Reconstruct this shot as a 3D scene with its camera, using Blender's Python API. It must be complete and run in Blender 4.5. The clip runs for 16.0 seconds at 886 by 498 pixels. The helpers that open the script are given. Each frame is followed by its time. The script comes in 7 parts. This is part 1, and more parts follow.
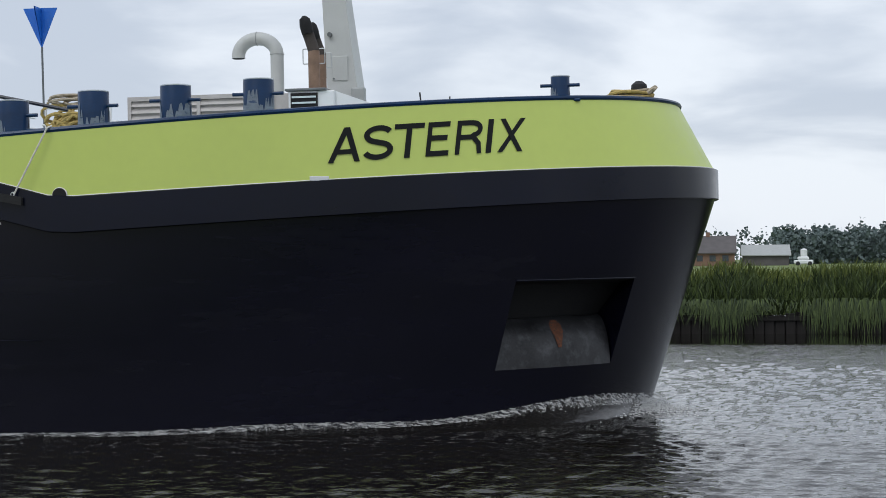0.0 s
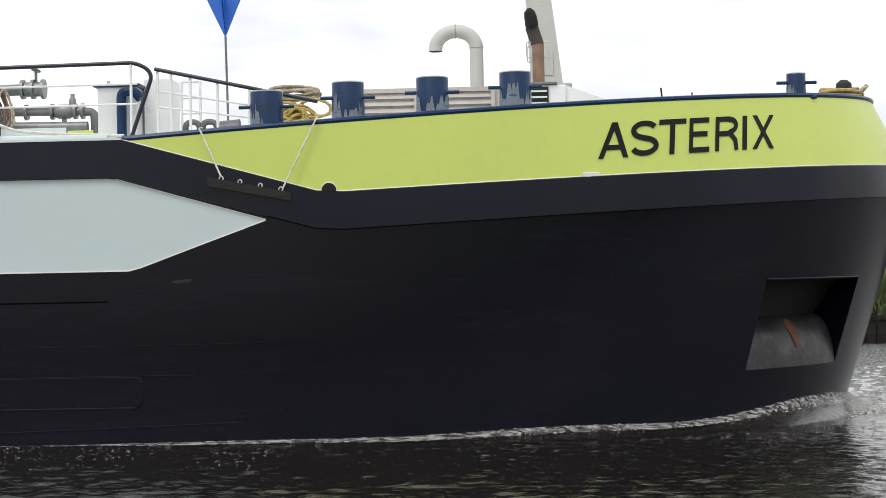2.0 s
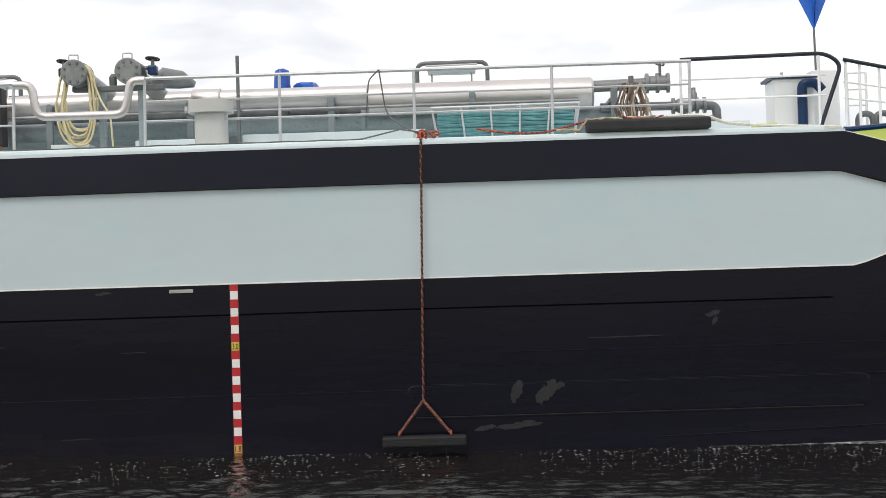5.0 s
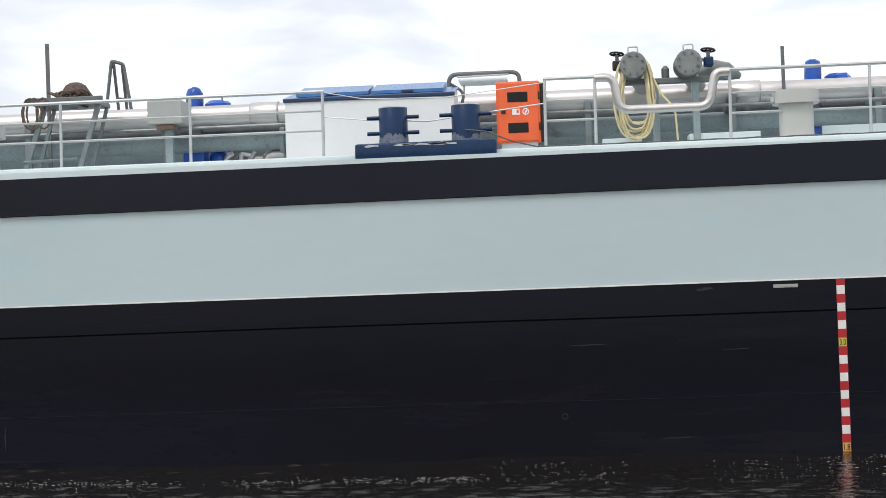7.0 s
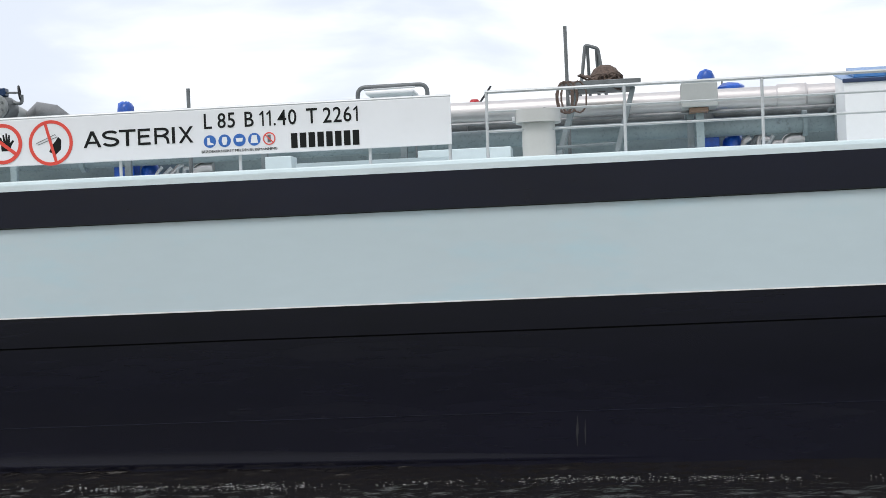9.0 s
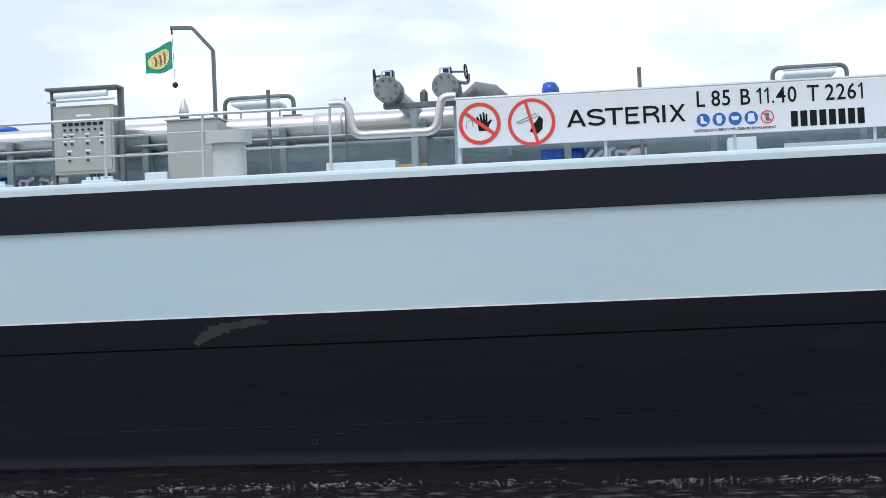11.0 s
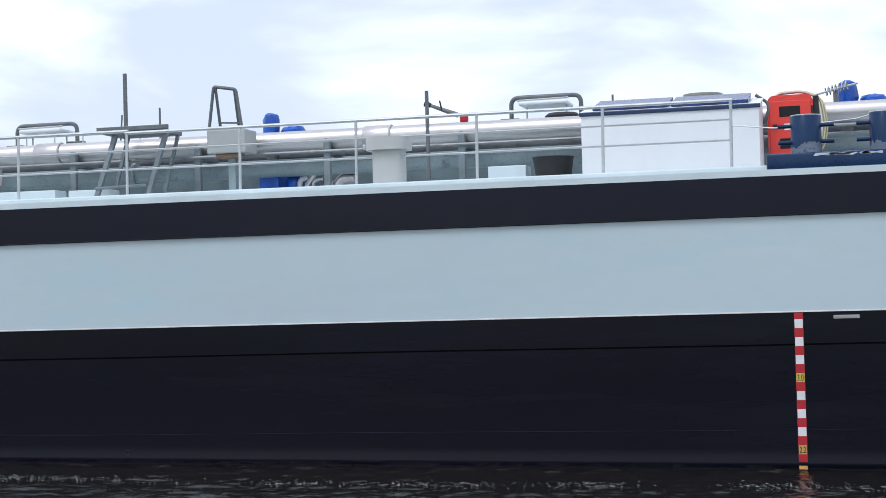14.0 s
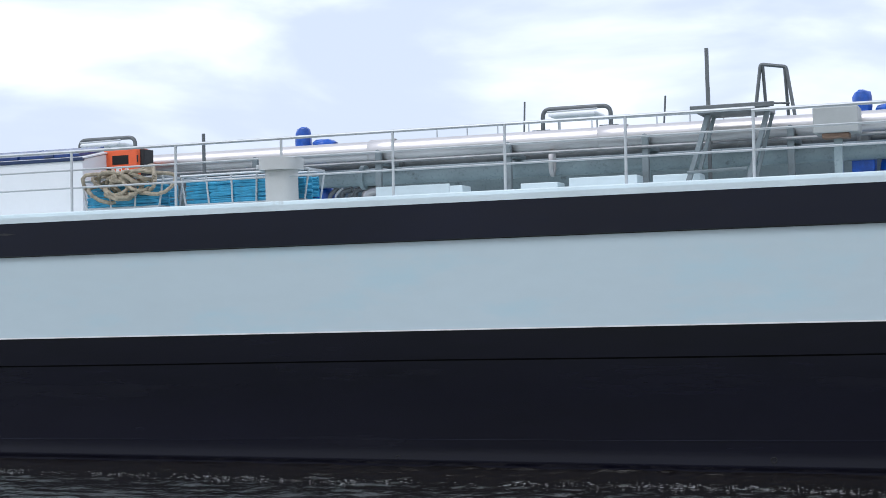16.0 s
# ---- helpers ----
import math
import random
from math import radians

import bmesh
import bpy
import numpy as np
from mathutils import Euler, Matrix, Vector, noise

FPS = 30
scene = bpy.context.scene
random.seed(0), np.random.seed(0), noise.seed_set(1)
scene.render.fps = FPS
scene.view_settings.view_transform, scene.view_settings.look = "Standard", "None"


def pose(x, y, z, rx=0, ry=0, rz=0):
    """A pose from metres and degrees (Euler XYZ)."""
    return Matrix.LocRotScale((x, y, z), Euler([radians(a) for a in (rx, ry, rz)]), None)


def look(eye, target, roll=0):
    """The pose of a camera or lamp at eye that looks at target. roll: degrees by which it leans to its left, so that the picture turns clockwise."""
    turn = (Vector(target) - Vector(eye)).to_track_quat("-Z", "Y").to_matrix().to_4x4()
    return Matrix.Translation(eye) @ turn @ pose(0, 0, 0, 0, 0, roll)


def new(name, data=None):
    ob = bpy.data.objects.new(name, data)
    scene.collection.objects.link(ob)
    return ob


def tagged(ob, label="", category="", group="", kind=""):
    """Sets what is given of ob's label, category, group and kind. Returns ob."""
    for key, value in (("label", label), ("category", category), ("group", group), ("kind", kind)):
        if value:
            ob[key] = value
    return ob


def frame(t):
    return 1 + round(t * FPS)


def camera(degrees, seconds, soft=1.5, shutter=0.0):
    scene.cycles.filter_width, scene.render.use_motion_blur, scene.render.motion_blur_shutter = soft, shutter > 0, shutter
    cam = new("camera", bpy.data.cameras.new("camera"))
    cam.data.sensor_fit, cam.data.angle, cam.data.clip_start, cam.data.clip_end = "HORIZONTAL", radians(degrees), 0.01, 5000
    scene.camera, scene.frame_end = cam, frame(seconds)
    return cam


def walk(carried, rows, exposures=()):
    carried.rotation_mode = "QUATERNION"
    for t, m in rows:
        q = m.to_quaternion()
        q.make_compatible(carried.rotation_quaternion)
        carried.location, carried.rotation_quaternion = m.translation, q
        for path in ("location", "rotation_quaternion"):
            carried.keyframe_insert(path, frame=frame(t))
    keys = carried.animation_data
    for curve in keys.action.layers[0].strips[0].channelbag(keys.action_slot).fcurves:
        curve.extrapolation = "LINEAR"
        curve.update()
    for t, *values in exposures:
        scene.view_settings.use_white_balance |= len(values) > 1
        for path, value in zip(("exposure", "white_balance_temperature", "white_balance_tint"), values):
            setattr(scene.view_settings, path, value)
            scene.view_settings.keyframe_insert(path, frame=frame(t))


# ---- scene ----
cam = camera(30.0, 16.0, soft=0.6)
walk(cam, [
    (0, pose(-0.069, 0.103, 2.167, 90.449, 0.504, 8.958)),
    (0.5, pose(-0.022, 0.011, 2.148, 90.513, 0.321, 6.730)),
    (1, pose(0.011, -0.075, 2.157, 90.469, 0.236, 4.461)),
    (1.5, pose(0.002, -0.100, 2.150, 90.580, 0.510, 3.204)),
    (2, pose(0.012, -0.052, 2.149, 90.520, 0.536, 2.070)),
    (2.5, pose(0.030, -0.013, 2.131, 90.588, 0.438, 1.434)),
    (3, pose(0.004, 0.023, 2.149, 90.513, 0.623, 1.061)),
    (3.2, pose(0.040, 0.054, 2.135, 90.577, 0.719, 1.017)),
    (5.3, pose(0.004, -0.032, 2.085, 90.884, 1.301, 0.962)),
    (5.5, pose(-0.000, -0.018, 2.151, 90.686, 1.435, 1.024)),
    (6, pose(-0.032, 0.025, 2.143, 90.793, 1.350, 1.594)),
    (6.5, pose(0.033, 0.020, 2.141, 90.895, 1.509, 3.385)),
    (7, pose(0.045, -0.020, 2.128, 91.038, 1.469, 4.212)),
    (7.5, pose(-0.035, 0.048, 2.127, 91.060, 1.559, 4.700)),
    (8, pose(0.029, 0.019, 2.127, 91.138, 1.628, 5.480)),
    (8.5, pose(-0.018, 0.007, 2.128, 91.148, 1.721, 6.752)),
    (10.8, pose(-0.003, 0.021, 2.107, 91.182, 1.936, 6.456)),
    (11, pose(0.012, 0.018, 2.101, 91.240, 1.821, 6.720)),
    (11.5, pose(-0.037, -0.010, 2.123, 91.142, 1.919, 7.513)),
    (12, pose(0.024, 0.036, 2.089, 91.334, 1.573, 8.518)),
    (12.5, pose(0.016, 0.024, 2.139, 91.233, 1.395, 10.172)),
    (13, pose(-0.004, 0.022, 2.134, 91.244, 1.079, 11.601)),
    (13.5, pose(-0.070, 0.034, 2.108, 91.351, 0.883, 12.991)),
    (14, pose(-0.004, -0.043, 2.089, 91.368, 1.051, 14.047)),
    (14.5, pose(-0.015, -0.105, 2.066, 91.427, 1.036, 15.560)),
    (15, pose(0.011, 0.050, 2.062, 91.500, 1.322, 17.519)),
    (15.5, pose(0.024, -0.021, 2.050, 91.536, 1.204, 18.522)),
    (16, pose(0.007, -0.026, 2.054, 91.584, 0.982, 19.678)),
], exposures=[
    (0.0, 0.12, 6100, 9), (0.5, 0.34, 6200, 9), (1.0, 0.42, 6380, 9), (1.6, 0.6, 6680, 10), (3.2, 0.68, 7000, 11), (5.4, 0.58, 6820, 11),
    (7.0, 0.58, 6620, 10), (8.5, 0.6, 6540, 10), (10.8, 0.58, 5860, 11), (16.0, 0.49, 5860, 11)])

# ---- light: overcast day ----
SUN_ELEVATION, SUN_TURN = 52.0, 200.0
world = bpy.data.worlds.new("overcast_sky")
scene.world = world
world.use_nodes = True
wn, wl = world.node_tree.nodes, world.node_tree.links
wn.clear()
w_out = wn.new("ShaderNodeOutputWorld")
w_bg = wn.new("ShaderNodeBackground")
sky = wn.new("ShaderNodeTexSky")
sky.sky_type, sky.sun_disc = "NISHITA", False
sky.sun_elevation, sky.sun_rotation = radians(SUN_ELEVATION), radians(SUN_TURN)
sky.air_density, sky.dust_density = 1.0, 2.0
w_co = wn.new("ShaderNodeTexCoord")
w_map = wn.new("ShaderNodeMapping")
w_map.inputs["Scale"].default_value = (3.2, 3.2, 10.0)
w_map.inputs["Location"].default_value = (0.35, 0.2, 0.1)
w_noise = wn.new("ShaderNodeTexNoise")
w_noise.inputs["Scale"].default_value = 1.5
w_noise.inputs["Detail"].default_value = 6.0
w_noise.inputs["Roughness"].default_value = 0.48
w_noise.inputs["Distortion"].default_value = 0.35
w_ramp = wn.new("ShaderNodeValToRGB")
w_ramp.color_ramp.interpolation = "EASE"
w_ramp.color_ramp.elements[0].position, w_ramp.color_ramp.elements[0].color = 0.38, (7.25, 7.65, 8.4, 1)
w_ramp.color_ramp.elements[1].position, w_ramp.color_ramp.elements[1].color = 0.60, (11.0, 11.1, 11.3, 1)
w_mix = wn.new("ShaderNodeMix")
w_mix.data_type = "RGBA"
w_mix.inputs["Factor"].default_value = 0.86
wl.new(w_co.outputs["Generated"], w_map.inputs["Vector"])
wl.new(w_map.outputs["Vector"], w_noise.inputs["Vector"])
wl.new(w_noise.outputs["Fac"], w_ramp.inputs["Fac"])
wl.new(sky.outputs["Color"], w_mix.inputs[6])
wl.new(w_ramp.outputs["Color"], w_mix.inputs[7])
wl.new(w_mix.outputs[2], w_bg.inputs["Color"])
w_bg.inputs["Strength"].default_value = 0.082
wl.new(w_bg.outputs["Background"], w_out.inputs["Surface"])
sun_data = bpy.data.lights.new("sun", "SUN")
sun_data.energy, sun_data.angle, sun_data.color = 0.8, radians(20), (1.0, 0.97, 0.92)
sun = new("sun", sun_data)
sun.matrix_world = look((0, 0, 60), (20, 38, 0))


# ---- materials ----
def material(name, color, rough=0.5, metal=0.0, var=0.12, scale=3.0, bump=0.0, bump_scale=40.0, second=None,
             second_at=0.62, soft=0.06, stretch=(1, 1, 1), coat=0.0, rough_var=0.1, spec=0.5):
    """Painted or raw surface: broad and fine variation of colour and gloss, a second colour where paint is worn."""
    m = bpy.data.materials.new(name)
    m.use_nodes = True
    n, l = m.node_tree.nodes, m.node_tree.links
    bsdf = n["Principled BSDF"]
    co = n.new("ShaderNodeTexCoord")
    mp = n.new("ShaderNodeMapping")
    mp.inputs["Scale"].default_value = stretch
    l.new(co.outputs["Object"], mp.inputs["Vector"])
    broad = n.new("ShaderNodeTexNoise")
    broad.inputs["Scale"].default_value = scale
    broad.inputs["Detail"].default_value = 4
    fine = n.new("ShaderNodeTexNoise")
    fine.inputs["Scale"].default_value = scale * 14
    fine.inputs["Detail"].default_value = 6
    l.new(mp.outputs["Vector"], broad.inputs["Vector"])
    l.new(mp.outputs["Vector"], fine.inputs["Vector"])
    add = n.new("ShaderNodeMath")
    add.operation = "MULTIPLY_ADD"
    add.inputs[1].default_value = 0.35
    l.new(fine.outputs["Fac"], add.inputs[0])
    l.new(broad.outputs["Fac"], add.inputs[2])
    ramp = n.new("ShaderNodeValToRGB")
    ramp.color_ramp.elements[0].position, ramp.color_ramp.elements[1].position = 0.4, 0.95
    ramp.color_ramp.elements[0].color = tuple(c * (1 - var) for c in color) + (1,)
    ramp.color_ramp.elements[1].color = tuple(min(1.0, c * (1 + var)) for c in color) + (1,)
    l.new(add.outputs[0], ramp.inputs["Fac"])
    out = ramp.outputs["Color"]
    if second:
        worn = n.new("ShaderNodeTexNoise")
        worn.inputs["Scale"].default_value = scale * 2.3
        worn.inputs["Detail"].default_value = 8
        worn.inputs["Roughness"].default_value = 0.65
        l.new(mp.outputs["Vector"], worn.inputs["Vector"])
        step = n.new("ShaderNodeValToRGB")
        step.color_ramp.elements[0].position = second_at
        step.color_ramp.elements[1].position = second_at + soft
        l.new(worn.outputs["Fac"], step.inputs["Fac"])
        mix = n.new("ShaderNodeMix")
        mix.data_type = "RGBA"
        l.new(step.outputs["Color"], mix.inputs["Factor"])
        l.new(out, mix.inputs[6])
        mix.inputs[7].default_value = tuple(second) + (1,)
        out = mix.outputs[2]
    l.new(out, bsdf.inputs["Base Color"])
    gloss = n.new("ShaderNodeMapRange")
    gloss.inputs["To Min"].default_value = max(0.03, rough - rough_var)
    gloss.inputs["To Max"].default_value = min(1.0, rough + rough_var)
    l.new(fine.outputs["Fac"], gloss.inputs["Value"])
    l.new(gloss.outputs["Result"], bsdf.inputs["Roughness"])
    bsdf.inputs["Metallic"].default_value = metal
    bsdf.inputs["Specular IOR Level"].default_value = spec
    bsdf.inputs["Coat Weight"].default_value = coat
    if bump:
        b = n.new("ShaderNodeTexNoise")
        b.inputs["Scale"].default_value = bump_scale
        b.inputs["Detail"].default_value = 5
        l.new(mp.outputs["Vector"], b.inputs["Vector"])
        bn = n.new("ShaderNodeBump")
        bn.inputs["Strength"].default_value = bump
        bn.inputs["Distance"].default_value = 0.02
        l.new(b.outputs["Fac"], bn.inputs["Height"])
        l.new(bn.outputs["Normal"], bsdf.inputs["Normal"])
    return m


M_BLACK = material("black_hull_paint", (0.0034, 0.0033, 0.0094), 0.2, var=0.35, scale=0.5, bump=0.012, bump_scale=1.0, stretch=(0.25, 1, 2.2),
                   second=(0.0068, 0.0068, 0.0122), second_at=0.58, soft=0.16, spec=0.21, rough_var=0.05)
M_BELT = material("black_belt_paint", (0.0042, 0.0052, 0.0145), 0.2, var=0.3, scale=0.7, bump=0.04, bump_scale=1.5, stretch=(0.5, 1, 1),
                  second=(0.03, 0.03, 0.033), second_at=0.68, soft=0.1, spec=0.22)
M_STRIPE = material("pale_blue_grey_hull_paint", (0.505, 0.595, 0.625), 0.34, var=0.05, scale=0.35, bump=0.04, bump_scale=0.9, stretch=(0.5, 1, 1.5),
                    second=(0.44, 0.60, 0.655), second_at=0.54, soft=0.2)
M_LIME = material("lime_green_paint", (0.54, 0.64, 0.14), 0.36, var=0.06, scale=0.5, bump=0.03, bump_scale=1.0)
M_NAVY = material("navy_blue_paint", (0.005, 0.029, 0.088), 0.3, var=0.25, scale=3, bump=0.06, spec=0.3)
M_NAVY_WORN = material("scuffed_navy_paint", (0.005, 0.029, 0.088), 0.34, var=0.25, scale=1.8, second=(0.10, 0.13, 0.19), second_at=0.70, soft=0.05, bump=0.1, stretch=(0.8, 0.8, 2.0), spec=0.3)
M_SCUFF = material("rope_worn_grey_steel", (0.15, 0.18, 0.23), 0.45, var=0.35, scale=5, bump=0.1, second=(0.03, 0.06, 0.14), second_at=0.58, soft=0.04, stretch=(1, 1, 2.5))
M_RIM = material("rope_polished_pale_rim", (0.50, 0.54, 0.58), 0.4, var=0.3, scale=8)
M_PALE = material("pale_grey_deck_paint", (0.60, 0.68, 0.70), 0.5, var=0.08, scale=1.5, bump=0.05, second=(0.46, 0.50, 0.50), second_at=0.66, soft=0.12)
M_GREY = material("grey_paint", (0.36, 0.37, 0.36), 0.5, var=0.1, scale=2.5, bump=0.05)
M_DGREY = material("dark_grey_galvanised_steel", (0.14, 0.15, 0.155), 0.5, metal=0.3, var=0.25, scale=5, bump=0.08)
M_GALV = material("galvanised_rail_steel", (0.52, 0.54, 0.55), 0.45, metal=0.35, var=0.12, scale=8, bump=0.05)
M_STEEL = material("stainless_pipe", (0.60, 0.57, 0.56), 0.38, metal=0.85, var=0.12, scale=2.2, bump=0.06, bump_scale=14, stretch=(0.4, 1, 1), rough_var=0.12)
M_TEALPIPE = material("grey_green_pipe_paint", (0.25, 0.31, 0.325), 0.3, var=0.22, scale=2, bump=0.08, second=(0.14, 0.17, 0.18), second_at=0.6, soft=0.1)
M_SUPPORT = material("grey_support_steel", (0.17, 0.20, 0.21), 0.45, var=0.25, scale=4, bump=0.08, second=(0.30, 0.33, 0.34), second_at=0.64, soft=0.08)
M_PIPEGREY = material("weathered_grey_pipe", (0.21, 0.215, 0.22), 0.4, metal=0.35, var=0.3, scale=5, bump=0.12, second=(0.15, 0.15, 0.15), second_at=0.6, soft=0.08)
M_LIDNAVY = material("navy_lid_sheet", (0.010, 0.035, 0.15), 0.25, var=0.4, scale=3, bump=0.05)
M_CABRED = material("red_cabinet_plastic", (0.70, 0.045, 0.030), 0.34, var=0.1, scale=4, bump=0.04)
M_RAILDARK = material("blue_black_handrail_paint", (0.010, 0.014, 0.028), 0.35, var=0.25, scale=6)
M_FENDER = material("tarred_fender_timber", (0.0065, 0.0065, 0.007), 0.7, var=0.4, scale=5, bump=0.3, bump_scale=40, stretch=(0.4, 1, 1))
M_SEAM = material("shadowed_plate_gap", (0.0008, 0.0008, 0.001), 0.7, spec=0.03)
M_LOUVRE = material("warm_grey_louvre_paint", (0.46, 0.43, 0.41), 0.5, var=0.12, scale=3, bump=0.05)
M_SCRAPE = material("rubbed_grey_paint", (0.012, 0.012, 0.0145), 0.5, var=0.6, scale=9, second=(0.005, 0.005, 0.007), second_at=0.47, soft=0.12)
M_WHITE = material("white_paint", (0.78, 0.79, 0.80), 0.42, var=0.04, scale=1.2, bump=0.03, second=(0.55, 0.54, 0.5), second_at=0.74, soft=0.06)
M_LID = material("blue_lid_plastic", (0.045, 0.17, 0.40), 0.3, var=0.25, scale=2.5, bump=0.08)
M_LIDDARK = material("dark_blue_trim", (0.012, 0.03, 0.09), 0.4)
M_ORANGE = material("orange_red_plastic", (0.80, 0.125, 0.035), 0.38, var=0.1, scale=4, bump=0.04)
M_DARK = material("black_rubber", (0.02, 0.02, 0.022), 0.7, var=0.35, scale=6, bump=0.25, bump_scale=60)
M_HOLE = material("dark_opening", (0.006, 0.006, 0.007), 0.8)
M_TARP = material("blue_tarpaulin", (0.012, 0.085, 0.42), 0.32, var=0.5, scale=6, bump=0.5, bump_scale=9)
M_HOSEY = material("cream_hose", (0.62, 0.54, 0.33), 0.55, var=0.15, scale=10)
M_ROPEY = material("yellow_rope", (0.47, 0.35, 0.12), 0.8, var=0.35, scale=20, bump=0.6, bump_scale=120)
M_ROPEB = material("beige_rope", (0.42, 0.36, 0.27), 0.85, var=0.35, scale=20, bump=0.6, bump_scale=120)
M_ROPEW = material("white_rope", (0.68, 0.66, 0.60), 0.8, var=0.2, scale=20, bump=0.5, bump_scale=120)
M_ROPEO = material("orange_flecked_rope", (0.48, 0.10, 0.05), 0.85, var=0.3, scale=22, second=(0.04, 0.035, 0.035), second_at=0.5, soft=0.04)
M_ROPEBR = material("brown_rope", (0.12, 0.085, 0.07), 0.9, var=0.4, scale=25, bump=0.6, bump_scale=100)
M_HOSET = material("teal_hose", (0.10, 0.27, 0.29), 0.45, var=0.3, scale=9)
M_HOSEB = material("blue_hose", (0.05, 0.30, 0.48), 0.45, var=0.3, scale=9)
M_RED = material("red_mark_paint", (0.42, 0.012, 0.018), 0.45, var=0.12, scale=6)
M_MARKW = material("white_mark_paint", (0.76, 0.74, 0.72), 0.5, var=0.08, scale=6, second=(0.45, 0.3, 0.2), second_at=0.7, soft=0.08)
M_YELLOW = material("yellow_mark_paint", (0.62, 0.50, 0.08), 0.5, var=0.15, scale=6)
M_MARKO = material("ochre_mark_paint", (0.62, 0.36, 0.10), 0.5, var=0.15, scale=6)
M_TEXT = material("black_lettering", (0.005, 0.006, 0.006), 0.5, spec=0.2)
M_SIGNRED = material("red_sign_print", (0.66, 0.055, 0.035), 0.4, var=0.05)
M_SIGNBLUE = material("blue_sign_print", (0.02, 0.12, 0.42), 0.4, var=0.05)
M_SIGN = material("white_banner_vinyl", (0.74, 0.75, 0.77), 0.45, var=0.03, scale=0.8, bump=0.05, bump_scale=3)
M_FLAGG = material("green_flag_cloth", (0.03, 0.30, 0.20), 0.8, var=0.15, scale=8)
M_FLAGY = material("yellow_flag_print", (0.80, 0.66, 0.28), 0.8, var=0.15, scale=8)
M_BLUESIGN = material("blue_signal_board", (0.015, 0.13, 0.55), 0.4, var=0.08)
M_RUST = material("rusty_pipe", (0.26, 0.17, 0.12), 0.6, metal=0.4, var=0.35, scale=6, bump=0.2)
M_CABINET = material("beige_grey_cabinet", (0.36, 0.355, 0.325), 0.42, metal=0.1, var=0.06, scale=2, bump=0.03)
M_SOOT = material("soot_on_steel", (0.05, 0.04, 0.035), 0.75, var=0.5, scale=5, bump=0.2, bump_scale=40)
M_FOAM = material("foam", (0.55, 0.55, 0.54), 0.8, var=0.25, scale=5, bump=0.8, bump_scale=18)


def lace_material():
    """Foam with ragged gaps that let the water through."""
    m = bpy.data.materials.new("foam_lace")
    m.use_nodes = True
    n, l = m.node_tree.nodes, m.node_tree.links
    bsdf = n["Principled BSDF"]
    bsdf.inputs["Base Color"].default_value = (0.5, 0.5, 0.49, 1)
    bsdf.inputs["Roughness"].default_value = 0.8
    co, mp = n.new("ShaderNodeTexCoord"), n.new("ShaderNodeMapping")
    mp.inputs["Scale"].default_value = (3.5, 12.0, 14.0)
    no, ramp = n.new("ShaderNodeTexNoise"), n.new("ShaderNodeValToRGB")
    no.inputs["Scale"].default_value = 1.6
    no.inputs["Detail"].default_value = 6
    no.inputs["Roughness"].default_value = 0.7
    ramp.color_ramp.elements[0].position, ramp.color_ramp.elements[1].position = 0.42, 0.66
    ramp.color_ramp.elements[0].color, ramp.color_ramp.elements[1].color = (0.06, 0.06, 0.06, 1), (0.85, 0.85, 0.85, 1)
    l.new(co.outputs["Object"], mp.inputs["Vector"])
    l.new(mp.outputs["Vector"], no.inputs["Vector"])
    l.new(no.outputs["Fac"], ramp.inputs["Fac"])
    l.new(ramp.outputs["Color"], bsdf.inputs["Alpha"])
    return m


M_LACE = lace_material()
M_RUSTRUN = material("orange_rust_run", (0.11, 0.035, 0.012), 0.8, var=0.5, scale=12, second=(0.03, 0.025, 0.022), second_at=0.52, soft=0.1)
M_OCHRE = material("ochre_tray", (0.48, 0.33, 0.12), 0.6, var=0.2, scale=5)
M_VENT = material("light_grey_vent_paint", (0.50, 0.505, 0.49), 0.45, var=0.06, scale=2.5, bump=0.04)
M_ROPEG = material("dark_grey_line", (0.13, 0.125, 0.12), 0.85, var=0.35, scale=25, bump=0.5, bump_scale=120)
M_FLANGE = material("grey_flange_steel", (0.21, 0.22, 0.22), 0.5, metal=0.2, var=0.2, scale=6, bump=0.1)
M_GREYPANEL = material("grey_primer", (0.024, 0.024, 0.026), 0.38, var=0.8, scale=2.2, second=(0.075, 0.075, 0.08), second_at=0.5, soft=0.25, spec=0.3)


# ---- mesh helpers ----
SHIP = []


class Place:
    """A thing's root object with the origin that its parts are measured from."""

    def __init__(self, ob, origin):
        self.ob, self.o = ob, Vector(origin)


def thing(name, origin, label, category, group="", kind="", ship=True):
    ob = tagged(new(name), label, category, group, kind)
    ob.location = origin
    if ship:
        SHIP.append(ob)
    return Place(ob, origin)


def part(name, geo, mat, parent, label="", smooth=False, kind=""):
    """Links (verts, faces) as one mesh under a Place; returns a Place for sub-parts with the same origin."""
    verts, faces = geo
    me = bpy.data.meshes.new(name)
    o = parent.o
    me.from_pydata([(v[0] - o[0], v[1] - o[1], v[2] - o[2]) for v in verts], [], faces)
    me.materials.append(mat)
    bm = bmesh.new()
    bm.from_mesh(me)
    bmesh.ops.recalc_face_normals(bm, faces=bm.faces)
    bm.to_mesh(me)
    bm.free()
    if smooth:
        me.shade_smooth()
        me.set_sharp_from_angle(angle=radians(40))
    ob = new(name, me)
    ob.parent = parent.ob
    if label:
        ob["label"] = label
    if kind:
        ob["kind"] = kind
    return Place(ob, o)


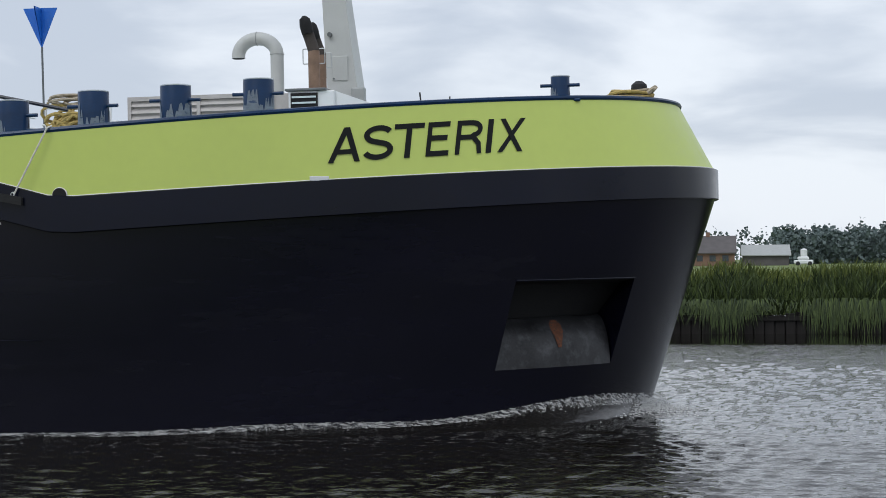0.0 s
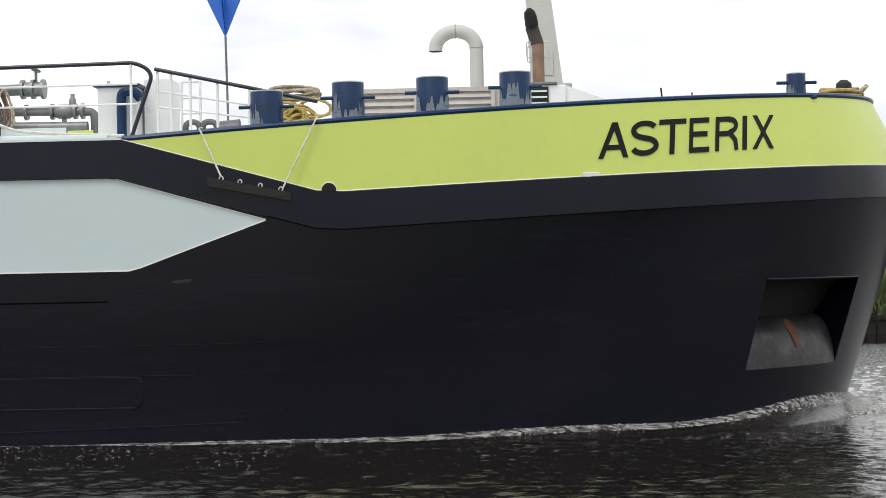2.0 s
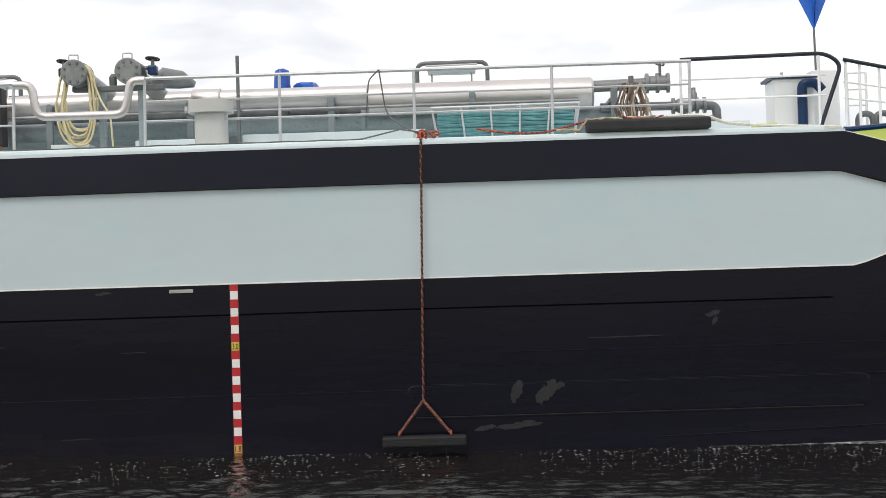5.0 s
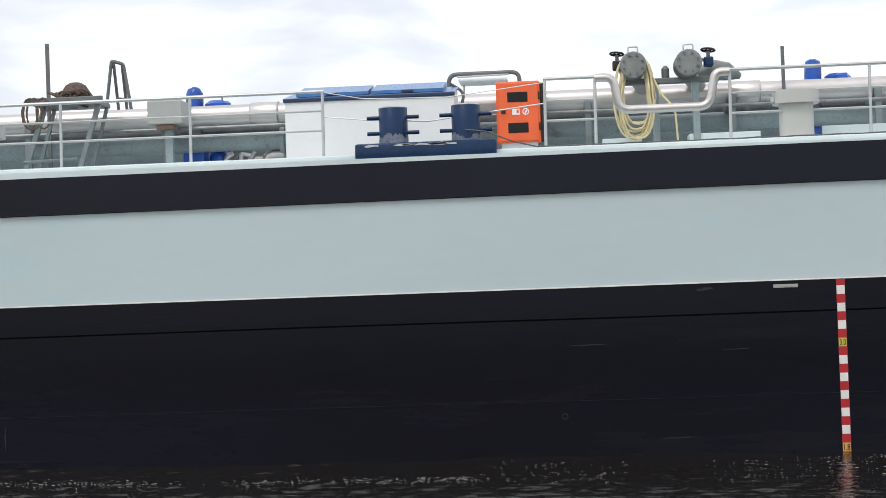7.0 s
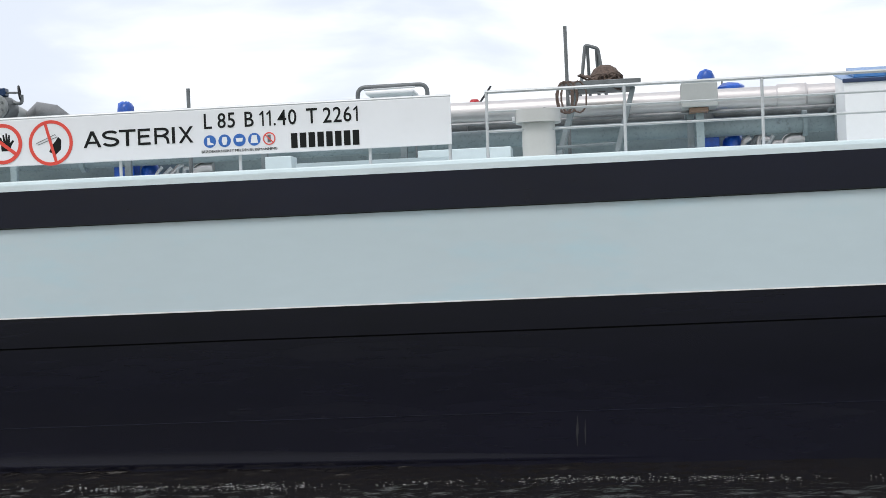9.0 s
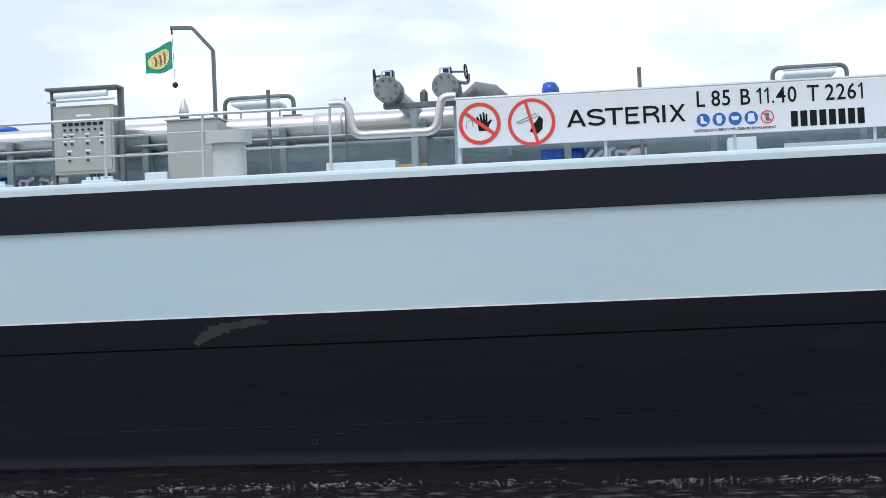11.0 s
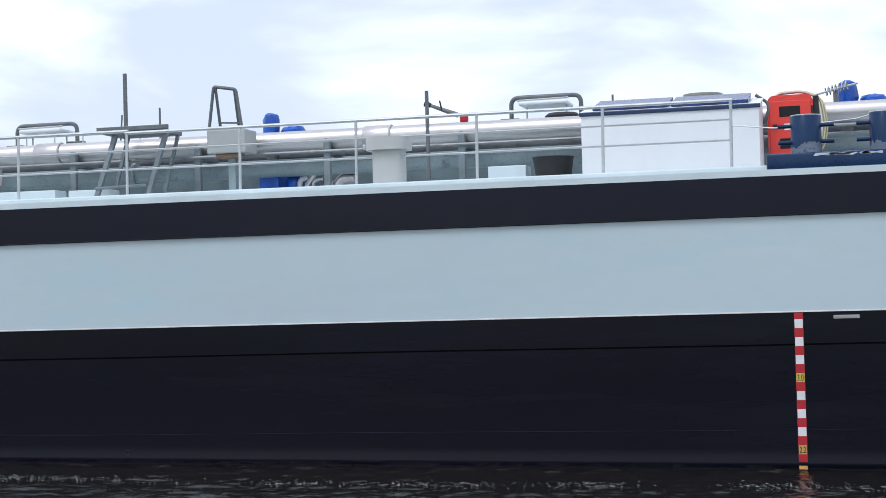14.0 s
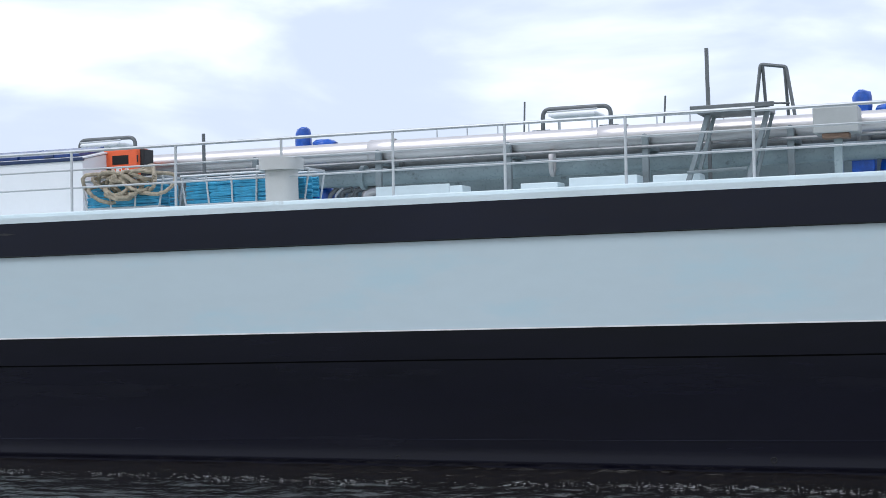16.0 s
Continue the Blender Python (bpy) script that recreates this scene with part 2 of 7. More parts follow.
def solid(name, geo, mat, origin, label, category, group="", smooth=False, kind="", ship=True):
    """A thing that is one mesh."""
    holder = Place(None, origin)
    verts, faces = geo
    p = part(name, geo, mat, holder, smooth=smooth)
    tagged(p.ob, label, category, group, kind)
    p.ob.location = origin
    if ship:
        SHIP.append(p.ob)
    return p


def join(*geos):
    V, F = [], []
    for v, f in geos:
        k = len(V)
        V += list(v)
        F += [tuple(i + k for i in q) for q in f]
    return V, F


def box(x0, x1, y0, y1, z0, z1, c=0.0):
    """A box, its edges cut back by c."""
    if not c:
        V = [(x, y, z) for z in (z0, z1) for y in (y0, y1) for x in (x0, x1)]
        return V, [(0, 1, 3, 2), (4, 6, 7, 5), (0, 4, 5, 1), (1, 5, 7, 3), (3, 7, 6, 2), (2, 6, 4, 0)]
    c = min(c, abs(x1 - x0) * 0.4, abs(y1 - y0) * 0.4, abs(z1 - z0) * 0.4)
    bm = bmesh.new()
    bmesh.ops.create_cube(bm, size=1)
    for v in bm.verts:
        v.co = ((x0 + x1) / 2 + v.co.x * (x1 - x0), (y0 + y1) / 2 + v.co.y * (y1 - y0), (z0 + z1) / 2 + v.co.z * (z1 - z0))
    bmesh.ops.bevel(bm, geom=bm.edges[:], offset=c, segments=2, affect="EDGES", profile=0.5)
    return from_bm(bm)


def from_bm(bm):
    bm.verts.index_update()
    out = [tuple(v.co) for v in bm.verts], [tuple(v.index for v in f.verts) for f in bm.faces]
    bm.free()
    return out


def rounded(pts, r, n=5):
    """The path with its corners turned into arcs."""
    pts = [Vector(p) for p in pts]
    out = [pts[0]]
    for a, b, c in zip(pts, pts[1:], pts[2:]):
        d0, d1 = (a - b), (c - b)
        k = min(r, d0.length * 0.49, d1.length * 0.49)
        p, q = b + d0.normalized() * k, b + d1.normalized() * k
        for i in range(n + 1):
            t = i / n
            out.append(p * (1 - t) ** 2 + b * 2 * t * (1 - t) + q * t * t)
    return out + [pts[-1]]


def tube(pts, r, seg=8, cap=True):
    """A round bar along a path; r is a number or one for each point."""
    pts = [Vector(p) for p in pts]
    rs = r if isinstance(r, (list, tuple)) else [r] * len(pts)
    V, F = [], []
    side = None
    for i, p in enumerate(pts):
        d = (pts[min(i + 1, len(pts) - 1)] - pts[max(i - 1, 0)]).normalized()
        if side is None:
            side = d.orthogonal().normalized()
        side = (side - d * side.dot(d)).normalized()
        up = d.cross(side)
        for k in range(seg):
            a = 2 * math.pi * k / seg
            V.append(tuple(p + (side * math.cos(a) + up * math.sin(a)) * rs[i]))
    for i in range(len(pts) - 1):
        for k in range(seg):
            a, b = i * seg + k, i * seg + (k + 1) % seg
            F.append((a, b, b + seg, a + seg))
    if cap:
        F.append(tuple(range(seg - 1, -1, -1)))
        F.append(tuple(range((len(pts) - 1) * seg, len(pts) * seg)))
    return V, F


def rod(a, b, r, seg=12):
    return tube([a, b], r, seg)


def lathe(x, y, z, profile, seg=20):
    """A turned shape round an upright axis; profile: (radius, height)."""
    V, F = [], []
    for r, h in profile:
        for k in range(seg):
            a = 2 * math.pi * k / seg
            V.append((x + r * math.cos(a), y + r * math.sin(a), z + h))
    for i in range(len(profile) - 1):
        for k in range(seg):
            a, b = i * seg + k, i * seg + (k + 1) % seg
            F.append((a, b, b + seg, a + seg))
    F.append(tuple(range(seg - 1, -1, -1)))
    F.append(tuple(range((len(profile) - 1) * seg, len(profile) * seg)))
    return V, F


def ring(center, axis, R, r, seg=20, sub=6):
    c, ax = Vector(center), Vector(axis).normalized()
    s = ax.orthogonal().normalized()
    t = ax.cross(s)
    V, F = [], []
    for i in range(seg):
        a = 2 * math.pi * i / seg
        d = s * math.cos(a) + t * math.sin(a)
        for k in range(sub):
            b = 2 * math.pi * k / sub
            V.append(tuple(c + d * (R + r * math.cos(b)) + ax * r * math.sin(b)))
    for i in range(seg):
        for k in range(sub):
            j = (i + 1) % seg
            F.append((i * sub + k, j * sub + k, j * sub + (k + 1) % sub, i * sub + (k + 1) % sub))
    return V, F


def plate(outline, y0, y1):
    """A flat plate in the x-z plane with the outline (x, z), from y0 to y1."""
    n = len(outline)
    V = [(x, y0, z) for x, z in outline] + [(x, y1, z) for x, z in outline]
    F = [tuple(range(n)), tuple(range(2 * n - 1, n - 1, -1))]
    return V, F + [(i, i + n, (i + 1) % n + n, (i + 1) % n) for i in range(n)]


def disc(x, z, r, y0, y1, n=28, rin=0.0):
    """A disc, or a flat ring, that faces along y."""
    if not rin:
        return plate([(x + r * math.cos(2 * math.pi * k / n), z + r * math.sin(2 * math.pi * k / n)) for k in range(n)], y0, y1)
    V, F = [], []
    for k in range(n):
        a = 2 * math.pi * k / n
        for rr, y in ((r, y0), (rin, y0), (rin, y1), (r, y1)):
            V.append((x + rr * math.cos(a), y, z + rr * math.sin(a)))
    for k in range(n):
        j = (k + 1) % n
        for q in range(4):
            F.append((k * 4 + q, j * 4 + q, j * 4 + (q + 1) % 4, k * 4 + (q + 1) % 4))
    return V, F


def lettering(text, bold=0.0, depth=0.004):
    """A text as (verts, faces) in the x-z plane, 1 unit high at its capitals, starting at x = 0, and its width."""
    cu = bpy.data.curves.new("lettering", "FONT")
    cu.body, cu.extrude, cu.offset, cu.resolution_u = text, 0.002, bold, 3
    ob = bpy.data.objects.new("lettering", cu)
    scene.collection.objects.link(ob)
    me = bpy.data.meshes.new_from_object(ob.evaluated_get(bpy.context.evaluated_depsgraph_get()))
    bpy.data.objects.remove(ob)
    xs = [v.co.x for v in me.vertices]
    ys = [v.co.y for v in me.vertices]
    x0, y0, h = min(xs), min(ys), max(ys) - min(ys)
    V = [((v.co.x - x0) / h, -depth if v.co.z > 0 else depth, (v.co.y - y0) / h) for v in me.vertices]
    F = [tuple(p.vertices) for p in me.polygons]
    bpy.data.meshes.remove(me)
    return V, F, (max(xs) - x0) / h


def ribbon(path, w, y0, y1):
    """A flat bar of width w along a path of (x, z), its ends cut square."""
    P = [Vector((a, 0, b)) for a, b in path]
    left, right = [], []
    for i, p in enumerate(P):
        d0 = (p - P[i - 1]).normalized() if i else (P[1] - p).normalized()
        d1 = (P[i + 1] - p).normalized() if i < len(P) - 1 else d0
        d = (d0 + d1).normalized()
        n = Vector((-d.z, 0, d.x)) * (w / 2 / max(0.5, d.dot(d0)))
        left.append(p + n)
        right.append(p - n)
    n = len(P)
    V = [(q.x, y, q.z) for y in (y0, y1) for q in left + right]
    F = []
    for i in range(n - 1):
        a, b = i, n + i
        F += [(a, a + 1, b + 1, b), (a + 2 * n, b + 2 * n, b + 1 + 2 * n, a + 1 + 2 * n), (a, a + 2 * n, a + 1 + 2 * n, a + 1), (b, b + 1, b + 1 + 2 * n, b + 2 * n)]
    F += [(0, n, 3 * n, 2 * n), (n - 1, 3 * n - 1, 4 * n - 1, 2 * n - 1)]
    return V, F


def capital(ch, depth=0.006, w=0.165):
    """A plain bold capital, 1 high, from bars; and its width."""
    h = w / 2

    def arc(cx, cz, rx, rz, a0, a1, n=12):
        return [(cx + rx * math.cos(radians(a0 + (a1 - a0) * i / n)), cz + rz * math.sin(radians(a0 + (a1 - a0) * i / n))) for i in range(n + 1)]
    strokes, width = {
        "A": ([[(h, 0), (0.475, 1)], [(0.475, 1), (0.95 - h, 0)], [(0.2, 0.3), (0.75, 0.3)]], 0.95),
        "S": ([arc(0.43, 0.735, 0.33, 0.19, 25, 180, 10)[0:] + arc(0.43, 0.735, 0.33, 0.21, 180, 255, 5)[1:] + arc(0.44, 0.285, 0.35, 0.21, 75, 0, 5) + arc(0.44, 0.285, 0.35, 0.205, 0, -160, 12)[1:]], 0.87),
        "T": ([[(0, 1 - h), (0.82, 1 - h)], [(0.41, 0), (0.41, 1 - w)]], 0.82),
        "E": ([[(h, 0), (h, 1)], [(w, 1 - h), (0.78, 1 - h)], [(w, 0.53), (0.72, 0.53)], [(w, h), (0.80, h)]], 0.80),
        "R": ([[(h, 0), (h, 1)], [(w, 1 - h), (0.5, 1 - h)] + arc(0.55, 0.735, 0.25, 0.18, 80, -80, 10) + [(0.5, 0.50), (w, 0.50)], [(0.6, 0.48), (0.78, 0.30), (0.83, 0)]], 0.92),
        "I": ([[(0.11, 0), (0.11, 1)]], 0.22),
        "X": ([[(h * 1.1, 0), (0.92 - h * 1.1, 1)], [(h * 1.1, 1), (0.92 - h * 1.1, 0)]], 0.92),
    }[ch]
    def bar(k, a0, a1, b0, b1):
        q = -depth - 0.0007 * k
        V = [(a0, q, 0), (a1, q, 0), (b1, q, 1), (b0, q, 1), (a0, depth, 0), (a1, depth, 0), (b1, depth, 1), (b0, depth, 1)]
        return V, [(0, 1, 2, 3), (4, 7, 6, 5), (0, 4, 5, 1), (1, 5, 6, 2), (2, 6, 7, 3), (3, 7, 4, 0)]
    if ch == "A":
        g = join(bar(0, 0, w * 1.08, 0.475 - w * 0.58, 0.475 + w * 0.58), bar(1, 0.95 - w * 1.08, 0.95, 0.475 - w * 0.58, 0.475 + w * 0.58), ribbon(strokes[2], w * 0.9, -depth - 0.0014, depth))
    elif ch == "X":
        g = join(bar(0, 0, w * 1.25, 0.92 - w * 1.25, 0.92), bar(1, 0.92 - w * 1.25, 0.92, 0, w * 1.25))
    else:
        g = join(*[ribbon(s, w, -depth - 0.0007 * k, depth) for k, s in enumerate(strokes)])
    g = [(a, b, min(1.0, max(0.0, c))) for a, b, c in g[0]], g[1]
    return g[0], g[1], width


def put(geo, fn):
    return [fn(*v) for v in geo[0]], geo[1]


def circle_path(c, R, axis_z=True, n=24, squash=1.0):
    return [(c[0] + R * math.cos(2 * math.pi * k / n), c[1] + (R * squash * math.sin(2 * math.pi * k / n) if axis_z else 0),
             c[2] + (0 if axis_z else R * squash * math.sin(2 * math.pi * k / n))) for k in range(n + 1)]


# ---- setting: canal, banks, far land ----
def water_material():
    m = bpy.data.materials.new("canal_water")
    m.use_nodes = True
    n, l = m.node_tree.nodes, m.node_tree.links
    bsdf = n["Principled BSDF"]
    bsdf.inputs["Base Color"].default_value = (0.007, 0.0055, 0.004, 1)
    bsdf.inputs["Roughness"].default_value = 0.02
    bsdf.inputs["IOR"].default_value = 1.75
    co = n.new("ShaderNodeTexCoord")
    mp = n.new("ShaderNodeMapping")
    mp.inputs["Scale"].default_value = (0.8, 1.4, 1.0)
    a = n.new("ShaderNodeTexNoise")
    a.inputs["Scale"].default_value = 6.5
    a.inputs["Detail"].default_value = 5
    bn = n.new("ShaderNodeBump")
    bn.inputs["Strength"].default_value = 0.22
    bn.inputs["Distance"].default_value = 0.05
    l.new(co.outputs["Object"], mp.inputs["Vector"])
    l.new(mp.outputs["Vector"], a.inputs["Vector"])
    l.new(a.outputs["Fac"], bn.inputs["Height"])
    fine = n.new("ShaderNodeTexNoise")
    fine.inputs["Scale"].default_value = 21.0
    fine.inputs["Detail"].default_value = 3
    fn = n.new("ShaderNodeBump")
    fn.inputs["Strength"].default_value = 0.14
    fn.inputs["Distance"].default_value = 0.02
    l.new(mp.outputs["Vector"], fine.inputs["Vector"])
    l.new(fine.outputs["Fac"], fn.inputs["Height"])
    l.new(bn.outputs["Normal"], fn.inputs["Normal"])
    # calm strip under the far bank
    sep, calm = n.new("ShaderNodeSeparateXYZ"), n.new("ShaderNodeMapRange")
    calm.inputs["From Min"].default_value, calm.inputs["From Max"].default_value = 43.6, 42.0
    calm.inputs["To Min"].default_value, calm.inputs["To Max"].default_value = 0.01, 0.34
    l.new(co.outputs["Object"], sep.inputs["Vector"])
    l.new(sep.outputs["Y"], calm.inputs["Value"])
    l.new(calm.outputs["Result"], bn.inputs["Strength"])
    l.new(calm.outputs["Result"], fn.inputs["Strength"])
    l.new(fn.outputs["Normal"], bsdf.inputs["Normal"])
    return m


def island_material(name, low, high, rough=0.7):
    """Leaves and blades, each of its own tone."""
    m = bpy.data.materials.new(name)
    m.use_nodes = True
    n, l = m.node_tree.nodes, m.node_tree.links
    geo = n.new("ShaderNodeNewGeometry")
    ramp = n.new("ShaderNodeValToRGB")
    ramp.color_ramp.elements[0].color, ramp.color_ramp.elements[1].color = low + (1,), high + (1,)
    l.new(geo.outputs["Random Per Island"], ramp.inputs["Fac"])
    l.new(ramp.outputs["Color"], n["Principled BSDF"].inputs["Base Color"])
    n["Principled BSDF"].inputs["Roughness"].default_value = rough
    return m


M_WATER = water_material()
M_FIELD = material("meadow_grass", (0.12, 0.16, 0.035), 0.9, var=0.3, scale=0.06, bump=0.3, bump_scale=3)
# shade low on the bank is put into the reeds' dark greens
M_REED = island_material("shade_darkened_reed_leaves", (0.012, 0.026, 0.006), (0.080, 0.115, 0.024))
M_GRASS = island_material("long_grass", (0.06, 0.09, 0.015), (0.19, 0.22, 0.05))
# the haze of distance is mixed into these pale bluish leaf colours
M_WOOD_FAR = island_material("haze_tinted_woodland_leaves", (0.068, 0.096, 0.095), (0.135, 0.175, 0.168))
M_PILE = material("weathered_bank_timber", (0.012, 0.010, 0.009), 0.9, var=0.4, scale=3, bump=0.4, stretch=(3, 3, 0.6))
M_BRICK = material("brown_brick", (0.22, 0.13, 0.09), 0.8, var=0.2, scale=1)
M_TILE = material("grey_roof_tiles", (0.10, 0.09, 0.09), 0.7, var=0.2, scale=1)
M_PANE = material("window_glass", (0.05, 0.06, 0.07), 0.1)


def grid_mesh(name, xs, ys, zfun, mat):
    X, Y = np.meshgrid(np.array(xs), np.array(ys))
    Z = zfun(X, Y)
    nx, ny = len(xs), len(ys)
    verts = np.stack([X, Y, Z], -1).reshape(-1, 3)
    i = np.arange(nx * ny).reshape(ny, nx)
    faces = np.stack([i[:-1, :-1], i[:-1, 1:], i[1:, 1:], i[1:, :-1]], -1).reshape(-1, 4)
    me = bpy.data.meshes.new(name)
    me.from_pydata(verts.tolist(), [], faces.tolist())
    me.materials.append(mat)
    me.shade_smooth()
    return new(name, me)


def build_water():
    rng = np.random.default_rng(4)
    waves = []
    for k in range(44):
        lam = 0.14 * (0.42 / 0.14) ** rng.random()
        ang = math.pi * (0.47 + 0.19 * rng.normal())
        waves.append((2 * math.pi / lam * math.cos(ang), 2 * math.pi / lam * math.sin(ang), 0.0064 * lam, rng.random() * 6.28))

    def height(X, Y):
        Z = np.zeros_like(X)
        for kx, ky, a, p in waves:
            Z += a * np.sin(kx * X + ky * Y + p + 0.6 * np.sin(0.31 * X + 0.22 * Y + p))
        fade = np.clip((X + 22) / 2, 0, 1) * np.clip((36 - X) / 2, 0, 1) * np.clip((Y - 9) / 1, 0, 1) * np.clip((49.5 - Y) / 1, 0, 1) * np.interp(Y, [42.0, 43.8], [1, 0.08]) * np.interp(X, [-1, 4.0], [1, 0.55])
        return Z * fade
    xs = np.concatenate([np.arange(-22, -8, 0.15), np.arange(-8, 9, 0.052), np.arange(9, 36.01, 0.15)])
    ys = np.concatenate([np.arange(9, 20, 0.042), np.arange(20, 21, 0.08), np.arange(21, 34, 0.13), np.arange(34, 49.9, 0.22)])
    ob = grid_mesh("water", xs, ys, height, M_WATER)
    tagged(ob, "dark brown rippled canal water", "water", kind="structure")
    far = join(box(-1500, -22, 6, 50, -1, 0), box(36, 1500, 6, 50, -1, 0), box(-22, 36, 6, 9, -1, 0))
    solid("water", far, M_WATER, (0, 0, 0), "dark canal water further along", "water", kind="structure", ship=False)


def build_banks():
    xs = [-4000, -600, -120, -40, -20, -8, 0, 4, 8, 12, 16, 20, 30, 50, 120, 600, 4000]
    ys = [49.05, 50.0, 51.0, 52.0, 53.5, 56, 64, 90, 160, 320, 700, 1600, 4500]
    prof = [0.55, 0.75, 1.1, 1.45, 1.5, 1.35, 1.25, 1.2, 1.2, 1.2, 1.2, 1.2, 1.2]
    ob = grid_mesh("ground", xs, ys, lambda X, Y: np.interp(Y, ys, prof) + 0.06 * np.sin(X * 0.7) * (Y < 60), M_FIELD)
    tagged(ob, "green meadow behind the far canal bank", "meadow", kind="structure")
    near = grid_mesh("ground", [-4000, -60, -10, 10, 60, 4000], [-4500, -200, -20, 0, 4, 6.2, 6.4], lambda X, Y: np.where(Y > 6.3, -0.6, 0.52), M_FIELD)
    tagged(near, "grassy near bank of the canal", "ground", kind="structure")
    holder = tagged(new("bank_revetment"), "dark weathered timber piling along the far bank", "revetment", kind="structure")
    holder.location = (0, 49, 0)
    pl = Place(holder, (0, 49, 0))
    rnd = random.Random(8)
    part("waling", box(-300, 300, 48.86, 48.93, 0.38, 0.52, 0.01), M_PILE, pl)
    part("far_piling", join(*[box(x, x + 2.9, 48.94, 49.1, -0.9, 0.58 + rnd.uniform(-0.05, 0.05)) for x in list(range(-300, -9, 3)) + list(range(24, 300, 3))]), M_PILE, pl, kind="stuff")
    part("backing", box(-9.3, 24.2, 49.11, 49.2, -0.9, 0.5), M_PILE, pl)
    base = part("pile", box(-0.14, 0.14, 48.93, 49.1, -0.9, 0.6, 0.02), M_PILE, pl)
    base.ob.location = (-9, 0, 0)
    for k in range(1, 110):
        o = base.ob.copy()
        scene.collection.objects.link(o)
        o.location = (-9 + 0.3 * k, rnd.uniform(-0.03, 0.03), rnd.uniform(-0.08, 0.05))
    # reeds and tall grass
    lower, upper = ([], []), ([], [])
    for k in range(48000):
        x = rnd.uniform(-9, 27)
        t = rnd.random() ** 1.3
        y = 49.05 + t * 5.0
        z = float(np.interp(y, ys, prof)) - 0.05
        clump = 0.55 + 0.45 * math.sin(x * 1.3 + 1.7 * math.sin(x * 0.45)) * math.sin(x * 0.37 + 1)
        h = rnd.uniform(0.2, 1.15) ** 1.3 * (0.6 + 0.5 * clump) * (1.05 - 0.45 * t)
        w = rnd.uniform(0.008, 0.03)
        a = rnd.uniform(0, math.pi)
        dx, dy = w * math.cos(a), w * math.sin(a)
        bx, by = rnd.gauss(0, 0.22) * h, rnd.gauss(-0.12, 0.2) * h
        # the lower half of the slope takes the shade-darkened leaves
        if t > 0.5:
            V, F = upper
        else:
            V, F = lower
        i = len(V)
        V += [(x - dx, y - dy, z), (x + dx, y + dy, z), (x + bx * 0.4 + dx, y + by * 0.4 + dy, z + h * 0.6), (x + bx * 0.4 - dx, y + by * 0.4 - dy, z + h * 0.6),
              (x + bx, y + by, z + h * rnd.uniform(0.85, 1.0))]
        F += [(i, i + 1, i + 2, i + 3), (i + 3, i + 2, i + 4)]
    # overhanging tufts along the piling
    V, F = lower
    for k in range(9000):
        x = rnd.uniform(-9, 27)
        if math.sin(x * 2.1) + math.sin(x * 0.9 + 2) + rnd.gauss(0, 0.6) < -0.9:
            continue
        z, h = 0.62 + rnd.uniform(0, 0.3), rnd.uniform(0.1, 0.85) * (0.65 + 0.5 * math.sin(x * 1.7 + 2 * math.sin(x * 0.6)))
        w = rnd.uniform(0.008, 0.028)
        bx = rnd.gauss(0, 0.15)
        i = len(V)
        y = 48.98
        V += [(x - w, y, z), (x + w, y, z), (x + bx + w, y - 0.18, z + 0.12), (x + bx - w, y - 0.18, z + 0.12), (x + bx * 1.6, y - 0.3, z - h)]
        F += [(i, i + 1, i + 2, i + 3), (i + 3, i + 2, i + 4)]
    for name, (V, F), mat, label in (("bank_reeds", lower, M_REED, "tall green reeds on the far bank, coloured dark for the shade low down"), ("bank_grass", upper, M_GRASS, "long yellowish grass on top of the far bank")):
        me = bpy.data.meshes.new(name)
        me.from_pydata(V, [], F)
        me.materials.append(mat)
        tagged(new(name, me), label, "plants", kind="stuff")


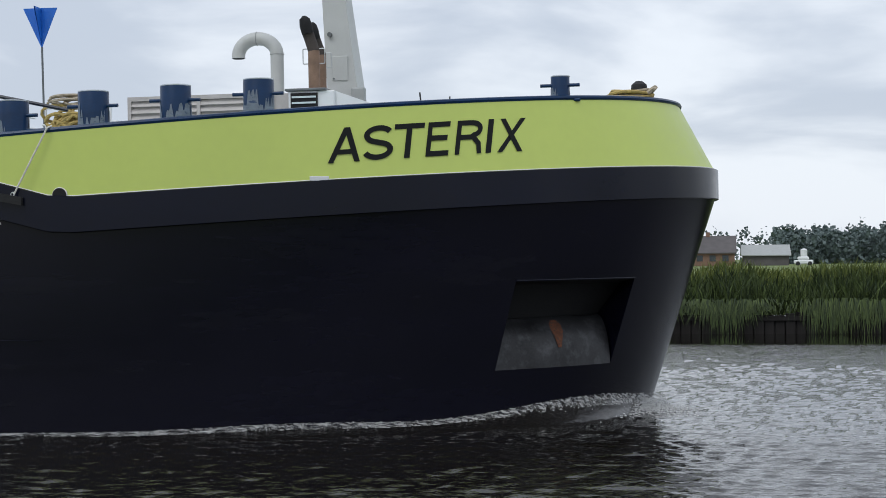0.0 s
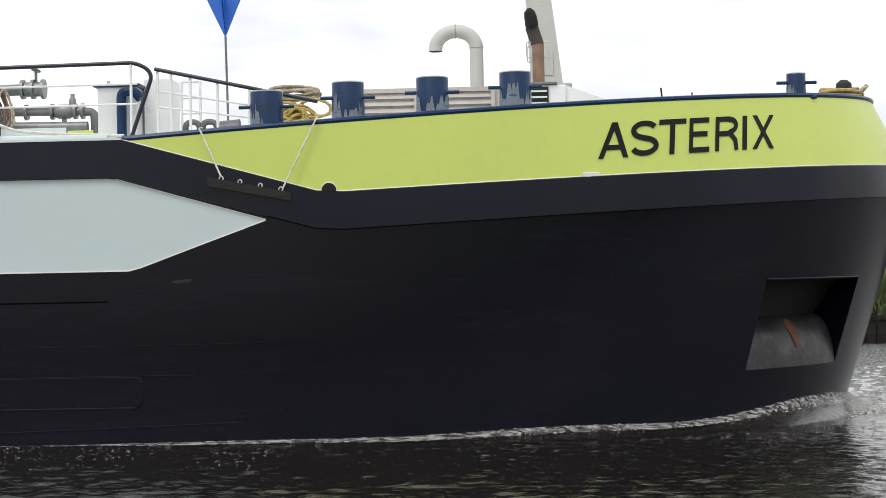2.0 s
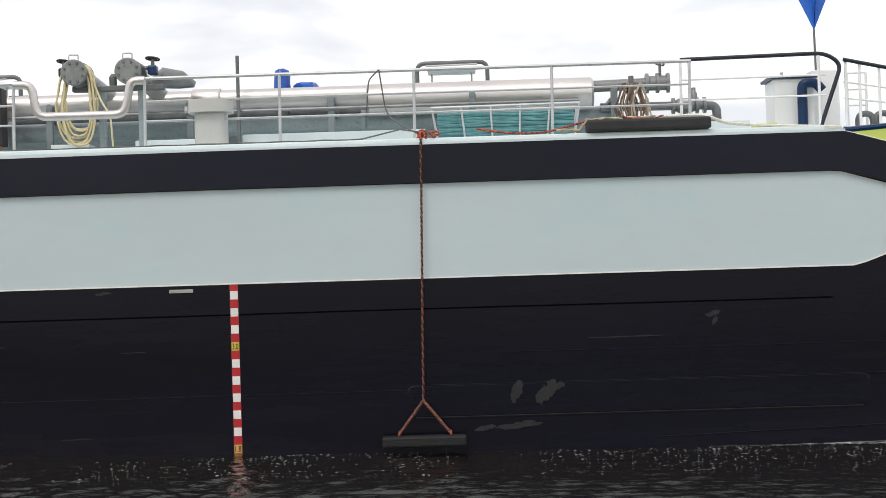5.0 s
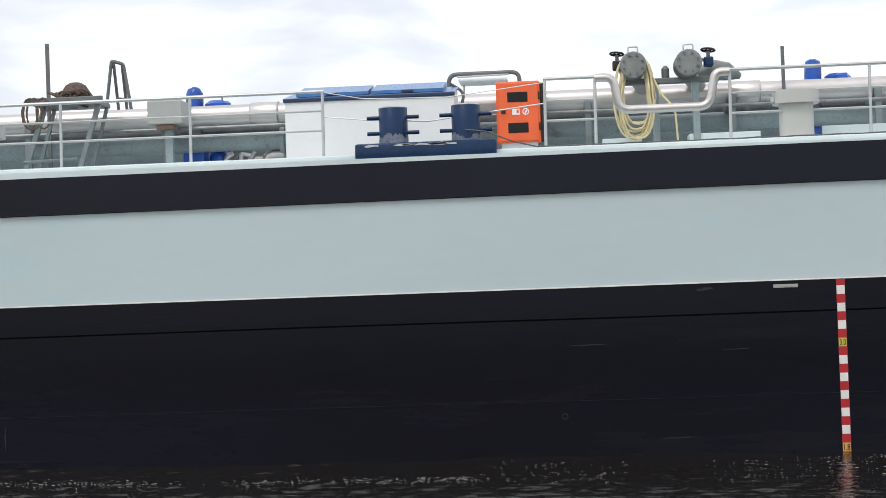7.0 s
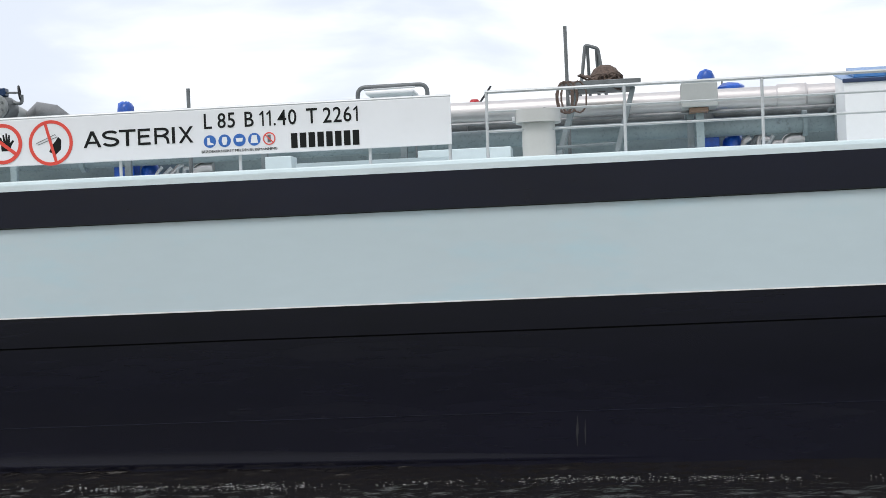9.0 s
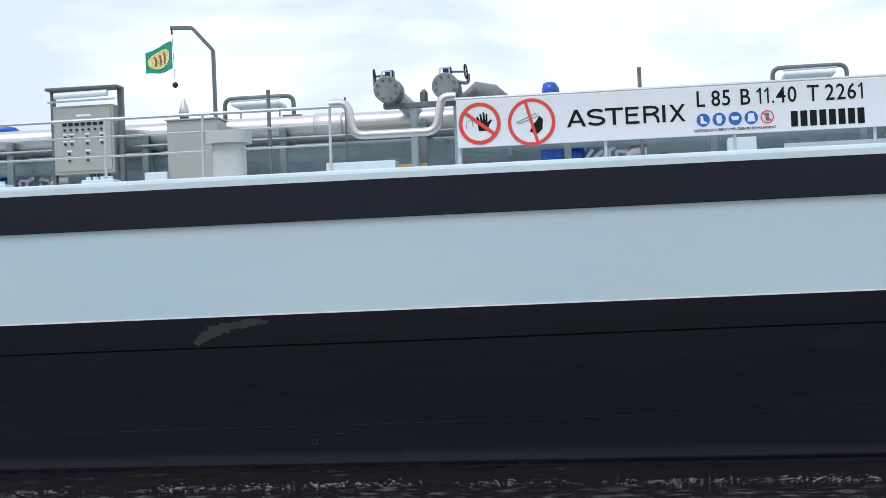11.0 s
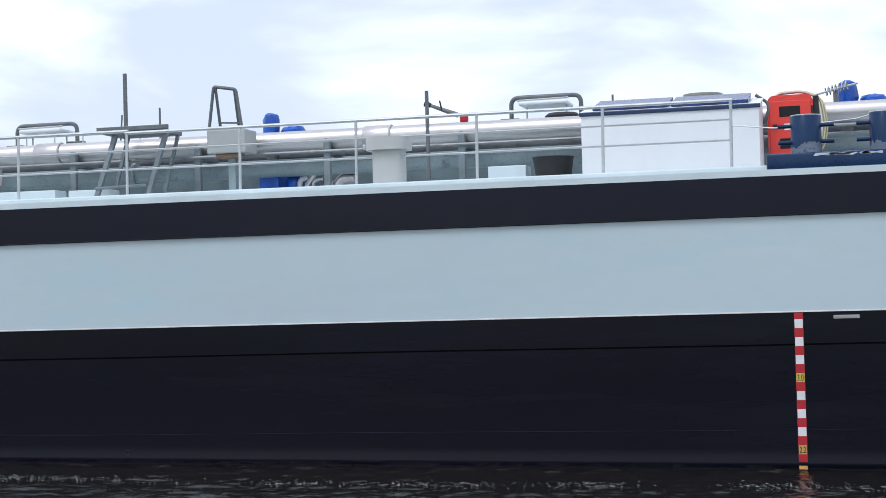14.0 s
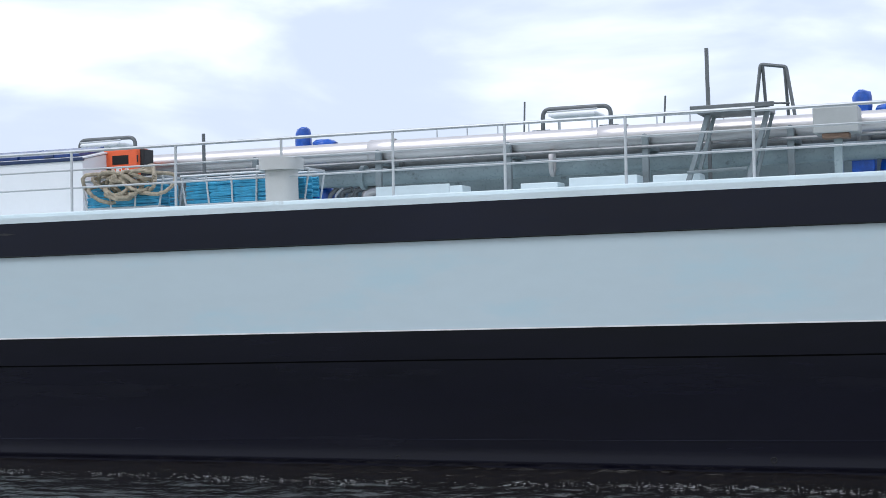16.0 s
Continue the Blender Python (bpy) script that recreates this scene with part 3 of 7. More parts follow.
def build_far_land():
    rnd = random.Random(21)
    V, F = [], []

    def top(az):
        base = 7.2 + 0.7 * math.sin(az * 5.1) + 0.4 * math.sin(az * 13.7)
        hump = 3.0 * math.exp(-((az - 7.7) / 1.6) ** 4)
        bump = 1.4 * math.exp(-((az - 10.6) / 0.45) ** 2)
        return base + hump + bump
    for k in range(11000):
        az = rnd.uniform(-26, 30) if k % 4 == 0 else rnd.uniform(0, 14)
        if az < 2.4 and k % 4:
            continue
        d = rnd.uniform(310, 345)
        h = top(az) * rnd.uniform(0.80, 0.94)
        lump = 0.55 + 0.45 * abs(math.sin(az * 3.3 + d * 0.05))
        z = 1.2 + h * (rnd.random() ** 0.85) * (0.72 + 0.28 * lump)
        c = Vector((d * math.sin(radians(az)), d * math.cos(radians(az)), z))
        for j in range(5):
            p = c + Vector((rnd.gauss(0, 0.6), rnd.gauss(0, 0.6), rnd.gauss(0, 0.45)))
            s = rnd.uniform(0.18, 0.5)
            u = Vector((rnd.gauss(0, 1), rnd.gauss(0, 0.6), rnd.gauss(0, 1))).normalized() * s
            w = u.cross(Vector((rnd.gauss(0, 1), rnd.gauss(0, 1), rnd.gauss(0, 1)))).normalized() * s * 0.8
            i = len(V)
            V += [tuple(p - u), tuple(p + w), tuple(p + u * 0.9), tuple(p - w * 1.1)]
            F.append((i, i + 1, i + 2, i + 3))
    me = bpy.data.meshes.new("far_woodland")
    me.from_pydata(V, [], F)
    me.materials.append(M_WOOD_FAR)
    tagged(new("far_woodland", me), "green belt of trees beyond the meadow, leaves tinted pale for haze", "woodland", kind="stuff")

    def gable(x0, x1, y0, y1, z0, ze, zr, axis="x"):
        ym = (y0 + y1) / 2
        walls = join(box(x0, x1, y0, y1, z0, ze))
        roof = ([(x0 - 0.3, y0 - 0.4, ze - 0.15), (x1 + 0.3, y0 - 0.4, ze - 0.15), (x1 + 0.3, ym, zr), (x0 - 0.3, ym, zr), (x0 - 0.3, y1 + 0.4, ze - 0.15), (x1 + 0.3, y1 + 0.4, ze - 0.15),
                 (x0 - 0.3, y0 - 0.4, ze), (x1 + 0.3, y0 - 0.4, ze), (x1 + 0.3, ym, zr + 0.15), (x0 - 0.3, ym, zr + 0.15), (x0 - 0.3, y1 + 0.4, ze), (x1 + 0.3, y1 + 0.4, ze)],
                [(0, 1, 2, 3), (3, 2, 5, 4), (6, 9, 8, 7), (9, 10, 11, 8), (0, 6, 7, 1), (4, 5, 11, 10), (0, 3, 9, 6), (3, 4, 10, 9), (1, 7, 8, 2), (2, 8, 11, 5)])
        return walls, roof
    h = thing("farmhouse", (0.5, 254, 1.2), "low brown farmhouse with a dark hipped roof", "house", ship=False)
    w, r = gable(-4, 4.5, 250, 258, 1.2, 3.2, 5.6)
    part("wall", w, M_BRICK, h)
    part("roof", r, M_TILE, h)
    part("chimney", box(0.3, 0.9, 253.7, 254.3, 5.4, 6.3), M_BRICK, h)
    for k in range(4):
        part("window", box(-3 + k * 1.9, -2.1 + k * 1.9, 249.95, 250.02, 1.9, 2.8), M_PANE, h)
    b = thing("barn", (9, 254, 1.2), "grey barn with a shallow metal roof", "barn", ship=False)
    w, r = gable(5.8, 12.5, 251, 259, 1.2, 2.8, 4.2)
    part("wall", w, M_TILE, b)
    part("roof", r, M_GREY, b)
    s = thing("feed_silo", (14.6, 250, 1.2), "small pale upright feed silo", "silo", ship=False)
    part("tank", lathe(14.6, 250, 1.9, [(0.15, 0), (0.5, 0.4), (0.5, 1.6), (0.15, 1.8)], 12), M_WHITE, s, smooth=True)
    for dx, dy in ((-0.5, -0.5), (0.5, -0.5), (-0.5, 0.5), (0.5, 0.5)):
        part("leg", rod((14.6 + dx, 250 + dy, 1.2), (14.6 + dx, 250 + dy, 2.6), 0.06, 6), M_GREY, s)
    v = thing("parked_car", (14.2, 245, 1.2), "small white car parked by the farm", "car", ship=False)
    part("body", join(box(12.9, 15.6, 244.2, 245.8, 1.4, 2.0, 0.15), box(13.4, 15.0, 244.3, 245.7, 2.0, 2.5, 0.18)), M_WHITE, v)
    for x in (13.4, 15.1):
        for y in (244.2, 245.8):
            part("wheel", rod((x, y - 0.1, 1.5), (x, y + 0.1, 1.5), 0.3, 10), M_DARK, v)


build_water()
build_banks()
build_far_land()

# ---- the ship: x forward, y across from its near side, z up from the keel ----
BEAM, STERN, SHOULDER, TIP = 11.4, -66.9, 7.5, 17.78


def lerp(x, x0, x1, a, b):
    return a + (b - a) * min(1, max(0, (x - x0) / (x1 - x0)))


def belt_top(x):
    return lerp(x, -9, 0, 5.255, 5.30) if x < 7.2 else lerp(x, 7.2, 9.6, 5.30, 4.625) if x < 9.6 else 4.625 + 0.0500 * (x - 9.6)


def belt_low(x):
    return lerp(x, -9, 0, 4.812, 4.85) if x < 7.1 else lerp(x, 7.1, 9.6, 4.85, 4.165) if x < 9.6 else 4.165 + 0.0512 * (x - 9.6)


def bulwark_top(x):
    return 5.31 if x < 7.2 else max(5.297 + 0.0662 * (x - 7.2), belt_top(x) + 0.006)


def stations():
    """(x, turn) along the near side, round the bow and back along the far side; turn is None on the straight."""
    near = [(x, None) for x in np.linspace(STERN, SHOULDER, 40)[:-1]] + [(x, None) for x in (7.1, 7.2, 7.26, 7.33, 7.41)]
    near = sorted(near, key=lambda s: s[0])
    bow = [(SHOULDER + (TIP - SHOULDER) * math.sin(radians(a)), radians(a)) for a in np.arange(0, 180.01, 1.875)]
    far = [(x, "far") for x, _ in reversed(near)]
    return near + bow + far


def skin(x, turn, tip=TIP, inset=0.0, out=0.0):
    """The place of the shell at a station, for a level whose stem stands at x = tip."""
    if turn is None:
        return x, -out
    if turn == "far":
        return x, BEAM + out
    s, c = math.sin(turn), math.cos(turn)
    return SHOULDER + (tip - SHOULDER + out) * s, BEAM / 2 - (BEAM / 2 - inset * s + out) * c


def hull_y(x):
    if x <= SHOULDER:
        return 0.0
    return BEAM / 2 * (1 - math.sqrt(max(0.0, 1 - ((x - SHOULDER) / (TIP - SHOULDER)) ** 2)))


def loft(rows, skip=None):
    """Joins rows of points, one row for each level, into a shell."""
    V = [p for r in rows for p in r]
    n = len(rows[0])
    F = []
    for j in range(len(rows) - 1):
        for i in range(n - 1):
            if skip and skip(j, i):
                continue
            F.append((j * n + i, j * n + i + 1, (j + 1) * n + i + 1, (j + 1) * n + i))
    return V, F


def tip_at(z):
    return 16.93 + (z - 2.05) * 0.333


# start and width of each letter of the name, in metres on the bow
NAME_LETTERS = (("A", 0.0, 0.382), ("S", 0.394, 0.378), ("T", 0.768, 0.358), ("E", 1.172, 0.271), ("R", 1.525, 0.326), ("I", 1.885, 0.094), ("X", 2.043, 0.308))


def build_ship():
    ship = thing("tanker_ship", (0, 5.7, 0), "long black, pale grey and lime green inland tanker under way", "ship")
    st = stations()

    def row(zf, tip, inset=0.0, out=0.0):
        return [(*skin(x, t, tip, inset, out), zf(x)) for x, t in st]
    levels = [0.5, 1.5, 2.28, 3.45]
    rows = [row(lambda x, z=z: z, tip_at(z)) for z in levels] + [row(belt_low, TIP)]

    def gap(j, i):
        t = st[i][1]
        return j == 2 and isinstance(t, float) and radians(50.5) < t + 0.01 < radians(66.5)
    shell = loft(rows, gap)
    n = len(st)
    shell = (shell[0], shell[1] + [(0, n - 1, 5 * n - 1 - 0, 4 * n)])
    part("hull", shell, M_BLACK, ship, "glossy black painted hull plating", smooth=True)
    # thruster recess in the bow
    cols = [(x, t) for x, t in st if isinstance(t, float) and radians(50.5) < t + 0.01 < radians(68.2)]
    outer_hi = [(*skin(x, t, tip_at(3.45)), 3.45) for x, t in cols]
    outer_lo = [(*skin(x, t, tip_at(2.28)), 2.28) for x, t in cols]
    back_hi = [(p[0] - 0.22, p[1] + 0.5, 3.4) for p in outer_hi]
    back_mid = [(p[0] - 0.2, p[1] + 0.45, 2.95) for p in outer_lo]
    rec = part("thruster_recess", loft([outer_hi, back_hi, back_mid]), M_HOLE, ship, "dark recess of the bow thruster")
    for i in (0, -1):
        part("recess_cheek", ([outer_hi[i], back_hi[i], back_mid[i], outer_lo[i]], [(0, 1, 2, 3)]), M_BLACK, ship)
    bend = []
    for k in range(9):
        a = radians(90 * k / 8)
        bend.append([(lo_[0] + (hi_[0] - lo_[0]) * (1 - math.cos(a)), lo_[1] + (hi_[1] - lo_[1]) * (1 - math.cos(a)), lo_[2] + (hi_[2] - lo_[2]) * math.sin(a)) for lo_, hi_ in zip(outer_lo, back_mid)])
    part("deflector", loft(bend), M_GREYPANEL, ship, "worn grey curved deflector plate", smooth=True)
    part("recess_lip", tube([(p[0] + 0.01, p[1] - 0.012, p[2] + 0.01) for p in outer_hi], 0.012, 5), M_BELT, ship)
    # rust run down from the deflector's edge
    c4, c5 = [Vector(r[4]) for r in bend], [Vector(r[5]) for r in bend]
    run = []
    for k, (u0, u1) in zip(range(6, 1, -1), ((0.30, 0.70), (0.05, 0.95), (0.15, 1.0), (0.3, 0.85), (0.45, 0.7))):
        off = Vector((0.004, -0.006, 0.004))
        run.append([tuple(c4[k].lerp(c5[k], u) + off) for u in (u0, (u0 + u1) / 2, u1)])
    part("rust_mark", loft(run), M_RUSTRUN, ship, "small orange rust run", smooth=True)
    # rubbing belt
    belt = [row(belt_low, TIP, 0, -0.02), row(belt_low, TIP, 0, 0.045), row(lambda x: belt_low(x) + 0.01, TIP, 0, 0.06), row(lambda x: belt_top(x) - 0.01, TIP, 0, 0.06),
            row(belt_top, TIP, 0, 0.045), row(belt_top, TIP, 0, -0.03)]
    part("rubbing_belt", loft(belt), M_BELT, ship, "black rubbing belt along the side", smooth=True)
    # bow bulwark and its cap
    keep = [i for i, (x, t) in enumerate(st) if x >= 7.15]
    lime = [[row(belt_top, TIP)[i] for i in keep], [row(bulwark_top, 17.28, 0.06)[i] for i in keep],
            [row(bulwark_top, 17.2, 0.12)[i] for i in keep], [row(lambda x: 4.8, 17.6, 0.1)[i] for i in keep]]
    for k in (2, 3):
        lime[k] = [(x, y + (0.06 if y < BEAM / 2 else -0.06), z) for x, y, z in lime[k]]
    part("bulwark", loft(lime), M_LIME, ship, "lime green bow bulwark", smooth=True)
    part("bulwark_edge", tube([(p[0], p[1] - 0.004, p[2] + 0.004) for p in lime[0]], 0.009, 5), M_MARKW, ship, "thin pale painted line")
    part("cap_rail", tube([(p[0], p[1] + 0.02, p[2] + 0.015) for p in lime[1]], 0.036, 8), M_NAVY, ship, "navy blue cap rail", smooth=True)
    # decks
    part("main_deck", box(STERN, 7.2, 0.02, 11.38, 5.18, 5.295), M_PALE, ship, "pale grey steel deck")
    fore = [row(lambda x: 5.0, 17.25, 0.1)[i] for i in keep]
    fore = [(x, y, 5.15 + 0.05 * (x - 7.2)) for x, y, z in fore]
    part("fore_deck", (fore, [tuple(range(len(fore)))]), M_PALE, ship)
    part("coaming", box(STERN, 7.0, 0.10, 0.22, 5.28, 5.385, 0.015), M_PALE, ship, "pale grey deck edge coaming")
    edge = [x for x, t in st if t is None and x <= 7.2]
    part("waterway", loft([[(x, -0.063, belt_top(x) - 0.004) for x in edge], [(x, -0.063, 5.325) for x in edge], [(x, 0.11, 5.325) for x in edge]]), M_PALE, ship, "pale grey deck edge")
    # pale stripe along the side with its white edges
    xs = [STERN] + list(np.linspace(STERN + 2, 7.0, 40)) + list(np.linspace(7.12, 8.9, 14))
    def s_top(x):
        return belt_low(x) - 0.008 if x < 7.1 else lerp(x, 7.1, 8.9, 4.838, 4.318)
    def s_low(x):
        return lerp(x, 7.3, 8.9, 3.735, 4.31)
    lo = [(x, hull_y(x) - 0.007, s_low(x)) for x in xs]
    hi = [(x, hull_y(x) - 0.007, s_top(x)) for x in xs]
    part("side_stripe", loft([[(x, y + 0.02, z) for x, y, z in lo], lo, hi, [(x, y + 0.02, z) for x, y, z in hi]]), M_STRIPE, ship, "pale blue-grey painted stripe")
    part("stripe_edge", tube(lo, 0.011, 4), M_MARKW, ship, "thin white painted line")
    part("stripe_edge", tube([(x, y, z + 0.0) for x, y, z in hi if x > 7.05], 0.008, 4), M_MARKW, ship)
    # plating seams
    for z, x0, x1, m_ in ((3.37, STERN, 7.0, M_SEAM), (2.42, STERN, 2.02, M_BELT), (2.84, 3.2, 9.4, M_BELT)):
        pts = [(x, hull_y(x) - 0.002, z + 0.004 * math.sin(x * 0.8)) for x in np.linspace(x0, x1, 40)]
        # flat near-black strip on the plating paints the seam's line of shade
        if m_ is M_SEAM:
            part("gap_shade_strip", loft([[(x, y - 0.001, q - 0.009) for x, y, q in pts], [(x, y - 0.001, q + 0.009) for x, y, q in pts]]), m_, ship, "dark strip that paints the shade of a plate gap")
        else:
            part("weld_seam", tube(pts, 0.005, 6), m_, ship)
    knuckle = [(x, hull_y(x) * 1.02 - 0.004 - 0.012 * (x - 4.9) / 7, 1.80 + 0.028 * (x - 4.9)) for x in np.linspace(4.9, 8.6, 20)]
    part("weld_seam", tube(knuckle, 0.007, 6), M_BELT, ship)
    # long doubling plate with rounded ends on the side below the break
    def doubler(x0, x1, z0, z1, r, out):
        ring_ = []
        for cx, cz, a0 in ((x1 - r, z1 - r, 0), (x0 + r, z1 - r, 90), (x0 + r, z0 + r, 180), (x1 - r, z0 + r, 270)):
            for k in range(6):
                a = radians(a0 + 18 * k)
                ring_.append((cx + r * math.cos(a), cz + r * math.sin(a), math.cos(a), math.sin(a)))
        base_ = [(x, hull_y(x) + 0.004, z) for x, z, _, _ in ring_]
        rim_ = [(x, hull_y(x) - out * 0.6, z) for x, z, _, _ in ring_]
        face_ = [(x - c * out, hull_y(x) - out, z - q * out) for x, z, c, q in ring_]
        n_ = len(ring_)
        V_ = base_ + rim_ + face_
        F_ = [(k * n_ + a, k * n_ + (a + 1) % n_, (k + 1) * n_ + (a + 1) % n_, (k + 1) * n_ + a) for k in range(2) for a in range(n_)]
        return V_, F_ + [tuple(range(2 * n_, 3 * n_))]
    part("doubling_plate", doubler(2.0, 7.4, 2.10, 2.48, 0.09, 0.016), M_BLACK, ship, "long doubling plate with rounded ends")
    part("doubling_plate_edge", tube([(2.09, -0.014, 2.477), (4.5, -0.014, 2.477), (7.31, hull_y(7.31) - 0.014, 2.477), (7.7, hull_y(7.7) - 0.01, 2.478), (7.98, hull_y(7.98) - 0.008, 2.475), (8.06, hull_y(8.06) - 0.006, 2.43)], 0.006, 6), M_BELT, ship)
    part("doubling_plate_edge", tube([(2.09, -0.012, 2.10), (4.5, -0.012, 2.10), (7.31, -0.012, 2.10)], 0.008, 6), M_HOLE, ship)
    # added lip, shaped to catch the sky as a pale sheen over the waterline
    lip_rows = []
    for out, up in [(0.017 * ((0.26 - u) / 0.2) ** 2 - 0.0005, u) for u in np.linspace(0.26, 0.06, 9)] + [(0.012, 0.05), (0.0, 0.02)]:
        lip_rows.append([(x, -out * lerp(x, -14, -5, 1, 0) + 0.012 * lerp(x, -14, -5, 0, 1), 1.71 - 0.01065 * x + up) for x in np.linspace(-62, -5, 40)])
    part("waterline_sheen_lip", loft(lip_rows), M_BLACK, ship, "added rounded lip that gives the pale sheen above the waterline", smooth=True)
    # name on the bow
    for ch, at, wx in NAME_LETTERS:
        v, f, w = capital(ch, 0.006, 0.15)
        h = 0.446
        k_x = wx / w
        x0 = 12.922 + at

        def on_bow(a, b, c, x0=x0, k_x=k_x):
            px = x0 + a * k_x + 0.035 * c
            pz = belt_top(px) + 0.211 + 0.02 * (px - 13) + c * h
            f_ = (pz - belt_top(px)) / (bulwark_top(px) - belt_top(px))
            # the bulwark leans in towards its top
            turn = math.asin(min(1, (px - SHOULDER) / (TIP - 0.5 * f_ - SHOULDER)))
            return px, skin(px, turn, TIP - 0.5 * f_, 0.06 * f_)[1] - 0.008 + b, pz
        part("letter", put((v, f), on_bow), M_TEXT, ship, "black capital letter")
    # draught scales: decimetre blocks
    for mx, low in ((0.0, 1.5), (-24.69, 1.7)):
        for k in range(23):
            z = low + 0.1 * k
            if z > 3.72:
                break
            red = round(z * 10) % 2 == 1
            m = M_RED if red else M_MARKW
            if abs(z - 3.0) < 0.01:
                m = M_YELLOW
            elif z < (1.85 if mx == 0 else 2.25) and not red:
                m = M_MARKO
            hw = 0.05 if red else 0.046
            g = box(mx - hw, mx + hw, -0.012, 0.0, z - 0.05 if not red else z - 0.052, min(z + 0.05, 3.722), 0.003)
            p = part("draught_mark", g, m, ship)
            if abs(z - 3.0) < 0.01 or abs(z - (1.8 if mx == 0 else 2.2)) < 0.01:
                txt = "3.0" if abs(z - 3.0) < 0.01 else ("1.8" if mx == 0 else "2.2")
                v, f, w = lettering(txt, 0.0, 0.003)
                part("numeral", put((v, f), lambda a, b, c: (mx - 0.035 + a * 0.07 / w, -0.014 + b, z - 0.035 + c * 0.07)), M_TEXT, p)
    for lx, lz in ((-0.62, 3.665), (-24.17, 3.665)):
        p = part("hull_label", box(lx - 0.14, lx + 0.14, -0.014, 0, lz - 0.02, lz + 0.02, 0.003), M_GREY, ship, "small pale label plate")
        part("writing", join(*[box(lx - 0.12 + 0.035 * k, lx - 0.10 + 0.035 * k, -0.017, -0.013, lz - 0.008, lz + 0.008) for k in range(7)]), M_CABINET, p)
    # hawse hole, freeing plate and vents of the shell
    hx = 9.66
    part("hawse_hole", put(disc(0, 0, 0.085, -0.02, 0.02), lambda a, b, c: (hx + a, hull_y(hx) + 0.18 * a - 0.02 + b, 4.655 + c)), M_HOLE, ship, "round hawse hole")
    part("hawse_ring", ring((hx, hull_y(hx) - 0.02, 4.655), (-0.15, 1, 0), 0.088, 0.01, 20, 6), M_MARKW, ship)
    part("freeing_plate", put(box(-0.11, 0.11, -0.02, 0.0, -0.03, 0.03, 0.01), lambda a, b, c: (12.83 + a, hull_y(12.83) + 0.6 * a - 0.03 + b, belt_top(12.83) + 0.02 + c)), M_WHITE, ship, "small white plate")
    for ox, oz in ((-3.2, 2.24), (-18.9, 2.23), (-37.3, 2.2), (-32.8, 2.2)):
        part("outlet", ring((ox, -0.005, oz), (0, 1, 0), 0.03, 0.01, 12, 5), M_HOLE, ship, "small drain outlet")
    # scraped patches of the black paint
    rnd = random.Random(5)
    for cx, cz, w, h in ((-19.75, 3.63, 0.55, 0.10), (-20.05, 3.55, 0.3, 0.14), (-20.2, 3.47, 0.16, 0.1), (3.28, 2.38, 0.12, 0.22), (3.62, 2.36, 0.2, 0.24), (3.75, 2.42, 0.14, 0.1), (3.3, 1.98, 0.4, 0.08), (2.9, 1.96, 0.2, 0.07),
                         (-2.9, 3.06, 0.34, 0.014), (4.6, 2.98, 0.7, 0.016), (-1.2, 2.96, 0.25, 0.01), (-9.93, 2.2, 0.02, 0.3), (-9.84, 2.18, 0.012, 0.26), (5.6, 3.22, 0.14, 0.06), (5.62, 3.14, 0.05, 0.09), (-1.55, 3.66, 0.16, 0.035),
                         (-18.6, 2.32, 0.1, 0.012), (7.9, 3.6, 0.2, 0.04), (-1.9, 1.96, 0.3, 0.015)):
        for j in range(3):
            ol = []
            for a in np.linspace(0, 2 * math.pi, 18)[:-1]:
                r = rnd.uniform(0.5, 1.0)
                ol.append((cx + (j - 1) * w * 0.3 + w * 0.45 * r * math.cos(a), cz + (j - 1) * h * 0.2 + h * 0.5 * r * math.sin(a)))
            y0 = hull_y(cx) - (0.019 if 2.1 < cx < 7.4 and 2.1 < cz < 2.5 else 0.0)
            part("paint_scrape", plate(ol, y0 - 0.0035 - 0.001 * j, y0 - 0.001), M_SCRAPE, ship, "rubbed patch of paint")
    cx, z = -42.9, belt_low(-42.9) + 0.3
    ol = [(cx + 0.35 * math.cos(a) * rnd.uniform(0.7, 1), z + 0.018 * math.sin(a) * rnd.uniform(0.4, 1)) for a in np.linspace(0, 2 * math.pi, 18)[:-1]]
    part("belt_scrape", plate(ol, -0.0635, -0.0595), M_SCRAPE, ship, "rubbed patch of paint")
    return ship


ship = build_ship()


# ---- deck fittings ----
DECK = 5.295
RAIL_Y = 0.6


def build_rail(posts, top=6.21, group="railings along the deck edge", label="galvanised three-bar deck edge railing"):
    """A stretch of railing from the posts' x, with three bars."""
    x0, x1 = min(posts), max(posts)
    r = thing("deck_railing", ((x0 + x1) / 2, RAIL_Y, DECK), label, "railing", group)
    for x in posts:
        part("post", rod((x - 0.012, RAIL_Y, DECK), (x, RAIL_Y, top), 0.019, 8), M_GALV, r, smooth=True)
        part("foot", box(x - 0.05, x + 0.04, RAIL_Y - 0.05, RAIL_Y + 0.05, DECK, DECK + 0.015), M_GALV, r)
    part("top_bar", rod((x0 - 0.02, RAIL_Y, top), (x1 + 0.02, RAIL_Y, top), 0.021, 8), M_GALV, r, smooth=True)
    for z in (5.975, 5.735):
        part("middle_bar", rod((x0, RAIL_Y, z), (x1, RAIL_Y, z), 0.0135, 6), M_GALV, r, smooth=True)
    return r


build_rail([-1.1, 0.54, 2.17, 3.84, 5.5], 6.255)
build_rail([-3.3, -2.7], 6.24)
build_rail([-10.87, -9.23, -7.62, -5.99])
build_rail([-22.84, -21.47, -20.25, -18.68], 6.19)
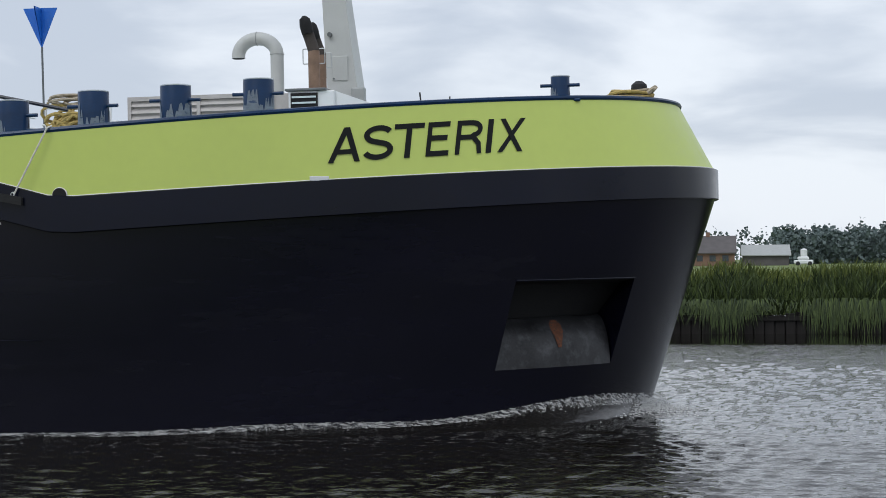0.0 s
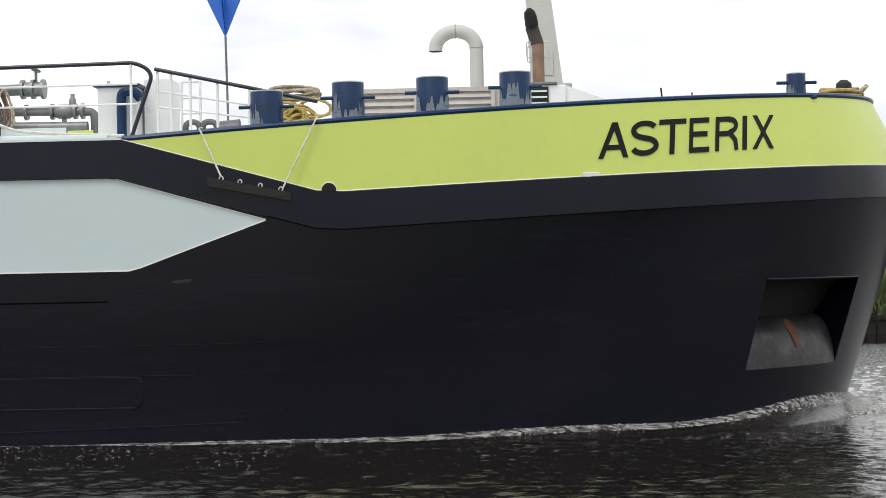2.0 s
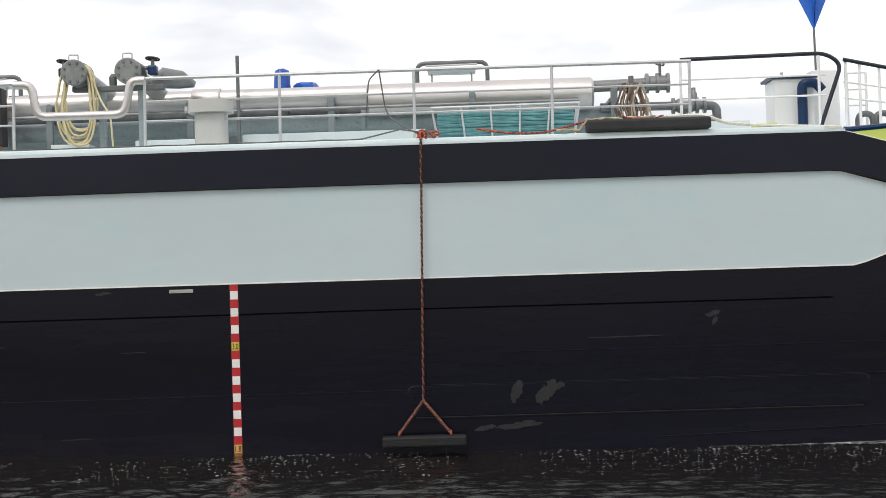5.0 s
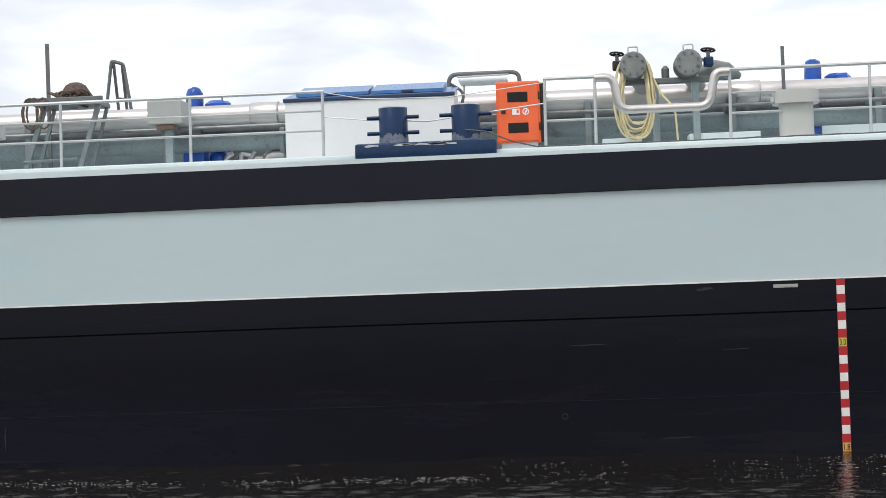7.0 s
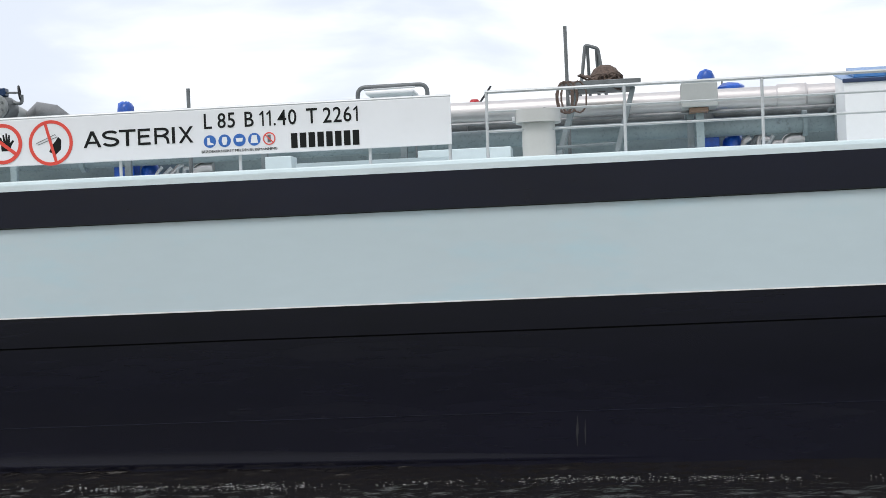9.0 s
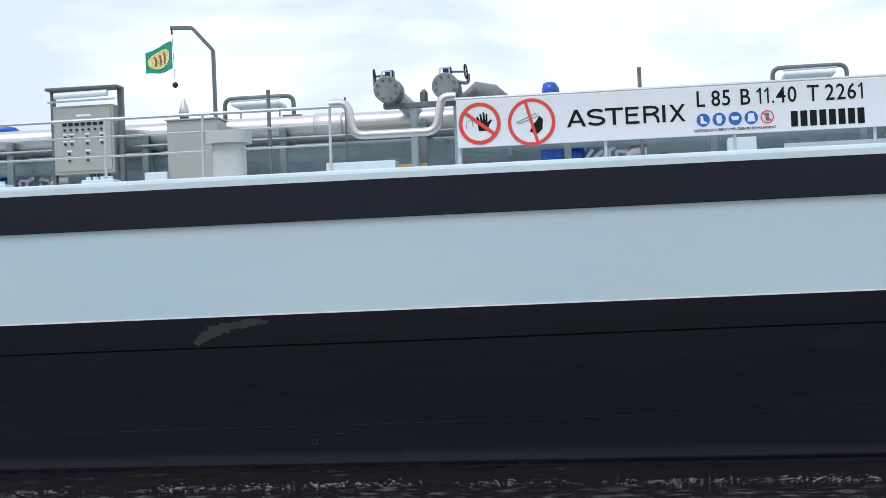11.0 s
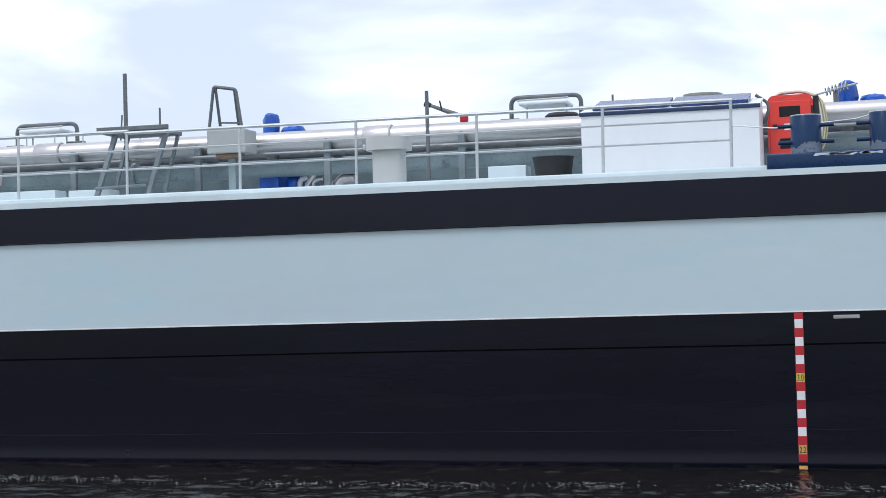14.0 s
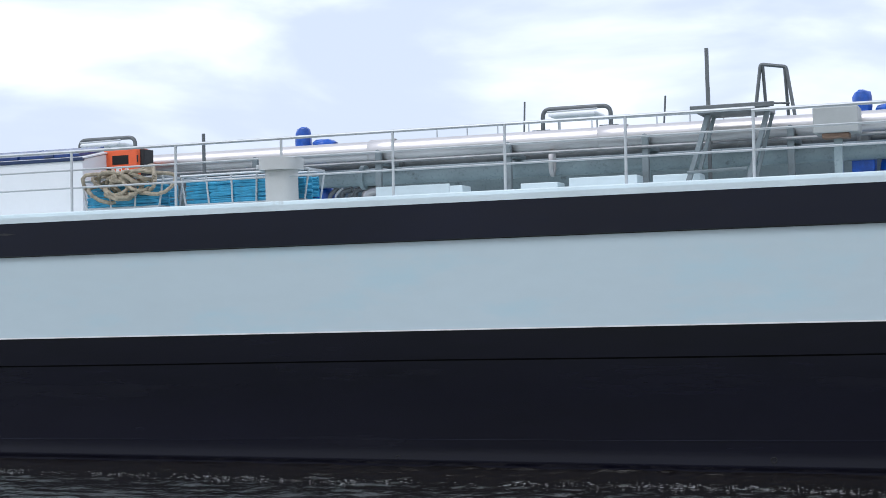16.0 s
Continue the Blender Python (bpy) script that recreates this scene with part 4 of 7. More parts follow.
build_rail([-33.0, -31.47, -29.95, -28.43, -26.9, -25.4], 6.2)
build_rail([-45.2, -43.7, -42.15, -40.57, -39.04, -37.5, -36.03, -34.52, -33.0], 6.225)


def build_u_bar(x0, x1):
    """The dipped tubular bar before a loading valve."""
    a, b = x0 + 0.25, x1 - 0.22
    path = rounded([(x0, RAIL_Y, 6.225), (a - 0.03, RAIL_Y, 6.225), (a + 0.03, RAIL_Y, 5.83), (b - 0.03, RAIL_Y, 5.83), (b + 0.05, RAIL_Y, 6.235), (x1, RAIL_Y, 6.235)], 0.13, 6)
    solid("dipped_guard_bar", tube(path, 0.052, 12), M_STEEL, ((x0 + x1) / 2, RAIL_Y, 5.8), "thick stainless guard bar dipped before the loading valves", "guard bar", "dipped guard bars", smooth=True)


build_u_bar(-2.7, -1.1)
build_u_bar(-18.68, -17.15)


def build_fore_rail():
    r = thing("fore_railing", (6.4, 0.9, DECK), "white railing with dark handrail at the foredeck break", "railing")
    part("handrail", tube(rounded([(5.43, 0.9, 6.31), (7.2, 0.9, 6.335), (7.4, 0.9, 6.2), (7.12, 0.9, 5.42)], 0.2, 6), 0.026, 10), M_RAILDARK, r, "dark blue bent handrail", smooth=True)
    for x in (5.43, 7.12):
        part("post", rod((x, 0.9, DECK), (x, 0.9, 6.31), 0.018, 8), M_WHITE, r)
    for z in (6.06, 5.81):
        part("middle_bar", rod((5.43, 0.9, z), (7.2, 0.9, z + 0.01), 0.013, 6), M_WHITE, r)
    s = thing("step_railing", (8.0, 0.9, DECK), "white railing sloping down beside the foredeck steps", "railing")
    part("handrail", tube(rounded([(7.42, 0.9, 6.25), (8.55, 0.9, 6.0), (9.45, 0.95, 5.8)], 0.1), 0.024, 8), M_RAILDARK, s, "dark blue handrail", smooth=True)
    for x, z in ((7.45, 6.24), (7.62, 6.2), (7.86, 6.14), (8.2, 6.07), (8.6, 5.98)):
        part("post", rod((x, 0.92, DECK), (x, 0.92, z), 0.018, 8), M_WHITE, s)
    for dz in (0.22, 0.42):
        part("middle_bar", rod((7.42, 0.92, 6.2 - dz), (9.0, 0.95, 5.86 - dz * 0.7), 0.013, 6), M_WHITE, s)
    g = thing("gate_frame", (7.75, 1.6, DECK), "white narrow gate frame by the steps", "gate")
    for x in (7.62, 7.86):
        part("post", rod((x, 1.6, DECK), (x, 1.6, 6.16), 0.018, 8), M_WHITE, g)
    for z in (6.16, 5.95, 5.75):
        part("bar", rod((7.62, 1.6, z), (7.86, 1.6, z), 0.013, 6), M_WHITE, g)


build_fore_rail()


def build_vent(x):
    """A side vent post with its overhanging hood."""
    v = thing("vent_post", (x, 0.72, DECK), "pale grey oval vent post with overhanging hood", "vent", "vent posts along the deck edge")

    def oval(cx, w, d, z0, z1, r=0.0, n=20):
        V, F = [], []
        for z, k in ((z0, 1 - r), (z0 + 0.02, 1), (z1 - 0.02, 1), (z1, 1 - r)):
            for i in range(n):
                a = 2 * math.pi * i / n
                ca, sa = math.cos(a), math.sin(a)
                V.append((cx + w / 2 * k * math.copysign(abs(ca) ** 0.55, ca), 0.72 + d / 2 * k * math.copysign(abs(sa) ** 0.75, sa), z))
        for j in range(3):
            for i in range(n):
                F.append((j * n + i, j * n + (i + 1) % n, (j + 1) * n + (i + 1) % n, (j + 1) * n + i))
        return V, F + [tuple(range(n - 1, -1, -1)), tuple(range(3 * n, 4 * n))]
    part("trunk", oval(x, 0.40, 0.36, DECK + 0.04, 5.83, 0.0, 28), M_VENT, v, smooth=True)
    part("foot_flange", oval(x, 0.46, 0.42, DECK, DECK + 0.045), M_VENT, v, smooth=True)
    part("hood", oval(x + 0.0, 0.54, 0.5, 5.82, 5.975, 0.0, 28), M_VENT, v, "flat rounded hood", smooth=True)
    part("clamp", box(x - 0.305, x - 0.26, 0.60, 0.70, 5.84, 5.9, 0.008), M_GALV, v)


for vx in (-0.32, -10.27, -19.96, -29.57, -39.1):
    build_vent(vx)


def worn_band(x, y, z0, r, h, seed, n=90):
    """A grey band round a post with a ragged upper edge."""
    rnd = random.Random(seed)
    V, F = [], []
    drift, tops = 0.0, []
    for k in range(n):
        drift = drift * 0.9 + rnd.gauss(0, 0.1)
        level = round((0.78 + drift) * 6) / 6 + rnd.uniform(-0.03, 0.03)
        tops.append(h * min(1.0, max(0.25, level)))
    for k in range(n):
        a = 2 * math.pi * k / n
        for z in (0.0, tops[k]):
            V.append((x + r * math.cos(a), y + r * math.sin(a), z0 + z))
    for k in range(n):
        j = (k + 1) % n
        F.append((2 * k, 2 * j, 2 * j + 1, 2 * k + 1))
    return V, F


def bollard_parts(b, x, y, z0, z1, r, worn, band=0.3):
    part("post", lathe(x, y, z0, [(r, 0), (r, (z1 - z0) * 0.97), (r * 0.94, z1 - z0)], 24), worn, b, "navy blue post rubbed grey by ropes", smooth=True)
    part("rubbed_band", worn_band(x, y, z0 + 0.01, r + 0.004, (z1 - z0) * band, int(x * 7) % 50), M_SCUFF, b, "grey rope-worn band", smooth=True)
    part("top_plate", lathe(x, y, z1 - 0.006, [(r * 0.95, 0), (r * 0.95, 0.008)], 24), M_SCUFF, b)
    part("worn_rim", ring((x, y, z1 - 0.008), (0, 0, 1), r * 0.965, 0.009, 24, 6), M_RIM, b, "pale worn rim")
    for s in (-1, 1):
        for k in (0.34, 0.74):
            z = z0 + (z1 - z0) * k
            part("pin", tube([(x + s * r * 0.9, y - 0.03, z), (x + s * (r + 0.14), y - 0.03, z)], 0.024, 10), M_NAVY, b, smooth=True)


def build_bollard_pair(x0, x1, cx):
    b = thing("double_bollard", ((x0 + x1) / 2, 0.35, DECK), "navy blue double mooring bollard on a raised plinth", "bollard", "double bollards on deck edge")
    part("plinth", box(x0, x1, -0.05, 0.75, 5.28, 5.5, 0.03), M_NAVY, b, "navy blue steel plinth", smooth=True)
    rnd = random.Random(int(abs(x0)))
    for q in range(7):
        a, w = rnd.uniform(x0 + 0.1, x1 - 0.35), rnd.uniform(0.06, 0.3)
        ol = [(a + w * (0.5 + 0.5 * math.cos(t)) * rnd.uniform(0.85, 1), 5.478 - rnd.uniform(0.0, 0.02) + 0.014 * math.sin(t) * rnd.uniform(0.5, 1)) for t in np.linspace(0, 6.283, 11)[:-1]]
        part("chafe_mark", plate(ol, -0.0535, -0.046), M_RIM, b, "pale chafe mark on the edge")
    for c in cx:
        bollard_parts(b, c, 0.4, 5.49, 5.955, 0.172, M_NAVY_WORN)


build_bollard_pair(-5.54, -3.88, (-5.12, -4.25))
build_bollard_pair(-24.98, -23.22, (-24.55, -23.68))
for bx, by, bz, br in ((8.87, 0.55, 5.9, 0.2), (9.84, 0.85, 6.02, 0.2), (10.88, 1.05, 6.08, 0.2), (11.92, 1.3, 6.15, 0.2), (15.72, 2.85, 6.22, 0.128)):
    b = thing("mooring_bollard", (bx, by, 5.3), "navy blue mooring bollard with cross pins, rope-worn grey", "bollard", "bollards on the foredeck")
    bollard_parts(b, bx, by, bz - 0.75 if br > 0.15 else 5.72, bz, br, M_NAVY_WORN, 0.78)


def build_locker(x0, x1, z0=5.41, lids=2, sheet=None, cover=None, label="white deck locker with sloping blue lids"):
    """A white deck locker with a sloping roof and blue lids."""
    y0, y1 = 1.35, 2.25
    c = thing("deck_locker", ((x0 + x1) / 2, 2.0, DECK), label, "locker", "white deck lockers")
    V = [(x0, y0, z0), (x1, y0, z0), (x1, y1, z0), (x0, y1, z0), (x0, y0, 6.19), (x1, y0, 6.19), (x1, y1, 6.36), (x0, y1, 6.36)]
    F = [(0, 1, 2, 3), (0, 4, 5, 1), (1, 5, 6, 2), (2, 6, 7, 3), (3, 7, 4, 0), (4, 7, 6, 5)]
    part("body", (V, F), M_WHITE, c, "white painted steel body")
    part("skid", box(x0 + 0.03, x1 - 0.03, y0 + 0.05, y1 - 0.05, DECK, z0 + 0.002), M_DGREY, c)
    part("roof_trim", box(x0 - 0.02, x1 + 0.02, y0 - 0.025, y0 + 0.03, 6.175, 6.225, 0.01), M_LIDDARK, c, "dark blue roof edge")
    slope = (6.36 - 6.19) / (y1 - y0)
    part("roof_sheet", ([(x0 - 0.02, y0 - 0.02, 6.2), (x1 + 0.02, y0 - 0.02, 6.2), (x1 + 0.02, y1, 6.37), (x0 - 0.02, y1, 6.37), (x0 - 0.02, y0 - 0.02, 6.22), (x1 + 0.02, y0 - 0.02, 6.22), (x1 + 0.02, y1, 6.39), (x0 - 0.02, y1, 6.39)],
         [(0, 1, 2, 3), (4, 7, 6, 5), (0, 4, 5, 1), (1, 5, 6, 2), (2, 6, 7, 3), (3, 7, 4, 0)]), sheet or M_LID, c, "sloping roof sheet")
    w = (x1 - x0 - 0.3) / lids
    for k in range(lids):
        a = x0 + 0.13 + k * (w + 0.04)
        ya, yb = y0 + 0.12, y1 - 0.1

        def zz(y, d):
            return 6.22 + (y - y0) * slope + d
        lid = part("lid", ([(a, ya, zz(ya, 0.01)), (a + w, ya, zz(ya, 0.01)), (a + w, yb, zz(yb, 0.01)), (a, yb, zz(yb, 0.01)), (a, ya, zz(ya, 0.05)), (a + w, ya, zz(ya, 0.05)), (a + w, yb, zz(yb, 0.075)), (a, yb, zz(yb, 0.075))],
                   [(0, 1, 2, 3), (4, 7, 6, 5), (0, 4, 5, 1), (1, 5, 6, 2), (2, 6, 7, 3), (3, 7, 4, 0)]), cover or M_LID, c, "raised blue lid")
        part("handle", box(a + w * 0.42, a + w * 0.58, ya - 0.02, ya + 0.0, zz(ya, 0.015), zz(ya, 0.045), 0.004), M_LIDDARK, lid)
    part("hinge_arm", tube(rounded([(x1 + 0.02, 2.2, 6.05), (x1 + 0.1, 2.2, 6.3), (x1 - 0.08, 2.2, 6.42)], 0.1), 0.02, 8), M_DGREY, c)


build_locker(-6.58, -4.45)
for lx0, lx1 in ((-27.28, -25.12), (-44.7, -42.45)):
    build_locker(lx0, lx1, sheet=M_WHITE, cover=M_LIDNAVY, label="white deck locker with dark blue glossy lids")


def build_fire_cabinet(x0, x1, y, z0=5.62, z1=6.42, paint=None, label="orange-red fire hose cabinet with two dark windows"):
    paint = paint or M_ORANGE
    c = thing("fire_hose_cabinet", ((x0 + x1) / 2, y, DECK), label, "fire cabinet", "orange cabinets on deck")
    w = x1 - x0
    arch = [(x0 + 0.0, z0), (x1, z0), (x1, z1 - 0.09)] + [(x1 - 0.09 + 0.09 * math.cos(a), z1 - 0.09 + 0.09 * math.sin(a)) for a in np.linspace(0, 1.57, 6)] + [(x0 + 0.09 - 0.09 * math.sin(a), z1 - 0.09 + 0.09 * math.cos(a)) for a in np.linspace(0, 1.57, 6)]
    part("body", plate(arch, y, y + 0.3) if paint is M_CABRED else box(x0, x1, y, y + 0.3, z0, z1, 0.02), paint, c, smooth=False)
    part("side_panel", box(x1 - 0.004, x1 + 0.07, y + 0.04, y + 0.3, z0 + 0.02, z1 - 0.02, 0.01), M_DARK, c, "dark side panel")
    door = part("door", box(x0 + 0.025, x1 - 0.025, y - 0.014, y + 0.002, z0 + 0.025, z1 - (0.075 if paint is M_CABRED else 0.025), 0.006), paint, c)
    for zc in (z0 + (z1 - z0) * 0.25, z0 + (z1 - z0) * 0.75):
        part("hinge", rod((x1 - 0.012, y - 0.016, zc - 0.05), (x1 - 0.012, y - 0.016, zc + 0.05), 0.011, 8), M_DARK, door)
    for k in (0.24, 0.74):
        zc = z0 + (z1 - z0) * k
        part("window", box(x0 + w * 0.26, x0 + w * 0.72, y - 0.019, y - 0.012, zc - 0.065, zc + 0.065, 0.004), M_HOLE, door, "dark inset window")
    zm, hh = z0 + (z1 - z0) * 0.5, (z1 - z0) * 0.05
    part("pictogram", box(x0 + w * 0.36, x0 + w * 0.53, y - 0.018, y - 0.012, zm - hh, zm + hh), M_WHITE, door)
    part("pictogram_mark", box(x0 + w * 0.46, x0 + w * 0.51, y - 0.021, y - 0.016, zm - hh * 0.4, zm + hh * 0.7), paint, door)
    part("pictogram", disc(x0 + w * 0.67, zm, hh * 1.1, y - 0.018, y - 0.012, 16, hh * 0.8), M_WHITE, door)
    part("pictogram_mark", plate([(x0 + w * 0.63, zm - hh * 0.7), (x0 + w * 0.67, zm - hh * 0.7), (x0 + w * 0.72, zm + hh * 0.7), (x0 + w * 0.68, zm + hh * 0.7)], y - 0.018, y - 0.013), M_WHITE, door)
    part("lock", lathe(x0 + w * 0.16, y - 0.012, z0 + (z1 - z0) * 0.48, [(0.03, 0), (0.03, 0.05)], 10), M_DARK, door)
    part("stand", box(x0 + 0.05, x1 - 0.05, y + 0.05, y + 0.25, DECK, z0 + 0.001), M_PALE, c)


build_fire_cabinet(-3.95, -3.38, 2.2)
build_fire_cabinet(-25.06, -24.5, 2.2, 5.60, 6.40, M_CABRED, "red fire hose cabinet with rounded top beside the bollards")


def build_draped_hose():
    """The pale hose slung over the red cabinet, and the coiled spring line behind it."""
    rnd = random.Random(31)
    h = thing("draped_hose", (-24.5, 2.3, DECK), "pale cream hose slung over the red cabinet", "hose")
    for k in range(6):
        d, q = rnd.uniform(0, 0.09), 2.26 + 0.035 * k
        low = 5.5 + rnd.uniform(0, 0.2)
        path = [(-25.0 - d * 0.2, q, 6.32 + d * 0.3), (-24.93, q, 6.43 + d * 0.3), (-24.62, q, 6.445 + d * 0.3), (-24.44 + d, q, 6.36), (-24.39 + d, q, 6.0), (-24.44 + d, q, 5.75), (-24.62 + d, q - 0.1, low), (-24.8 + d, q - 0.12, low - 0.04)]
        part("run", tube(rounded(path, 0.12, 5), 0.013, 6), M_HOSEY if k % 2 else M_ROPEW, h, smooth=True)
    c = thing("spring_coupling", (-24.3, 3.0, 6.3), "small grey coil spring coupling on a bracket", "coupling")
    part("coil", tube([(-24.36 + 0.022 * k / 3, 3.0 + 0.055 * math.sin(k * 1.05), 6.50 + 0.006 * k / 3 + 0.055 * math.cos(k * 1.05)) for k in range(40)], 0.009, 5), M_GALV, c, smooth=True)
    part("rod", rod((-24.48, 3.0, 6.47), (-23.95, 3.0, 6.59), 0.014, 6), M_GALV, c)
    part("bracket", box(-24.26, -24.2, 2.98, 3.02, 6.2, 6.52, 0.006), M_DGREY, c)


build_draped_hose()
build_fire_cabinet(-42.5, -41.93, 2.0, 5.75, 6.38)


# ---- pipework ----
def build_pipes():
    main = thing("cargo_pipe", (-20, 2.75, DECK), "long stainless cargo pipe with sleeves and flanges", "pipe")
    part("pipe", rod((-62, 2.75, 6.20), (1.5, 2.75, 6.20), 0.138, 20), M_STEEL, main, smooth=True)
    part("jacket", lathe_x(1.47, 4.5, 2.75, 6.135, [0.18, 0.213, 0.213, 0.18], [0, 0.01, 0.99, 1]), M_STEEL, main, "wider insulated stainless jacket", smooth=True)
    part("end_pipe", rod((4.45, 2.75, 6.22), (5.36, 2.75, 6.24), 0.078, 16), M_PIPEGREY, main, smooth=True)
    for x in (5.22, 5.36, 5.5):
        part("flange", rod((x - 0.02, 2.75, 6.24), (x + 0.02, 2.75, 6.24), 0.135, 18), M_PIPEGREY, main, smooth=True)
    part("valve_body", rod((5.25, 2.75, 6.24), (5.5, 2.75, 6.24), 0.1, 14), M_PIPEGREY, main, smooth=True)
    part("valve_stem", rod((5.4, 2.75, 6.3), (5.4, 2.75, 6.5), 0.02, 8), M_DGREY, main)
    part("handwheel", ring((5.4, 2.75, 6.5), (0.3, 0.2, 1), 0.06, 0.013, 14, 5), M_DGREY, main)
    for x in (-0.6, -7.0, -12.2, -16.2, -19.0, -27.2, -30.2, -35.1, -38.4, -46):
        part("sleeve", lathe_x(x - 0.28, x + 0.1, 2.75, 6.2, [0.14, 0.156, 0.156, 0.15], [0, 0.05, 0.9, 1]), M_STEEL, main, smooth=True)
        part("clamp_ring", ring((x + 0.1, 2.75, 6.2), (1, 0, 0), 0.152, 0.012, 20, 5), M_STEEL, main)
    back = thing("return_pipe", (-20, 3.35, DECK), "dull stainless return pipe behind the cargo pipe", "pipe")
    part("pipe", rod((-62, 3.35, 6.07), (4.4, 3.35, 6.07), 0.105, 16), M_PIPEGREY, back, smooth=True)
    for x in np.arange(-60, 4.0, 5.4):
        part("flange", rod((x - 0.03, 3.35, 6.07), (x + 0.03, 3.35, 6.07), 0.15, 16), M_PIPEGREY, back, smooth=True)
    low = thing("deck_pipe", (-20, 3.05, DECK), "painted grey-green pipe low along the deck", "pipe")
    part("pipe", rod((-62, 3.05, 5.86), (4.9, 3.05, 5.86), 0.125, 16), M_TEALPIPE, low, smooth=True)
    for x in (-59, -52, -44, -38.9, -34, -29.2, -25.9, -21.6, -16.7, -11.8, -6.9, -3.4, 1.4, 4.8):
        part("flange", rod((x - 0.03, 3.05, 5.86), (x + 0.03, 3.05, 5.86), 0.175, 18), M_TEALPIPE, low, smooth=True)
    part("blank_disc", ring((-36.05, 2.78, 5.9), (1, 0.15, 0), 0.16, 0.035, 24, 8), M_STEEL, low, "bright steel flange ring", smooth=True)
    small = thing("heating_pipe", (-20, 2.5, DECK), "thin stainless pipe beside the cargo pipe", "pipe")
    part("pipe", rod((-62, 2.5, 6.02), (4.3, 2.5, 6.02), 0.022, 8), M_PIPEGREY, small, smooth=True)
    for k, x in enumerate(np.arange(-46, 5.0, 1.88)):
        s = thing("pipe_support", (float(x), 2.58, DECK), "grey upright steel pipe support", "pipe support", "pipe supports along the deck")
        part("upright", box(x - 0.045, x + 0.045, 2.52, 2.6, DECK, 6.16, 0.01), M_SUPPORT, s)
        part("saddle", box(x - 0.06, x + 0.06, 2.6, 3.2, 5.995, 6.05, 0.008), M_SUPPORT, s)
        part("cap", rod((x, 2.515, 6.152), (x, 2.605, 6.152), 0.043, 10), M_SUPPORT, s)


def lathe_x(x0, x1, y, z, radii, at, seg=22):
    return tube([(x0 + (x1 - x0) * a, y, z) for a in at], radii, seg)


build_pipes()


def build_manifold(xs, hose, ydisc=1.55, side=1):
    """Two loading branches with blank flanges towards the ship's side."""
    m = thing("loading_manifold", (sum(xs) / 2, 2.0, DECK), "grey loading branches with bolted blank flanges", "manifold", "loading manifolds")
    for k, x in enumerate(xs):
        z = 6.485
        part("branch", tube(rounded([(x, ydisc + 0.05, z), (x, ydisc + 0.75, z), (x + 0.25, ydisc + 1.25, 6.24)], 0.2), 0.105, 16), M_GREY, m, smooth=True)
        part("valve_body", tube([(x, ydisc + 0.22, z), (x, ydisc + 0.3, z), (x, ydisc + 0.45, z), (x, ydisc + 0.52, z)], [0.13, 0.17, 0.17, 0.13], 18), M_DGREY, m, smooth=True)
        fl = part("blank_flange", tube([(x, ydisc, z), (x, ydisc + 0.012, z), (x, ydisc + 0.045, z)], [0.155, 0.168, 0.168], 28), M_FLANGE, m, "round bolted blank flange", smooth=True)
        for j in range(8):
            a = math.pi / 8 + j * math.pi / 4
            c = (x + 0.125 * math.cos(a), z + 0.125 * math.sin(a))
            part("bolt", rod((c[0], ydisc - 0.025, c[1]), (c[0], ydisc + 0.01, c[1]), 0.017, 6), M_DGREY, fl)
        part("second_flange", rod((x, ydisc + 0.05, z), (x, ydisc + 0.085, z), 0.165, 24), M_FLANGE, m, smooth=True)
        part("lifting_eye", tube(rounded([(x - 0.06, ydisc + 0.03, z + 0.15), (x - 0.06, ydisc + 0.03, z + 0.225), (x + 0.06, ydisc + 0.03, z + 0.225), (x + 0.06, ydisc + 0.03, z + 0.15)], 0.02), 0.01, 6), M_GALV, m)
        hx = x - 0.19 if k == 0 else x + 0.27
        part("valve_stem", tube(rounded([(x, ydisc + 0.35, z + 0.1), (hx, ydisc + 0.3, z + 0.05), (hx, ydisc + 0.3, z + 0.17)], 0.05), 0.024, 8), M_DGREY, m)
        if hose:
            part("handwheel", ring((hx, ydisc + 0.3, z + 0.18), (0.1, 0.12, 1), 0.085, 0.013, 18, 5), M_DARK, m)
            for a in (0, 1.05, 2.1):
                part("wheel_spoke", rod((hx - 0.08 * math.cos(a), ydisc + 0.3 - 0.08 * math.sin(a), z + 0.18), (hx + 0.08 * math.cos(a), ydisc + 0.3 + 0.08 * math.sin(a), z + 0.18), 0.008, 5), M_DARK, m)
            part("gear_box", box(hx - 0.06, hx + 0.06, ydisc + 0.22, ydisc + 0.38, z - 0.03, z + 0.09, 0.02), M_NAVY if k else M_DARK, m)
        else:
            sx = x - 0.19 if k == 0 else x + 0.24
            part("handwheel", ring((sx, ydisc + 0.3, z + 0.2), (1, 0.25, 0.1), 0.09, 0.012, 18, 5), M_DARK, m)
            part("gear_box", box(x - 0.05, x + 0.06, ydisc + 0.25, ydisc + 0.4, z + 0.16, z + 0.27, 0.015), M_NAVY, m)
            part("gear_shaft", rod((x, ydisc + 0.3, z + 0.21), (sx, ydisc + 0.3, z + 0.2), 0.014, 6), M_DGREY, m)
    part("drip_beam", box(xs[0] - 0.1, xs[1] + 0.4, ydisc + 0.32, ydisc + 0.46, 6.27, 6.34, 0.012), M_DGREY, m)
    for x in (xs[0] + 0.28, xs[1] + 0.1):
        part("leg", box(x - 0.045, x + 0.045, ydisc + 0.35, ydisc + 0.43, DECK, 6.28, 0.01), M_TEALPIPE, m)
